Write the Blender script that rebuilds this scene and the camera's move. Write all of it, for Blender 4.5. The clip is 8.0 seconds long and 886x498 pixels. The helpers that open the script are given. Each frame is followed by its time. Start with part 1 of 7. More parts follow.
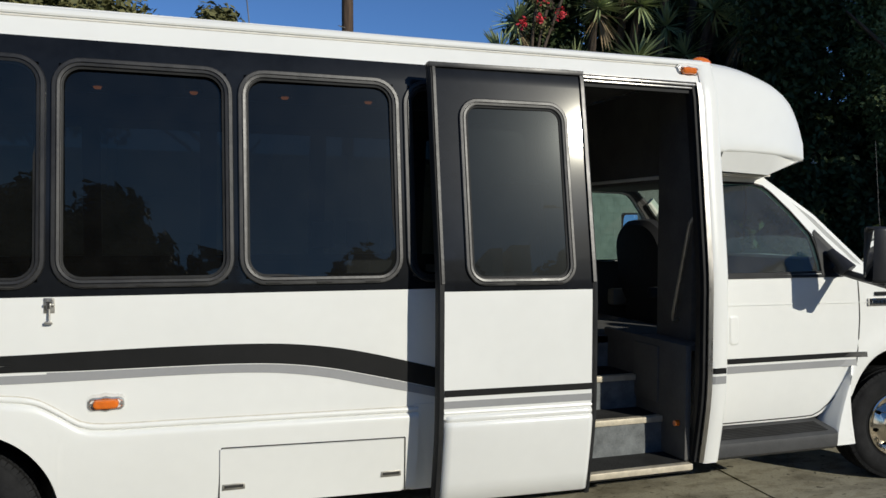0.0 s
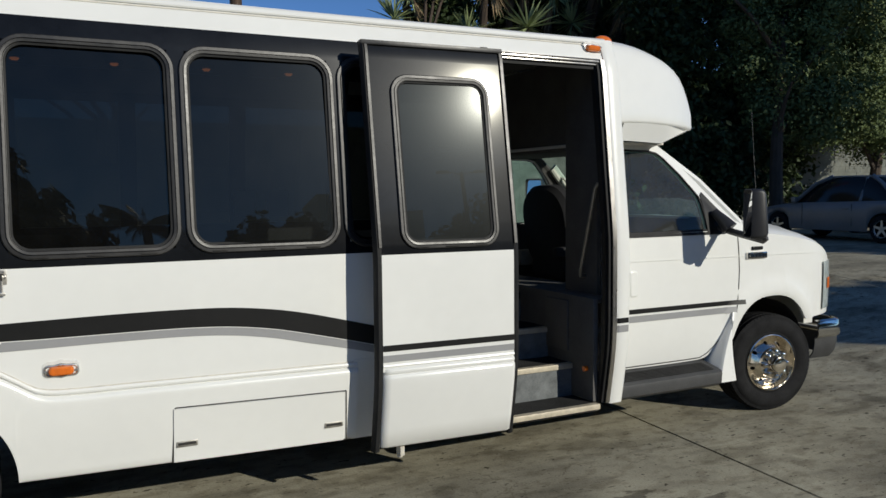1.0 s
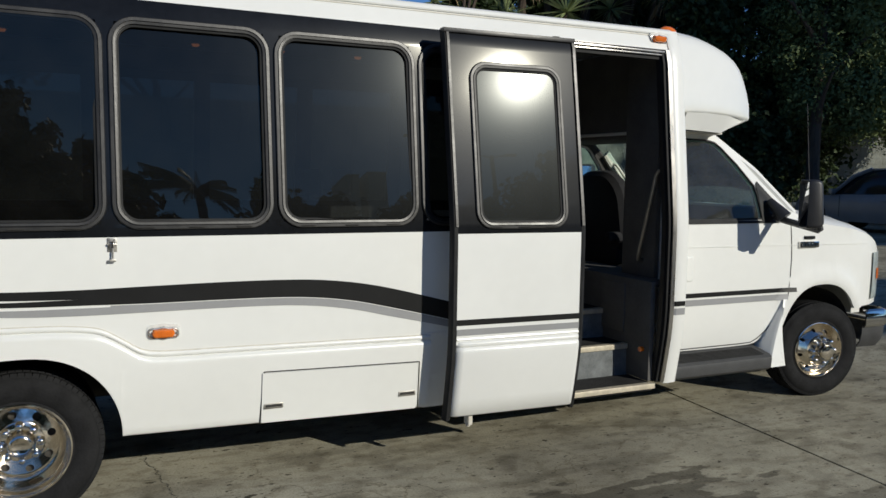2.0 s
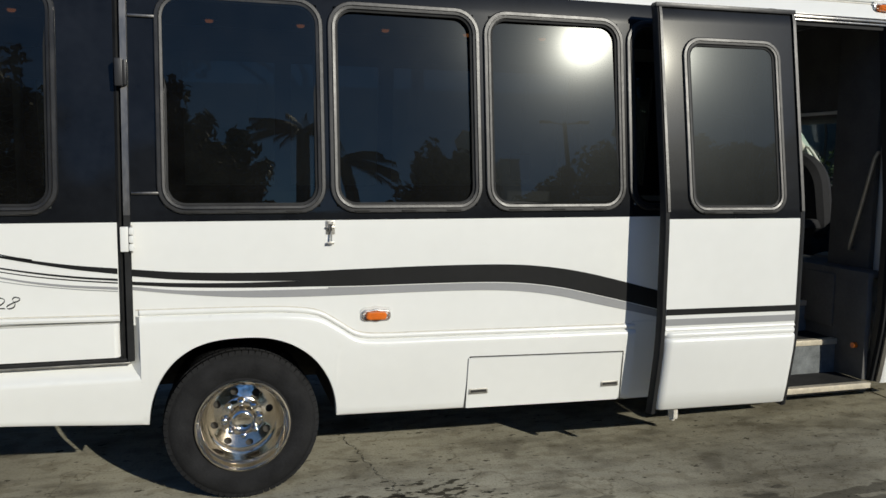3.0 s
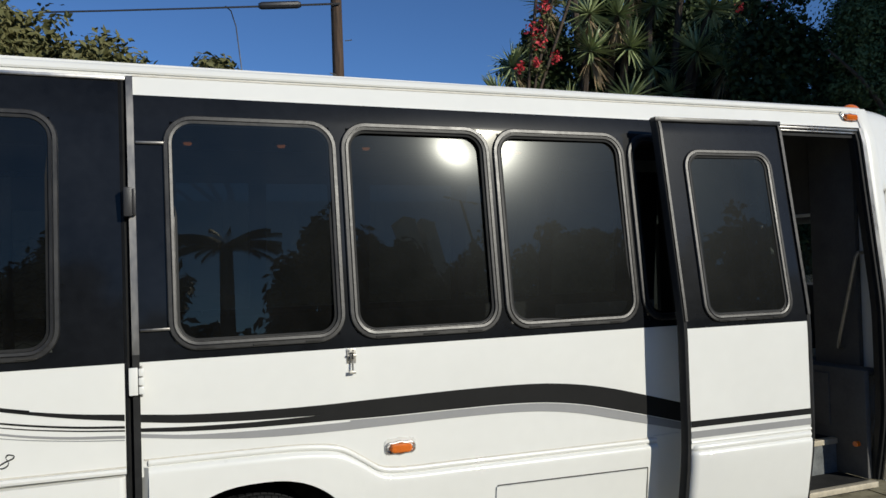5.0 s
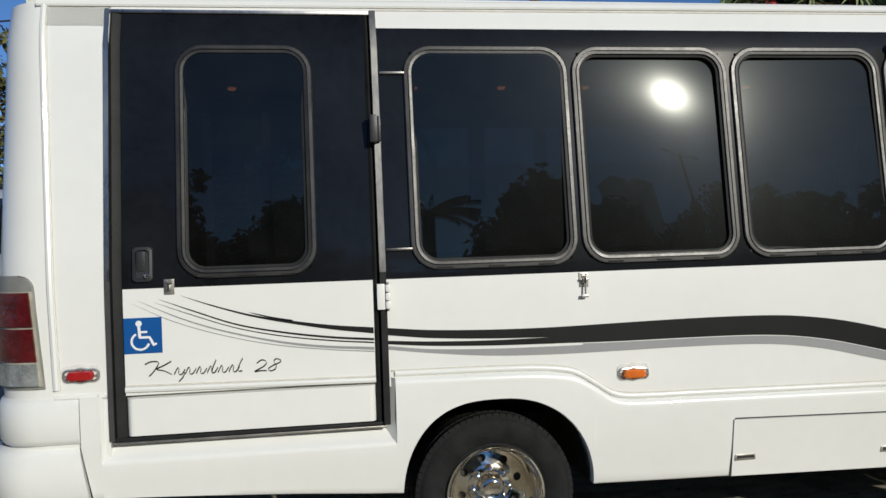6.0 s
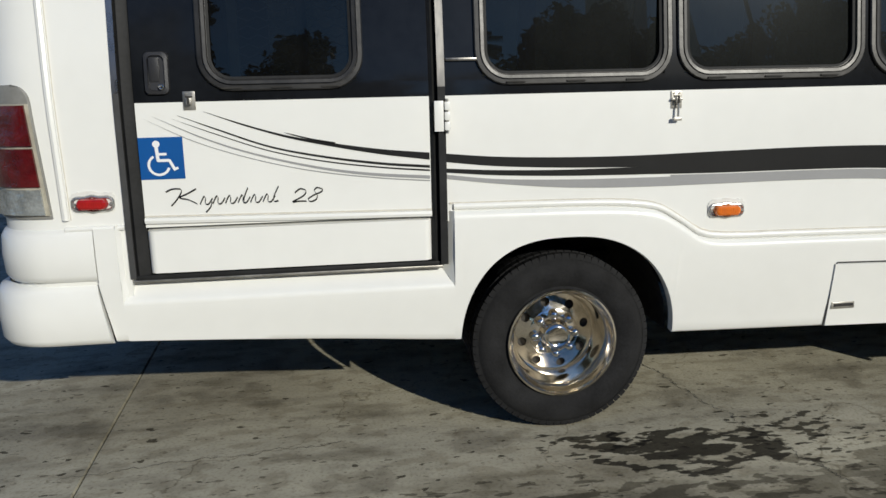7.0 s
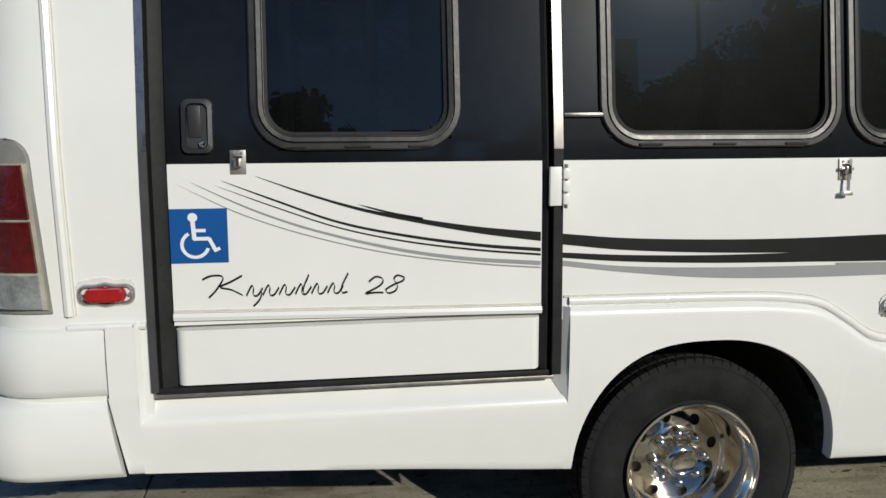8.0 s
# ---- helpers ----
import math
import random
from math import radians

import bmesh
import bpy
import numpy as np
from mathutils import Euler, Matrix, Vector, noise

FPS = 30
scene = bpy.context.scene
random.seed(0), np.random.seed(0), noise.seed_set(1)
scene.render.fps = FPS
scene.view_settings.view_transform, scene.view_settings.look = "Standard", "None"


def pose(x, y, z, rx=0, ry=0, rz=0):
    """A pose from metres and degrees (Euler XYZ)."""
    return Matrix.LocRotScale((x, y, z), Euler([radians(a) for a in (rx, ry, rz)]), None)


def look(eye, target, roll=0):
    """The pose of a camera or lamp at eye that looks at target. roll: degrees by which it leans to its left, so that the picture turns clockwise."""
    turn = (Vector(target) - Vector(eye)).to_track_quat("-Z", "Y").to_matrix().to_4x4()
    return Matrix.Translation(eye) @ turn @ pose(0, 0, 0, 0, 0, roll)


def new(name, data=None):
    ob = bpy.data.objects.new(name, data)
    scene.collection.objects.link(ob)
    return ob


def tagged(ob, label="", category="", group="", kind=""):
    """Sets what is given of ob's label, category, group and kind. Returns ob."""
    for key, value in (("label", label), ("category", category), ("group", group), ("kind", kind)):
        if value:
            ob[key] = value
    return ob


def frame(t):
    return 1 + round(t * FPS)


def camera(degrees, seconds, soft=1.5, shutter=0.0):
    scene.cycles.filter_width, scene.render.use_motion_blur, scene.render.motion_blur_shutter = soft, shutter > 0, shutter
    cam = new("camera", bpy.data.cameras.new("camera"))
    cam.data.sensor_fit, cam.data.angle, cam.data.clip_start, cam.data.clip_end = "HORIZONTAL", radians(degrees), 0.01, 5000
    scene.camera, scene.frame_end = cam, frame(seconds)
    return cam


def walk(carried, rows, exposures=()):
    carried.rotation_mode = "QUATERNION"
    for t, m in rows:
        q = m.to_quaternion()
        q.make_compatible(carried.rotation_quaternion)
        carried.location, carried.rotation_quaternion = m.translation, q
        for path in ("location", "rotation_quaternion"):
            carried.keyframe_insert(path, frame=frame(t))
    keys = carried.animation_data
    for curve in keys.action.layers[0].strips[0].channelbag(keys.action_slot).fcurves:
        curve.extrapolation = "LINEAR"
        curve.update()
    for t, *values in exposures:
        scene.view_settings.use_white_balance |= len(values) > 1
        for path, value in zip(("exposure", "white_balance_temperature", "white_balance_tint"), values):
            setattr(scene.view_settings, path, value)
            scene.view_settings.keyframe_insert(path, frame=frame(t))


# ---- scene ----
import itertools

cam = camera(57.6, 8.0)
PATH = [
    (0, (0.866, -3.739, 1.672), (1.522, -1.851, 1.614), 0.3),
    (0.5, (0.621, -3.797, 1.683), (1.399, -1.957, 1.596), 2.0),
    (1, (0.546, -3.952, 1.682), (1.449, -2.174, 1.539), -0.5),
    (1.5, (0.451, -4.026, 1.685), (1.422, -2.291, 1.475), -1.4),
    (2, (0.212, -4.021, 1.68), (1.062, -2.22, 1.494), 0.9),
    (2.2, (0.115, -4.021, 1.676), (0.855, -2.172, 1.493), 1.4),
    (3.3, (-0.197, -3.671, 1.641), (0.352, -1.761, 1.417), 0.5),
    (3.5, (-0.24, -3.615, 1.636), (0.35, -1.716, 1.427), 0.2),
    (4, (-0.401, -3.551, 1.707), (0.434, -1.739, 1.573), 0.0),
    (4.5, (-0.488, -3.505, 1.744), (0.556, -1.799, 1.729), -1.5),
    (5, (-0.562, -3.49, 1.721), (0.197, -1.64, 1.76), -1.7),
    (5.2, (-0.596, -3.494, 1.702), (-0.016, -1.58, 1.746), -1.5),
    (6.3, (-0.78, -3.416, 1.462), (-0.493, -1.439, 1.358), -1.7),
    (6.5, (-0.801, -3.312, 1.45), (-0.487, -1.351, 1.217), -1.3),
    (7, (-0.87, -2.947, 1.399), (-0.618, -1.003, 1.001), -1.3),
    (7.5, (-1.05, -2.598, 1.368), (-0.822, -0.642, 1.017), -0.0),
    (8, (-1.147, -2.231, 1.409), (-0.854, -0.27, 1.152), -0.4),
]
walk(cam, [(t, look(eye, target, roll)) for t, eye, target, roll in PATH], [(0, 0.05, 6530, 7), (0.6, 0.04, 6530, 7), (1.2, -0.08, 6530, 7), (1.7, -0.05, 6530, 7), (2.2, 0.02, 6530, 7), (3.3, 0.04, 6530, 7), (5.2, 0.04, 6530, 7), (6.4, -0.05, 6530, 7), (7, 0.04, 6530, 7), (7.5, 0.04, 6530, 7), (8, -0.06, 6530, 7)])

# ---- light ----
SUN_AZ, SUN_EL = radians(26.4), radians(22.2)     # azimuth from -y towards +x
SUN = Vector((math.sin(SUN_AZ) * math.cos(SUN_EL), -math.cos(SUN_AZ) * math.cos(SUN_EL), math.sin(SUN_EL)))
world = bpy.data.worlds.new("world")
scene.world = world
world.use_nodes = True
wn = world.node_tree.nodes
sky = wn.new("ShaderNodeTexSky")
sky.sky_type = "NISHITA"
sky.sun_disc = False
sky.sun_elevation, sky.sun_rotation = SUN_EL, math.pi - SUN_AZ
sky.altitude, sky.air_density, sky.dust_density, sky.ozone_density = 2600, 0.85, 0.0, 7.0
wn["Background"].inputs[1].default_value = 0.105
world.node_tree.links.new(sky.outputs[0], wn["Background"].inputs[0])
sun = new("sun", bpy.data.lights.new("sun", "SUN"))
sun.data.energy, sun.data.angle, sun.data.color = 3.45, radians(0.55), (1.0, 0.957, 0.868)
sun.matrix_world = look(SUN * 60, (0, 0, 0))

# ---- materials ----
def mat(name, color, rough=0.5, metal=0.0, var=0.12, scale=6.0, bump=0.0, bscale=60.0, coat=0.0, rvar=0.0, color2=None, stretch=(1, 1, 1), rand=0.0):
    """Principled surface with variation at two scales, in metres of object space."""
    m = bpy.data.materials.new(name)
    m.use_nodes = True
    n, l = m.node_tree.nodes, m.node_tree.links
    b = n["Principled BSDF"]
    b.inputs["Roughness"].default_value, b.inputs["Metallic"].default_value = rough, metal
    b.inputs["Coat Weight"].default_value, b.inputs["Coat Roughness"].default_value = coat, 0.04
    geo = n.new("ShaderNodeNewGeometry")
    mp = n.new("ShaderNodeMapping")
    mp.inputs["Scale"].default_value = stretch
    l.new(geo.outputs["Position"], mp.inputs["Vector"])
    big = n.new("ShaderNodeTexNoise")
    big.inputs["Scale"].default_value, big.inputs["Detail"].default_value = scale, 6
    fine = n.new("ShaderNodeTexNoise")
    fine.inputs["Scale"].default_value, fine.inputs["Detail"].default_value = scale * 9, 3
    l.new(mp.outputs[0], big.inputs["Vector"])
    l.new(mp.outputs[0], fine.inputs["Vector"])
    add = n.new("ShaderNodeMath")
    add.operation = "MULTIPLY_ADD"
    add.inputs[1].default_value = 0.4
    l.new(fine.outputs[0], add.inputs[0])
    l.new(big.outputs[0], add.inputs[2])
    src = add.outputs[0]
    if rand:
        info = n.new("ShaderNodeObjectInfo")
        isl = n.new("ShaderNodeMath")
        isl.operation = "MULTIPLY_ADD"
        isl.inputs[1].default_value = rand
        l.new(geo.outputs["Random Per Island"], isl.inputs[0])
        l.new(src, isl.inputs[2])
        src = isl.outputs[0]
    ramp = n.new("ShaderNodeValToRGB")
    c2 = color2 or tuple(min(1, c * (1 + var)) for c in color)
    c1 = color if color2 else tuple(c * (1 - var) for c in color)
    ramp.color_ramp.elements[0].position, ramp.color_ramp.elements[1].position = 0.45, 0.95 + rand * 0.7
    ramp.color_ramp.elements[0].color, ramp.color_ramp.elements[1].color = (*c1, 1), (*c2, 1)
    l.new(src, ramp.inputs[0])
    l.new(ramp.outputs[0], b.inputs["Base Color"])
    if rvar:
        mr = n.new("ShaderNodeMapRange")
        mr.inputs["From Min"].default_value, mr.inputs["From Max"].default_value = 0.4, 1.0
        mr.inputs["To Min"].default_value, mr.inputs["To Max"].default_value = max(0.01, rough - rvar), rough + rvar
        l.new(add.outputs[0], mr.inputs[0])
        l.new(mr.outputs[0], b.inputs["Roughness"])
    if bump:
        bn = n.new("ShaderNodeTexNoise")
        bn.inputs["Scale"].default_value, bn.inputs["Detail"].default_value = bscale, 4
        l.new(mp.outputs[0], bn.inputs["Vector"])
        bp = n.new("ShaderNodeBump")
        bp.inputs["Strength"].default_value, bp.inputs["Distance"].default_value = bump, 0.01
        l.new(bn.outputs[0], bp.inputs["Height"])
        l.new(bp.outputs[0], b.inputs["Normal"])
    return m


def tinted(name, tint, gloss_rough=0.0, haze=0.05, dust_veil=0.0, sheen=(0.88, 0.82, 0.62), thin=False):
    """Tinted pane: clear sharp reflection, a faint haze for dust and glare, and dark see-through."""
    m = bpy.data.materials.new(name)
    m.use_nodes = True
    n, l = m.node_tree.nodes, m.node_tree.links
    n.remove(n["Principled BSDF"])
    out = n["Material Output"]
    tr = n.new("ShaderNodeBsdfTransparent")
    tr.inputs[0].default_value = (*tint, 1)
    gl = n.new("ShaderNodeBsdfGlossy")
    gl.inputs["Roughness"].default_value = gloss_rough
    gl.inputs[0].default_value = (*sheen, 1)
    dusty = n.new("ShaderNodeBsdfGlossy")
    dusty.inputs["Roughness"].default_value = 0.30
    dusty.inputs[0].default_value = (0.82, 0.90, 0.92, 1)
    film = n.new("ShaderNodeBsdfGlossy")
    film.inputs["Roughness"].default_value = 0.13
    film.inputs[0].default_value = (0.94, 0.96, 0.92, 1)
    veil = n.new("ShaderNodeMixShader")
    veil.inputs[0].default_value = 0.07
    l.new(gl.outputs[0], veil.inputs[1])
    l.new(film.outputs[0], veil.inputs[2])
    both = n.new("ShaderNodeMixShader")
    both.inputs[0].default_value = haze
    l.new(veil.outputs[0], both.inputs[1])
    l.new(dusty.outputs[0], both.inputs[2])
    fr = n.new("ShaderNodeFresnel")
    fr.inputs["IOR"].default_value = 1.55
    boost = n.new("ShaderNodeMath")
    boost.operation = "MULTIPLY_ADD"
    boost.inputs[1].default_value, boost.inputs[2].default_value = 1.0, 0.0
    l.new(fr.outputs[0], boost.inputs[0])
    if thin:    # the same gloss from both faces of the sheet
        facing = n.new("ShaderNodeLayerWeight")
        facing.inputs["Blend"].default_value = 0.5
        fifth = n.new("ShaderNodeMath")
        fifth.operation = "POWER"
        fifth.inputs[1].default_value = 5.0
        l.new(facing.outputs["Facing"], fifth.inputs[0])
        l.new(fifth.outputs[0], boost.inputs[0])
        boost.inputs[1].default_value, boost.inputs[2].default_value = 0.95, 0.048
    mix = n.new("ShaderNodeMixShader")
    l.new(boost.outputs[0], mix.inputs[0])
    l.new(tr.outputs[0], mix.inputs[1])
    l.new(both.outputs[0], mix.inputs[2])
    # uneven dust and water marks, their pale colour also painting a veil of glare
    df = n.new("ShaderNodeBsdfDiffuse")
    df.inputs[0].default_value = (0.62, 0.60, 0.55, 1)
    geo = n.new("ShaderNodeNewGeometry")
    nz = n.new("ShaderNodeTexNoise")
    nz.inputs["Scale"].default_value, nz.inputs["Detail"].default_value = 7.0, 7
    l.new(geo.outputs["Position"], nz.inputs["Vector"])
    mr = n.new("ShaderNodeMapRange")
    mr.inputs["From Min"].default_value, mr.inputs["From Max"].default_value = 0.3, 0.75
    mr.inputs["To Min"].default_value, mr.inputs["To Max"].default_value = dust_veil * 0.55, dust_veil * 1.6
    l.new(nz.outputs[0], mr.inputs[0])
    dm = n.new("ShaderNodeMixShader")
    l.new(mr.outputs[0], dm.inputs[0])
    l.new(mix.outputs[0], dm.inputs[1])
    l.new(df.outputs[0], dm.inputs[2])
    l.new(dm.outputs[0], out.inputs[0])
    return m


WHITE = mat("white_paint", (0.80, 0.797, 0.757), 0.32, var=0.03, scale=1.5, coat=0.25, rvar=0.06, bump=0.02, bscale=3)
BLACK = mat("black_paint", (0.009, 0.010, 0.012), 0.066, var=0.4, scale=3, coat=0.3)
DECAL_BLACK = mat("decal_black", (0.012, 0.012, 0.012), 0.35, var=0.2, scale=4)
DECAL_GREY = mat("decal_grey", (0.30, 0.30, 0.30), 0.4, var=0.06, scale=4)
RUBBER = mat("rubber", (0.018, 0.018, 0.018), 0.6, var=0.35, scale=8, bump=0.1, bscale=80)
TYRE = mat("tyre_rubber", (0.0175, 0.0175, 0.018), 0.8, var=0.35, scale=10, bump=0.15, bscale=90)
FRAME = mat("window_frame_metal", (0.032, 0.031, 0.030), 0.38, 0.4, var=0.25, scale=7, rvar=0.08, bump=0.05, bscale=40)
ALU = mat("aluminium", (0.62, 0.62, 0.60), 0.4, 1.0, var=0.12, scale=5, rvar=0.1, stretch=(3, 3, 0.6))
TRIM = mat("bright_trim", (0.46, 0.44, 0.41), 0.30, 1.0, var=0.15, scale=6, rvar=0.08, stretch=(1, 1, 0.3))
POST = mat("dull_post_metal", (0.22, 0.21, 0.195), 0.36, 1.0, var=0.25, scale=8, rvar=0.1, stretch=(1, 1, 0.3))
CHROME = mat("chrome", (0.72, 0.70, 0.66), 0.09, 1.0, var=0.08, scale=6, rvar=0.06)
POLISHED = mat("polished_rim", (0.82, 0.75, 0.64), 0.115, 1.0, var=0.15, scale=9, rvar=0.05, bump=0.05, bscale=14)
STEEL = mat("galvanised_steel", (0.45, 0.43, 0.39), 0.38, 0.9, var=0.25, scale=20, rvar=0.1)
PLASTIC = mat("black_plastic", (0.022, 0.022, 0.024), 0.42, var=0.2, scale=15, bump=0.08, bscale=220)
GREYPLASTIC = mat("grey_plastic", (0.055, 0.055, 0.055), 0.55, var=0.2, scale=8, bump=0.1, bscale=120)
LINER = mat("interior_liner", (0.108, 0.105, 0.10), 0.8, var=0.2, scale=6, bump=0.1, bscale=150)
STEPGREY = mat("step_riser", (0.16, 0.17, 0.17), 0.75, var=0.35, scale=14, bump=0.15, bscale=90)
NOSING = mat("step_nosing", (0.62, 0.55, 0.42), 0.45, 0.3, var=0.2, scale=20)
BEIGE = mat("beige_trim", (0.25, 0.245, 0.215), 0.65, var=0.12, scale=9, bump=0.1, bscale=120)
SEAT = mat("seat_fabric", (0.016, 0.016, 0.018), 0.9, var=0.2, scale=30, bump=0.2, bscale=200)
PILLARTRIM = mat("pillar_trim", (0.60, 0.62, 0.53), 0.6, var=0.1, scale=9, bump=0.08, bscale=120)
CABGREY = mat("cab_trim", (0.055, 0.054, 0.05), 0.7, var=0.1, scale=8)
AMBER = mat("amber_lens", (0.75, 0.17, 0.015), 0.18, var=0.12, scale=40, coat=0.5)
RED = mat("red_lens", (0.085, 0.004, 0.005), 0.16, var=0.45, scale=18, coat=0.5, bump=0.5, bscale=26)
CLEARLENS = mat("clear_lens", (0.40, 0.42, 0.41), 0.14, 0.5, var=0.5, scale=14, coat=0.6, bump=0.7, bscale=22)
BLUE = mat("blue_sticker", (0.003, 0.080, 0.29), 0.35, var=0.05, scale=5)
STICKER_WHITE = mat("sticker_white", (0.8, 0.8, 0.8), 0.4, var=0.02)
PALE_SHEET = mat("sheet_white", (0.75, 0.74, 0.70), 0.8, var=0.04)
GASKET = mat("dark_joint", (0.045, 0.043, 0.040), 0.8, var=0.3, scale=30)
CAULK = mat("sealant", (0.62, 0.58, 0.50), 0.7, var=0.15, scale=25, bump=0.2, bscale=90)
SEALWHITE = mat("white_sealant", (0.70, 0.69, 0.65), 0.5, var=0.06, scale=30, bump=0.3, bscale=60)
GLASS = tinted("tinted_glass", (0.085, 0.095, 0.095), haze=0.034, dust_veil=0.0055, sheen=(0.96, 0.91, 0.74))
SCREENGLASS = tinted("screen_glass", (0.62, 0.74, 0.70), haze=0.05, dust_veil=0.008, sheen=(0.85, 0.92, 0.95), thin=True)
# more haze and dust here, to carry the sun glare over the door
DOORGLASS = tinted("door_glass", (0.085, 0.095, 0.095), haze=0.06, dust_veil=0.007)
CABGLASS = tinted("cab_glass", (0.58, 0.84, 0.79), haze=0.08, dust_veil=0.034, sheen=(0.85, 0.92, 0.95), thin=True)
MARKER_RED = mat("marker_red", (0.36, 0.010, 0.010), 0.16, var=0.2, scale=40, coat=0.5)
LENSSEAL = mat("lens_seal", (0.42, 0.39, 0.31), 0.6, var=0.2, scale=25)
LAMPGREY = mat("lamp_housing_grey", (0.23, 0.225, 0.205), 0.5, var=0.15, scale=12, bump=0.05, bscale=90)
BEZEL = mat("bright_bezel", (0.48, 0.47, 0.45), 0.26, 0.75, var=0.15, scale=30)
CARGLASS = tinted("car_glass", (0.10, 0.12, 0.13), haze=0.05)
MIRROR = mat("mirror_glass", (0.85, 0.85, 0.85), 0.02, 1.0, var=0.02)

HEADLENS = mat("headlamp_lens", (0.50, 0.55, 0.53), 0.22, 0.1, var=0.4, scale=14, coat=0.5)
BLACK.node_tree.nodes["Principled BSDF"].inputs["Specular Tint"].default_value = (1.0, 0.975, 0.88, 1)
BLACK.node_tree.nodes["Principled BSDF"].inputs["Coat Tint"].default_value = (1.0, 0.985, 0.94, 1)
BLACK.node_tree.nodes["Principled BSDF"].inputs["Coat Roughness"].default_value = 0.27
BLACK.node_tree.nodes["Principled BSDF"].inputs["Coat Weight"].default_value = 0.085
BLACK.node_tree.nodes["Principled BSDF"].inputs["Specular IOR Level"].default_value = 0.24
for dull, level in ((TYRE, 0.12), (RUBBER, 0.2), (DECAL_BLACK, 0.3), (GREYPLASTIC, 0.3), (GASKET, 0.1), (STEPGREY, 0.3)):
    dull.node_tree.nodes["Principled BSDF"].inputs["Specular IOR Level"].default_value = level
LAMPGLOW = mat("lamp_glow", (0.5, 0.15, 0.04), 0.4)
LAMPGLOW.node_tree.nodes["Principled BSDF"].inputs["Emission Color"].default_value = (1.0, 0.30, 0.08, 1)
LAMPGLOW.node_tree.nodes["Principled BSDF"].inputs["Emission Strength"].default_value = 0.9

# ---- mesh helpers ----
def bag():
    return bmesh.new()


def empty(name, at=(0, 0, 0), **tags):
    ob = new(name)
    ob.location = at
    return tagged(ob, **tags)


def face_out(bm):
    """Turns every face of an open sheet away from the coach's middle."""
    bm.normal_update()
    for f in bm.faces:
        if f.normal.dot(f.calc_center_median() - Vector((2.0, 1.22, 1.3))) < 0:
            f.normal_flip()


def thicken(bm, t):
    """Gives a sheet a real thickness t, inwards."""
    bmesh.ops.recalc_face_normals(bm, faces=bm.faces[:])
    bm.normal_update()
    facing = sum(f.calc_area() * f.normal.dot(f.calc_center_median() - Vector((2.0, 1.22, 1.3))) for f in bm.faces)
    k = -t if facing > 0 else t
    outer, faces = bm.verts[:], bm.faces[:]
    rim = [(e.verts[0], e.verts[1]) for e in bm.edges if e.is_boundary]
    twin = {v: bm.verts.new(v.co + v.normal * k) for v in outer}
    for f in faces:
        g = bm.faces.new([twin[v] for v in reversed(f.verts[:])])
        g.material_index = f.material_index
    for a, b in rim:
        bm.faces.new((a, b, twin[b], twin[a]))


def part(name, bm, material, parent=None, label="", smooth=30.0, solid=0.0, offset=1.0, outward=False):
    """Links bm as one mesh object under parent, which may be None."""
    if not isinstance(material, (list, tuple)):
        material = [material]
    me = bpy.data.meshes.new(name)
    if solid:
        thicken(bm, solid)
    if outward:
        face_out(bm)
    else:
        bmesh.ops.recalc_face_normals(bm, faces=bm.faces[:])
    bm.to_mesh(me)
    bm.free()
    for m in material:
        me.materials.append(m)
    if smooth:
        me.shade_smooth()
        me.set_sharp_from_angle(angle=radians(smooth))
    ob = new(name, me)
    if parent:
        ob.parent = parent
        ob.matrix_parent_inverse = Matrix.Translation(-world_at(parent))
    if label:
        ob["label"] = label
    return ob


def world_at(ob):
    """Every mesh is built in world places; only an Empty has a place of its own."""
    return ob.location.copy() if ob.type == "EMPTY" else Vector((0, 0, 0))


def box(bm, x0, x1, y0, y1, z0, z1, bevel=0.0, m=None):
    r = bmesh.ops.create_cube(bm, size=1)
    vs = r["verts"]
    for v in vs:
        v.co = Vector(((x0 + x1) / 2 + v.co.x * (x1 - x0), (y0 + y1) / 2 + v.co.y * (y1 - y0), (z0 + z1) / 2 + v.co.z * (z1 - z0)))
    if bevel:
        es = list({e for v in vs for e in v.link_edges})
        r = bmesh.ops.bevel(bm, geom=es, offset=bevel, segments=2, affect="EDGES", profile=0.6)
        vs = list({v for f in r["faces"] for v in f.verts} | {v for v in vs if v.is_valid})
    if m is not None:
        bmesh.ops.transform(bm, matrix=m, verts=vs)
    return vs


def grid(bm, rows, mi=None, close=False, skip=None):
    """Quads between rows of points."""
    vs = [[bm.verts.new(p) for p in r] for r in rows]
    n = len(rows[0])
    for i in range(len(rows) - 1):
        for j in range(n if close else n - 1):
            if skip and skip(i, j):
                continue
            k = (j + 1) % n
            f = bm.faces.new((vs[i][j], vs[i][k], vs[i + 1][k], vs[i + 1][j]))
            if mi:
                f.material_index = mi(i, j)
    return vs


def tube(bm, pts, r, n=8, taper=None):
    """A round bar along points, with capped ends."""
    pts = [Vector(p) for p in pts]
    rings = []
    for i, p in enumerate(pts):
        d = (pts[min(i + 1, len(pts) - 1)] - pts[max(i - 1, 0)]).normalized()
        a = d.orthogonal().normalized() if i == 0 else (a - a.dot(d) * d).normalized()
        b = d.cross(a)
        rr = r if taper is None else taper(i / (len(pts) - 1)) * r
        rings.append([p + rr * (math.cos(2 * math.pi * k / n) * a + math.sin(2 * math.pi * k / n) * b) for k in range(n)])
    vs = grid(bm, rings, close=True)
    bm.faces.new(vs[0])
    bm.faces.new(vs[-1])


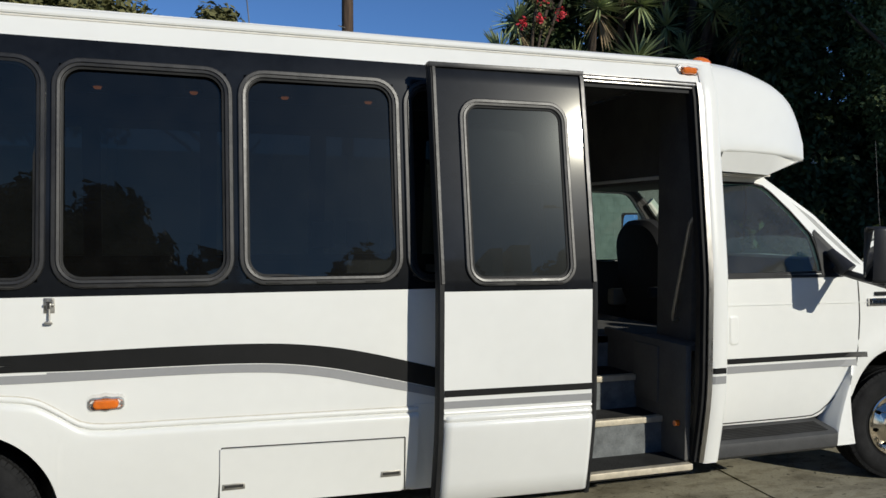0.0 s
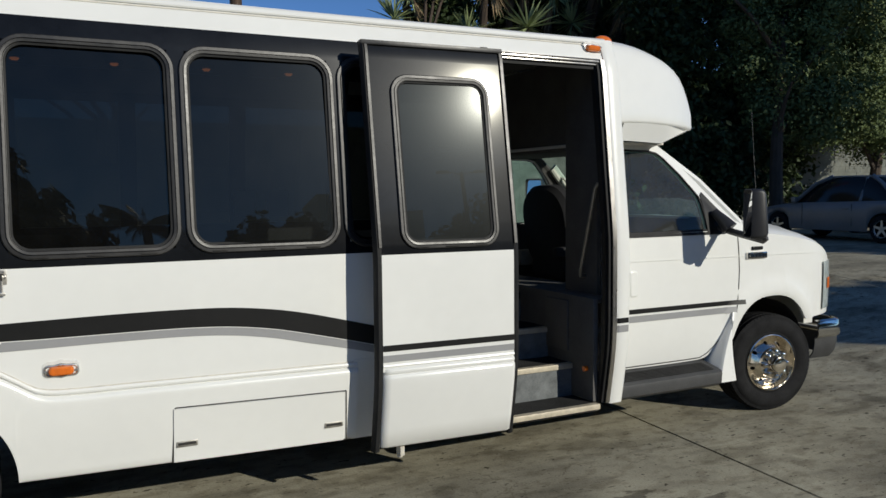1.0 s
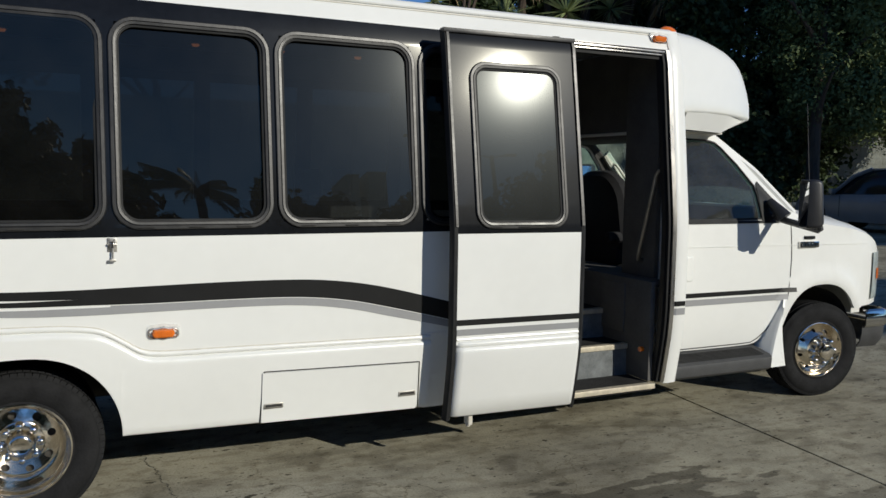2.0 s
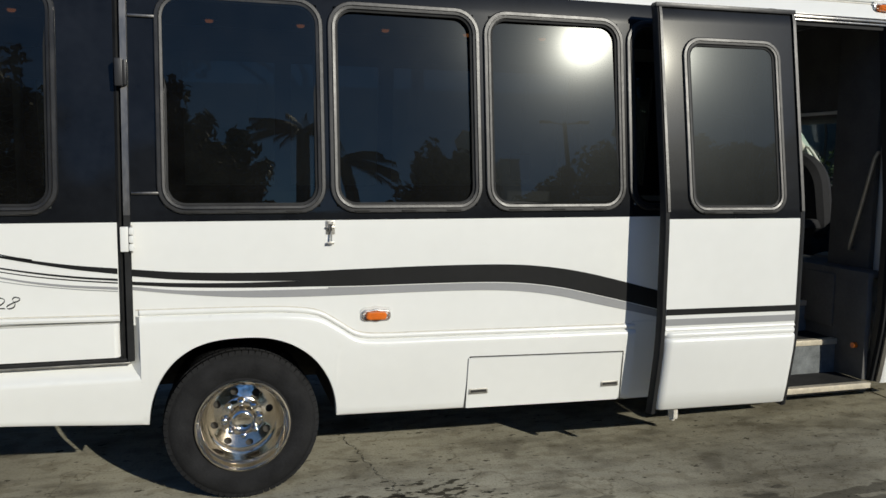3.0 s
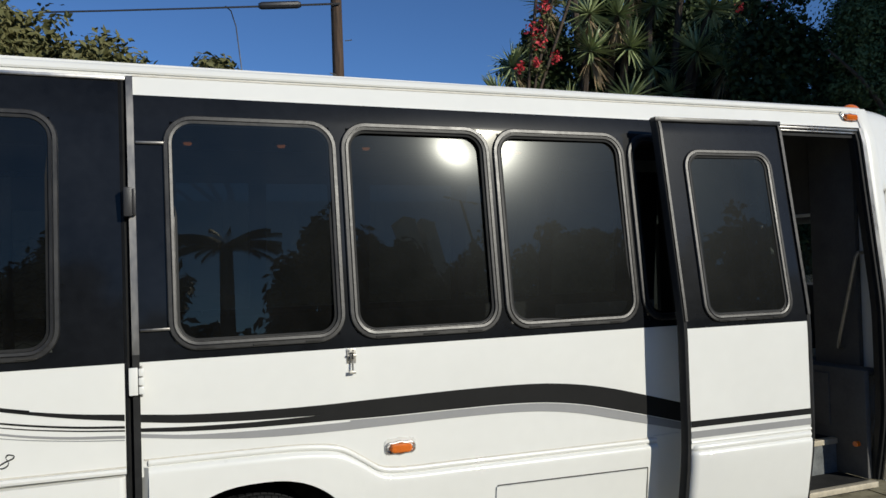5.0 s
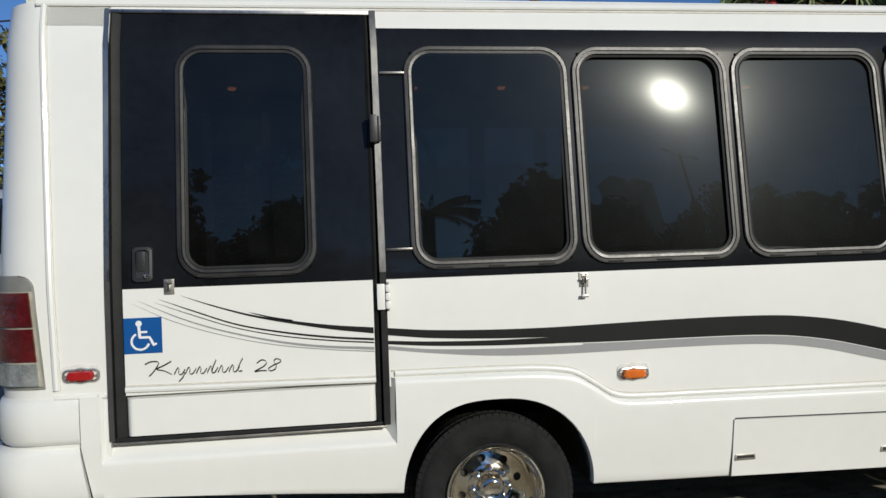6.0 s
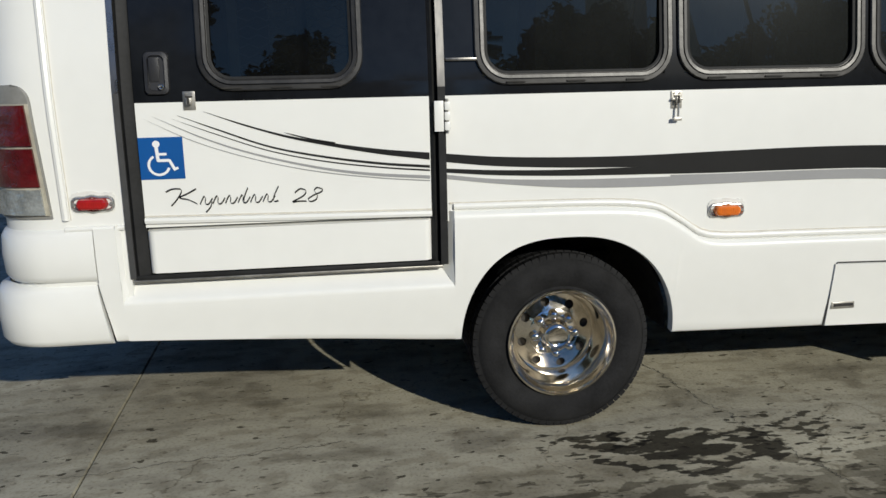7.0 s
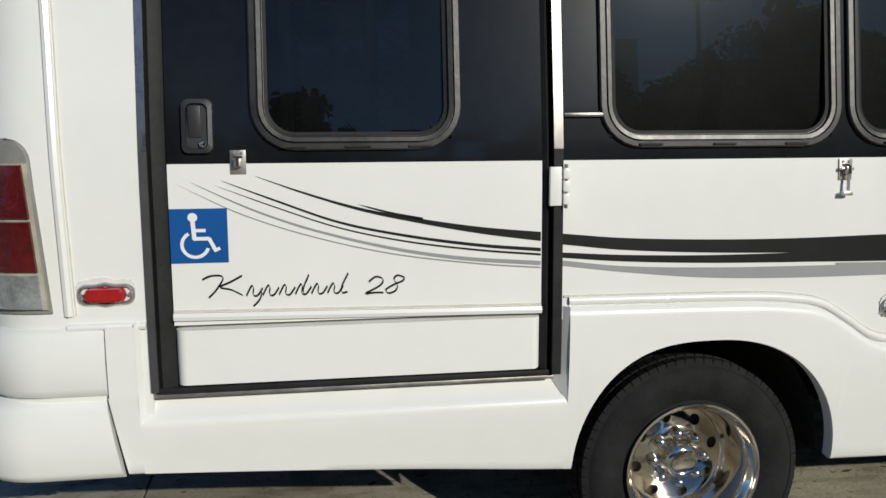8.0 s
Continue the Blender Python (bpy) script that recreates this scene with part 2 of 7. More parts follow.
def lathe(bm, prof, centre, n=48):
    """Turns (radius, y) pairs round an axis along y through centre."""
    rings = [[(centre[0] + r * math.cos(2 * math.pi * k / n), centre[1] + y, centre[2] + r * math.sin(2 * math.pi * k / n)) for k in range(n)] for r, y in prof]
    return grid(bm, rings, close=True)


def curve_at(pts, x):
    """Smooth value through (x, z) pairs."""
    if x <= pts[0][0]:
        return pts[0][1]
    for (x0, z0), (x1, z1), i in zip(pts, pts[1:], range(len(pts))):
        if x <= x1:
            t = (x - x0) / (x1 - x0)
            s0 = (pts[i + 1][1] - pts[max(i - 1, 0)][1]) / (pts[i + 1][0] - pts[max(i - 1, 0)][0])
            j = min(i + 2, len(pts) - 1)
            s1 = (pts[j][1] - z0) / (pts[j][0] - x0)
            h = x1 - x0
            return (2 * t**3 - 3 * t**2 + 1) * z0 + (t**3 - 2 * t**2 + t) * h * s0 + (3 * t**2 - 2 * t**3) * z1 + (t**3 - t**2) * h * s1
    return pts[-1][1]


def rr(x0, x1, z0, z1, r, n=7):
    """A rounded rectangle's loop of (x, z)."""
    out = []
    for cx, cz, a0 in ((x1 - r, z1 - r, 0), (x0 + r, z1 - r, 90), (x0 + r, z0 + r, 180), (x1 - r, z0 + r, 270)):
        for k in range(n + 1):
            a = radians(a0 + 90 * k / n)
            out.append((cx + r * math.cos(a), cz + r * math.sin(a)))
    return out


def spread(a, b, step):
    n = max(1, math.ceil(abs(b - a) / step - 1e-6))
    return [a + (b - a) * i / n for i in range(n + 1)]


# ---- the coach's side: y of the wall at height z ----
SIDE_Z = (0.28, 0.38, 0.45, 0.55, 0.65, 0.75, 0.85, 1.3, 1.4, 1.5, 2.4, 2.48, 2.62, 2.70)
SIDE_Y = (0.078, 0.060, 0.0475, 0.030, 0.014, 0.004, 0.0, 0.0, 0.004, 0.0135, 0.117, 0.137, 0.19, 0.23)
WIDE = 2.44


def wall_y(z):
    return float(np.interp(z, SIDE_Z, SIDE_Y))


def ground_z(x, y):
    """The yard: level under the coach, rising gently towards the far wall and the parked cars."""
    s = max(0.0, x - 7.0) * 0.075 + max(0.0, y - 2.6) * 0.12
    return min(s, 0.45)


# ---- ground ----
def build_ground():
    bm = bag()
    joints = [(-14.5, 0.0), (-8.2, 0.0), (-1.86, -0.035), (4.40, 0.089), (10.6, 0.06), (16.8, 0.0), (23, 0.0)]
    xs = sorted(set([-400, -200, -90, -40, -24, 30, 40, 60, 100, 200, 400] + spread(-20, 26, 0.8)))
    xs = [x for x in xs if all(abs(x - j) > 0.1 for j, k in joints)]
    for j, k in joints:
        w = 0.0035 if j < 0 else 0.0055
        xs += [j - 2 * w, j - w, j + w, j + 2 * w]
    xs.sort()
    ys = [-400, -150, -60, -30, -20] + spread(-14, 14, 0.7) + [18, 30, 60, 150, 400]
    rows = []
    for x in xs:
        row = []
        j, k = min(joints, key=lambda q: abs(q[0] - x))
        deep = (-0.012 if j < 0 else -0.022) if abs(x - j) < 0.006 else 0.0
        lean = float(np.interp(x, [q[0] for q in joints], [q[1] for q in joints]))
        for y in ys:
            xx = x + lean * max(-12, min(12, y))
            row.append((xx, y, ground_z(xx, y) + deep))
        rows.append(row)
    grid(bm, rows)
    m = mat("concrete", (0.435, 0.405, 0.308), 0.82, var=0.2, scale=1.2, bump=0.22, bscale=60)
    n, l = m.node_tree.nodes, m.node_tree.links
    b = n["Principled BSDF"]
    base = b.inputs["Base Color"].links[0].from_socket
    geo = n.new("ShaderNodeNewGeometry")

    def blotch(scale, lo, hi, dark, prev, loc=(0, 0, 0), stretch=(1, 1, 1), detail=4):
        mp = n.new("ShaderNodeMapping")
        mp.inputs["Scale"].default_value, mp.inputs["Location"].default_value = stretch, loc
        l.new(geo.outputs["Position"], mp.inputs[0])
        t = n.new("ShaderNodeTexNoise")
        t.inputs["Scale"].default_value, t.inputs["Detail"].default_value = scale, detail
        l.new(mp.outputs[0], t.inputs["Vector"])
        r = n.new("ShaderNodeMapRange")
        r.inputs["From Min"].default_value, r.inputs["From Max"].default_value = lo, hi
        l.new(t.outputs[0], r.inputs[0])
        mx = n.new("ShaderNodeMix")
        mx.data_type, mx.blend_type = "RGBA", "MULTIPLY"
        l.new(r.outputs[0], mx.inputs[0])
        l.new(prev, mx.inputs[6])
        mx.inputs[7].default_value = (*dark, 1)
        return mx.outputs[2], r.outputs[0]

    c, _ = blotch(0.55, 0.50, 0.68, (0.62, 0.61, 0.60), base)
    c, _ = blotch(3.2, 0.56, 0.66, (0.68, 0.67, 0.66), c, (3, 1, 0))
    c, _ = blotch(6.5, 0.52, 0.60, (0.80, 0.785, 0.76), c, (4, 9, 0), (1, 1.7, 1), detail=9)
    c, _ = blotch(11.0, 0.675, 0.69, (0.24, 0.23, 0.21), c, (7, 2, 0), (1, 1.5, 1), detail=3)
    c, _ = blotch(24.0, 0.66, 0.72, (0.62, 0.6, 0.58), c, (1, 5, 0), detail=2)
    c, _ = blotch(3.4, 0.53, 0.66, (0.74, 0.735, 0.73), c, (11, 3, 0), (0.4, 1.7, 1), detail=8)
    c, _ = blotch(70.0, 0.50, 0.70, (0.76, 0.75, 0.73), c, (2, 8, 0), detail=5)
    c, _ = blotch(16.0, 0.645, 0.665, (0.50, 0.49, 0.47), c, (9, 4, 0), (0.8, 2.0, 1), detail=6)
    c, _ = blotch(1.6, 0.55, 0.62, (0.70, 0.69, 0.67), c, (5, 14, 0), (0.6, 1.6, 1), detail=9)
    # concrete slightly darker ahead of the rear wheel, from x 0.5 to 3.5
    sep = n.new("ShaderNodeSeparateXYZ")
    l.new(geo.outputs["Position"], sep.inputs[0])
    tone_x = n.new("ShaderNodeMapRange")
    tone_x.interpolation_type = "SMOOTHSTEP"
    tone_x.inputs["From Min"].default_value, tone_x.inputs["From Max"].default_value = 0.5, 3.5
    l.new(sep.outputs["X"], tone_x.inputs[0])
    mxl = n.new("ShaderNodeMix")
    mxl.data_type, mxl.blend_type = "RGBA", "MULTIPLY"
    l.new(tone_x.outputs[0], mxl.inputs[0])
    l.new(c, mxl.inputs[6])
    mxl.inputs[7].default_value = (0.86, 0.85, 0.82, 1)
    c = mxl.outputs[2]

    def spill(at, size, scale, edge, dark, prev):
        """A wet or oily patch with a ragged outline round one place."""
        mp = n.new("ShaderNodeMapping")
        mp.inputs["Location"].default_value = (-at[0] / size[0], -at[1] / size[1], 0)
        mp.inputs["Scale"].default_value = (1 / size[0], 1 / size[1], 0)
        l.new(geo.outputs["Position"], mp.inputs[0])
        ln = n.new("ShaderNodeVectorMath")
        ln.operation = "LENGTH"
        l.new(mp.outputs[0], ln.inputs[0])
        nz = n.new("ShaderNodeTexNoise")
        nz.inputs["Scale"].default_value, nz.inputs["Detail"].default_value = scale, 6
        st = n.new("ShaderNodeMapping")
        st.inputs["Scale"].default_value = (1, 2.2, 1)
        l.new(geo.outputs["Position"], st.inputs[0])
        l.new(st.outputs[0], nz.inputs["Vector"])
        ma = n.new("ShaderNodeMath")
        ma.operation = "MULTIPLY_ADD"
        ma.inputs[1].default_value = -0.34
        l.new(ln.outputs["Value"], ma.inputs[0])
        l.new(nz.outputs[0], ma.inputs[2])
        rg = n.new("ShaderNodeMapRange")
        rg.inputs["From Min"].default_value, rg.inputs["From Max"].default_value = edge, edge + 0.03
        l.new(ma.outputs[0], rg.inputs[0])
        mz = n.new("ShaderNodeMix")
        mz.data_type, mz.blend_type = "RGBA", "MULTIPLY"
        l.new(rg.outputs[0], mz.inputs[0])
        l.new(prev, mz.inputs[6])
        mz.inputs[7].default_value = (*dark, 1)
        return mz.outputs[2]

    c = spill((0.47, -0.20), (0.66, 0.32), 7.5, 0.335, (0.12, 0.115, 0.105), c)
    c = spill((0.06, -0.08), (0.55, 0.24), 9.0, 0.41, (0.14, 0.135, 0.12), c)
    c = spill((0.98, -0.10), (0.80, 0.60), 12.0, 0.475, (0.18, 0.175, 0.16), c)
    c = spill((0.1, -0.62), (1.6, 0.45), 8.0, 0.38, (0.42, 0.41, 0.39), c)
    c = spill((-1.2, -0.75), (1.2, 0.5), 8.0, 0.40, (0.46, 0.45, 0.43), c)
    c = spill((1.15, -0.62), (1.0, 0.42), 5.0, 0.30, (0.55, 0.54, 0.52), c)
    c = spill((2.9, -0.85), (0.75, 0.45), 2.2, 0.22, (0.45, 0.44, 0.43), c)
    c = spill((3.6, -1.6), (1.6, 0.7), 3.2, 0.29, (0.66, 0.65, 0.64), c)
    # branching hairline cracks
    v = n.new("ShaderNodeTexVoronoi")
    v.feature = "DISTANCE_TO_EDGE"
    v.inputs["Scale"].default_value = 0.55
    wob = n.new("ShaderNodeTexNoise")
    wob.inputs["Scale"].default_value, wob.inputs["Detail"].default_value = 2.5, 8
    addv = n.new("ShaderNodeVectorMath")
    addv.operation = "MULTIPLY_ADD"
    addv.inputs[1].default_value = (0.9, 0.9, 0)
    l.new(geo.outputs["Position"], wob.inputs["Vector"])
    l.new(wob.outputs["Color"], addv.inputs[0])
    l.new(geo.outputs["Position"], addv.inputs[2])
    l.new(addv.outputs[0], v.inputs["Vector"])
    cr = n.new("ShaderNodeMapRange")
    cr.inputs["From Min"].default_value, cr.inputs["From Max"].default_value = 0.0035, 0.0005
    l.new(v.outputs["Distance"], cr.inputs[0])
    mx = n.new("ShaderNodeMix")
    mx.data_type, mx.blend_type = "RGBA", "MULTIPLY"
    l.new(cr.outputs[0], mx.inputs[0])
    l.new(c, mx.inputs[6])
    mx.inputs[7].default_value = (0.66, 0.64, 0.6, 1)
    l.new(mx.outputs[2], b.inputs["Base Color"])
    b.inputs["Specular IOR Level"].default_value = 0.25
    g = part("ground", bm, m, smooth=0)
    tagged(g, "worn grey concrete yard with slab joints, cracks and stains", "ground", kind="structure")


build_ground()


def build_cracks():
    rnd = random.Random(8)
    for k, (a, b) in enumerate((((0.60, 0.9), (0.73, 0.03)), ((0.73, 0.03), (0.86, -0.55)), ((-1.95, -0.02), (-0.9, 0.10)))):
        bm = bag()
        n = 60
        rows, dx = [], 0.0
        for i in range(n + 1):
            dx = dx * 0.6 + rnd.uniform(-0.014, 0.014)
            p = Vector(a).lerp(Vector(b), i / n)
            d = (Vector(b) - Vector(a)).normalized()
            q = p + Vector((-d.y, d.x)) * dx
            wd = 0.0008 + 0.0016 * rnd.random()
            rows.append([(q.x - d.y * e * wd, q.y + d.x * e * wd, 0.003) for e in (-1, 1)])
        grid(bm, rows)
        part("crack", bm, GASKET, bpy.data.objects["ground"], smooth=0)


build_cracks()

# ---- the coach ----
bus = empty("shuttle_bus", (2.0, 1.22, 0), label="white and black shuttle bus on concrete with its entrance door open", category="bus")

# places along the side
WINDOWS = ((-0.358, 0.396), (0.414, 1.172), (1.191, 1.967), (1.984, 2.75))
WIN_Z = (1.395, 2.395)
DOOR_IN = (2.92, 3.66)          # entrance opening
LIFT = (-1.60, -0.47)           # lift door with its seals
BELT, EAVE, LIP = 1.362, 2.478, 2.60


def skirt_top(x):
    return curve_at(((-0.47, 0.962), (0.1, 0.955), (0.26, 0.945), (0.36, 0.925), (0.45, 0.872), (0.53, 0.82), (0.62, 0.803), (0.9, 0.798), (2.0, 0.782), (3.0, 0.77)), x)


def skirt_low(x):
    return curve_at(((-2.1, 0.512), (-1.65, 0.499), (-0.95, 0.462), (-0.4, 0.423), (0.45, 0.398), (1.1, 0.384), (2.0, 0.366), (3.9, 0.343)), x)


def arch(x, cx=0.0115, cz=0.40, rx=0.431, rz=0.42):
    u = (x - cx) / rx
    return cz + rz * math.sqrt(max(0.0, 1 - abs(u) ** (2.3 if u > 0 else 2.75))) if abs(u) < 1 else 0.0


def sheet(xs, zs, hole, depth=0.0, mi=None):
    """Wall surface over columns xs and heights zs, following the side's curve."""
    bm = bag()
    grid(bm, [[(x, wall_y(z) + depth, z) for z in zs] for x in xs], mi=mi, skip=lambda i, j: hole((xs[i] + xs[i + 1]) / 2, (zs[j] + zs[j + 1]) / 2))
    bmesh.ops.delete(bm, geom=[v for v in bm.verts if not v.link_faces], context="VERTS")
    bmesh.ops.reverse_faces(bm, faces=bm.faces[:])
    return bm


def cuts(values, lo, hi, step):
    vs = sorted({round(v, 4) for v in values if lo <= v <= hi} | {lo, hi})
    out = []
    for p, q in zip(vs, vs[1:]):
        out += spread(p, q, step)[:-1]
    return out + [vs[-1]]


win_cuts = [v for w in WINDOWS for v in (w[0] + 0.03, w[1] - 0.03)]


def in_window(x, z):
    return WIN_Z[0] + 0.03 < z < WIN_Z[1] - 0.03 and any(a + 0.03 < x < b - 0.03 for a, b in WINDOWS)


# upper side: black band with the window openings
zs = cuts([WIN_Z[0] + 0.03, WIN_Z[1] - 0.03, 1.4, 1.5, 1.52, 2.37, 2.4], BELT, EAVE, 0.2)
part("window_band", sheet(cuts(win_cuts, LIFT[1], 2.90, 0.4), zs, in_window), BLACK, bus, "glossy black painted window band", solid=0.03, offset=-1)
# lower side, white, down to the skirt's moulding
zs = cuts([0.75, 0.85, 0.9, 1.3], 0.75, BELT, 0.1)
part("side_panel", sheet(cuts([0.34], LIFT[1], 2.90, 0.3), zs, lambda x, z: z < 0.9 and x < 0.34), WHITE, bus, "white painted side panel", solid=0.03, offset=-1)
# white eave above the band
zs = cuts([2.48, 2.553], EAVE, 2.625, 0.05)
part("eave_panel", sheet(cuts([-1.60, -0.47], -1.86, 3.86, 0.5), zs, lambda x, z: -1.60 < x < -0.47 and z < 2.553), WHITE, bus, solid=0.03, offset=-1)


def along(name, prof, xs, material, label="", slope=None, to=bus):
    """A moulding along the side: prof gives (out, dz) round its section."""
    bm = bag()
    vs = grid(bm, [[(x, wall_y(slope(x) + dz) - o, slope(x) + dz) for o, dz in prof] for x in xs], close=True)
    bm.faces.new(vs[0])
    bm.faces.new(vs[-1])
    return part(name, bm, material, to, label)


RAIL = [(-0.01, -0.020), (0.008, -0.018), (0.014, -0.010), (0.015, 0.008), (0.008, 0.018), (-0.01, 0.024)]
along("drip_rail", RAIL, spread(-1.90, 3.80, 0.5), WHITE, slope=lambda x: 2.588 + 0.004 * (x + 2))
along("eave_seam", [(-0.002, -0.003), (0.003, -0.003), (0.003, 0.003), (-0.002, 0.003)], spread(-0.47, 3.84, 0.5), CAULK, slope=lambda x: 2.560 + 0.004 * (x + 2))


# roof
def build_roof():
    bm = bag()
    prof = [(0.190, 2.612), (0.205, 2.621), (0.34, 2.625), (0.6, 2.628), (1.22, 2.632), (1.84, 2.628), (2.10, 2.625), (2.235, 2.621), (2.25, 2.612)]
    grid(bm, [[(x, y, z) for y, z in prof] for x in spread(-1.95, 3.88, 0.6)])
    part("roof", bm, WHITE, bus, smooth=60, solid=0.03, offset=-1)


build_roof()


# skirt
def build_skirt():
    bm = bag()
    fine = sorted(set([round(v, 4) for v in spread(-0.445, 2.04, 0.08) + [0.0115 + 0.431 * math.sin(radians(a)) for a in range(-90, 91, 4)] + spread(0.26, 0.64, 0.03)]))
    fine = [v for i, v in enumerate(fine) if i == 0 or v - fine[i - 1] > 0.0006]
    rows = []
    for x in fine:
        zt = skirt_top(x)
        zb = max(skirt_low(x), arch(x))
        row = []
        for u in (0, 0.03, 0.12, 0.3, 0.5, 0.7, 0.85, 0.95, 1):
            z = zb + (zt - 0.052 - zb) * u
            row.append((x, wall_y(z) - 0.022, z))
        # rounded shoulder, then the bead along the top
        for o, dz in ((0.0205, -0.040), (0.015, -0.030), (0.006, -0.0235), (-0.001, -0.021), (0.006, -0.018), (0.0105, -0.012), (0.011, -0.006), (0.009, 0.001), (0.005, 0.005), (0.0, 0.006)):
            row.append((x, wall_y(zt + dz) - o, zt + dz))
        rows.append(row)
    lip = lambda q: [(q[0][0], q[0][1] + 0.045, q[0][2] + 0.006), (q[0][0], q[0][1] + 0.014, q[0][2]), (q[0][0], q[0][1] + 0.004, q[0][2] + 0.003)] + q[1:]
    grid(bm, [lip(q) for q in rows])
    part("skirt", bm, WHITE, bus, "white moulded skirt with a raised bead", smooth=40, outward=True)
    # sealant line over the bead
    along("skirt_seal", [(0.0, 0.004), (0.004, 0.004), (0.004, 0.009), (0.0, 0.010)], spread(-0.46, 2.04, 0.04), CAULK, slope=skirt_top)
    # behind the lift door: low skirt with a bevelled recess
    bm = bag()
    rows = []
    for x in spread(-1.655, -0.445, 0.06):
        zb = max(skirt_low(x), arch(x))
        top = 0.640
        row = [(x, wall_y(zb + (top - zb) * u) - 0.022, zb + (top - zb) * u) for u in (0, 0.04, 0.15, 0.4, 0.7, 1)]
        v = (x + 1.655) / 1.21
        for z, o, k in ((0.650, -0.0205, 0.0), (0.659, -0.016, 0.05), (0.667, -0.009, 0.15), (0.674, -0.001, 0.3), (0.705, 0.023, 0.65), (0.735, 0.045, 1.0)):
            row.append((x + (0.05 - 0.105 * v) * k, wall_y(z) + o, z))
        rows.append(row)
    grid(bm, [lip(q) for q in rows])
    rows = []
    for k in range(4):
        zb = skirt_low(-1.70)
        row = []
        for z in [zb + (0.735 - zb) * u for u in (0, 0.04, 0.15, 0.4, 0.7, 1)]:
            left = -1.731 + 0.15 * (0.73 - z)
            row.append((left + (-1.655 - left) * k / 3, wall_y(z) - 0.022, z))
        rows.append(lip(row))
    grid(bm, rows)
    bmesh.ops.remove_doubles(bm, verts=bm.verts[:], dist=0.0005)
    part("rear_skirt", bm, WHITE, bus, smooth=45, outward=True)
    # bevelled jambs of the recess
    lo, hi, f, r = 0.655, 0.735, -0.022, 0.045
    for xo, xi in ((-1.655, -1.605), (-0.445, -0.50)):
        bm = bag()
        bm.faces.new([bm.verts.new((x, wall_y(z) + o, z)) for x, z, o in ((xo, 0.94, f), (xo, lo - 0.004, f), (xi, hi, r), (xi, 0.94, r))])
        part("recess_bevel", bm, WHITE, bus, smooth=0)
    # jamb posts of the skirt either side of the recess
    bm = bag()
    grid(bm, [[(x, wall_y(z) - 0.022, z) for z in spread(0.735, 0.93, 0.05)] for x in (-1.729, -1.655)])
    bmesh.ops.reverse_faces(bm, faces=bm.faces[:])
    part("rear_jamb", bm, WHITE, bus, solid=0.02, offset=-1)


build_skirt()


# the gap strip that closes the side next to the entrance, and the pillar in front of it
zs = cuts([0.45, 0.55, 0.65, 0.75, 0.85, 1.3, 1.4, 1.5, 2.4, 2.48], 0.33, 2.60, 0.1)
part("lower_side_front", sheet(spread(2.02, 2.92, 0.3), cuts([0.45, 0.55, 0.65, 0.75], 0.36, 0.80, 0.1), lambda x, z: False, -0.004), WHITE, bus, solid=0.03, offset=-1)


def build_pillar():
    bm = bag()
    sec = [(3.755, 0.03), (3.755, -0.008), (3.77, -0.016), (3.845, -0.012), (3.862, 0.0), (3.868, 0.03), (3.872, 0.30)]
    grid(bm, [[(x, wall_y(z) + o, z) for x, o in sec] for z in zs])
    part("front_pillar", bm, WHITE, bus, smooth=50)
    for nm, x0, x1, o0, o1, m in (("pillar_trim", 3.722, 3.752, -0.017, 0.04, TRIM), ("pillar_groove", 3.752, 3.757, 0.004, 0.04, RUBBER), ("door_seal", 3.70, 3.720, 0.0, 0.06, RUBBER), ("inner_trim", 3.692, 3.70, 0.02, 0.06, FRAME)):
        bm = bag()
        rows = [[(x0, wall_y(z) + o0, z), (x1, wall_y(z) + o0, z), (x1, wall_y(z) + o1, z), (x0, wall_y(z) + o1, z)] for z in cuts([0.45, 0.55, 0.65, 0.75, 0.85, 1.3, 1.4, 1.5, 1.52, 2.37, 2.4], 0.34, 2.49, 0.1)]
        vs = grid(bm, rows, close=True)
        bm.faces.new(vs[0]), bm.faces.new(vs[-1])
        part(nm, bm, m, bus)
    bm = bag()
    for z0, z1, o in ((2.452, 2.462, -0.002), (2.462, 2.469, 0.006), (2.469, 2.482, -0.007), (2.486, 2.492, -0.011)):
        box(bm, 2.93, 3.735, wall_y(2.475) + o, wall_y(2.475) + 0.05, z0, z1, 0.003)
    part("door_header", bm, TRIM, bus, "bright aluminium rail over the entrance")
    bm = bag()
    box(bm, 2.85, 3.70, wall_y(2.45) + 0.02, wall_y(2.45) + 0.06, 2.43, 2.455)
    part("header_seal", bm, RUBBER, bus)


build_pillar()


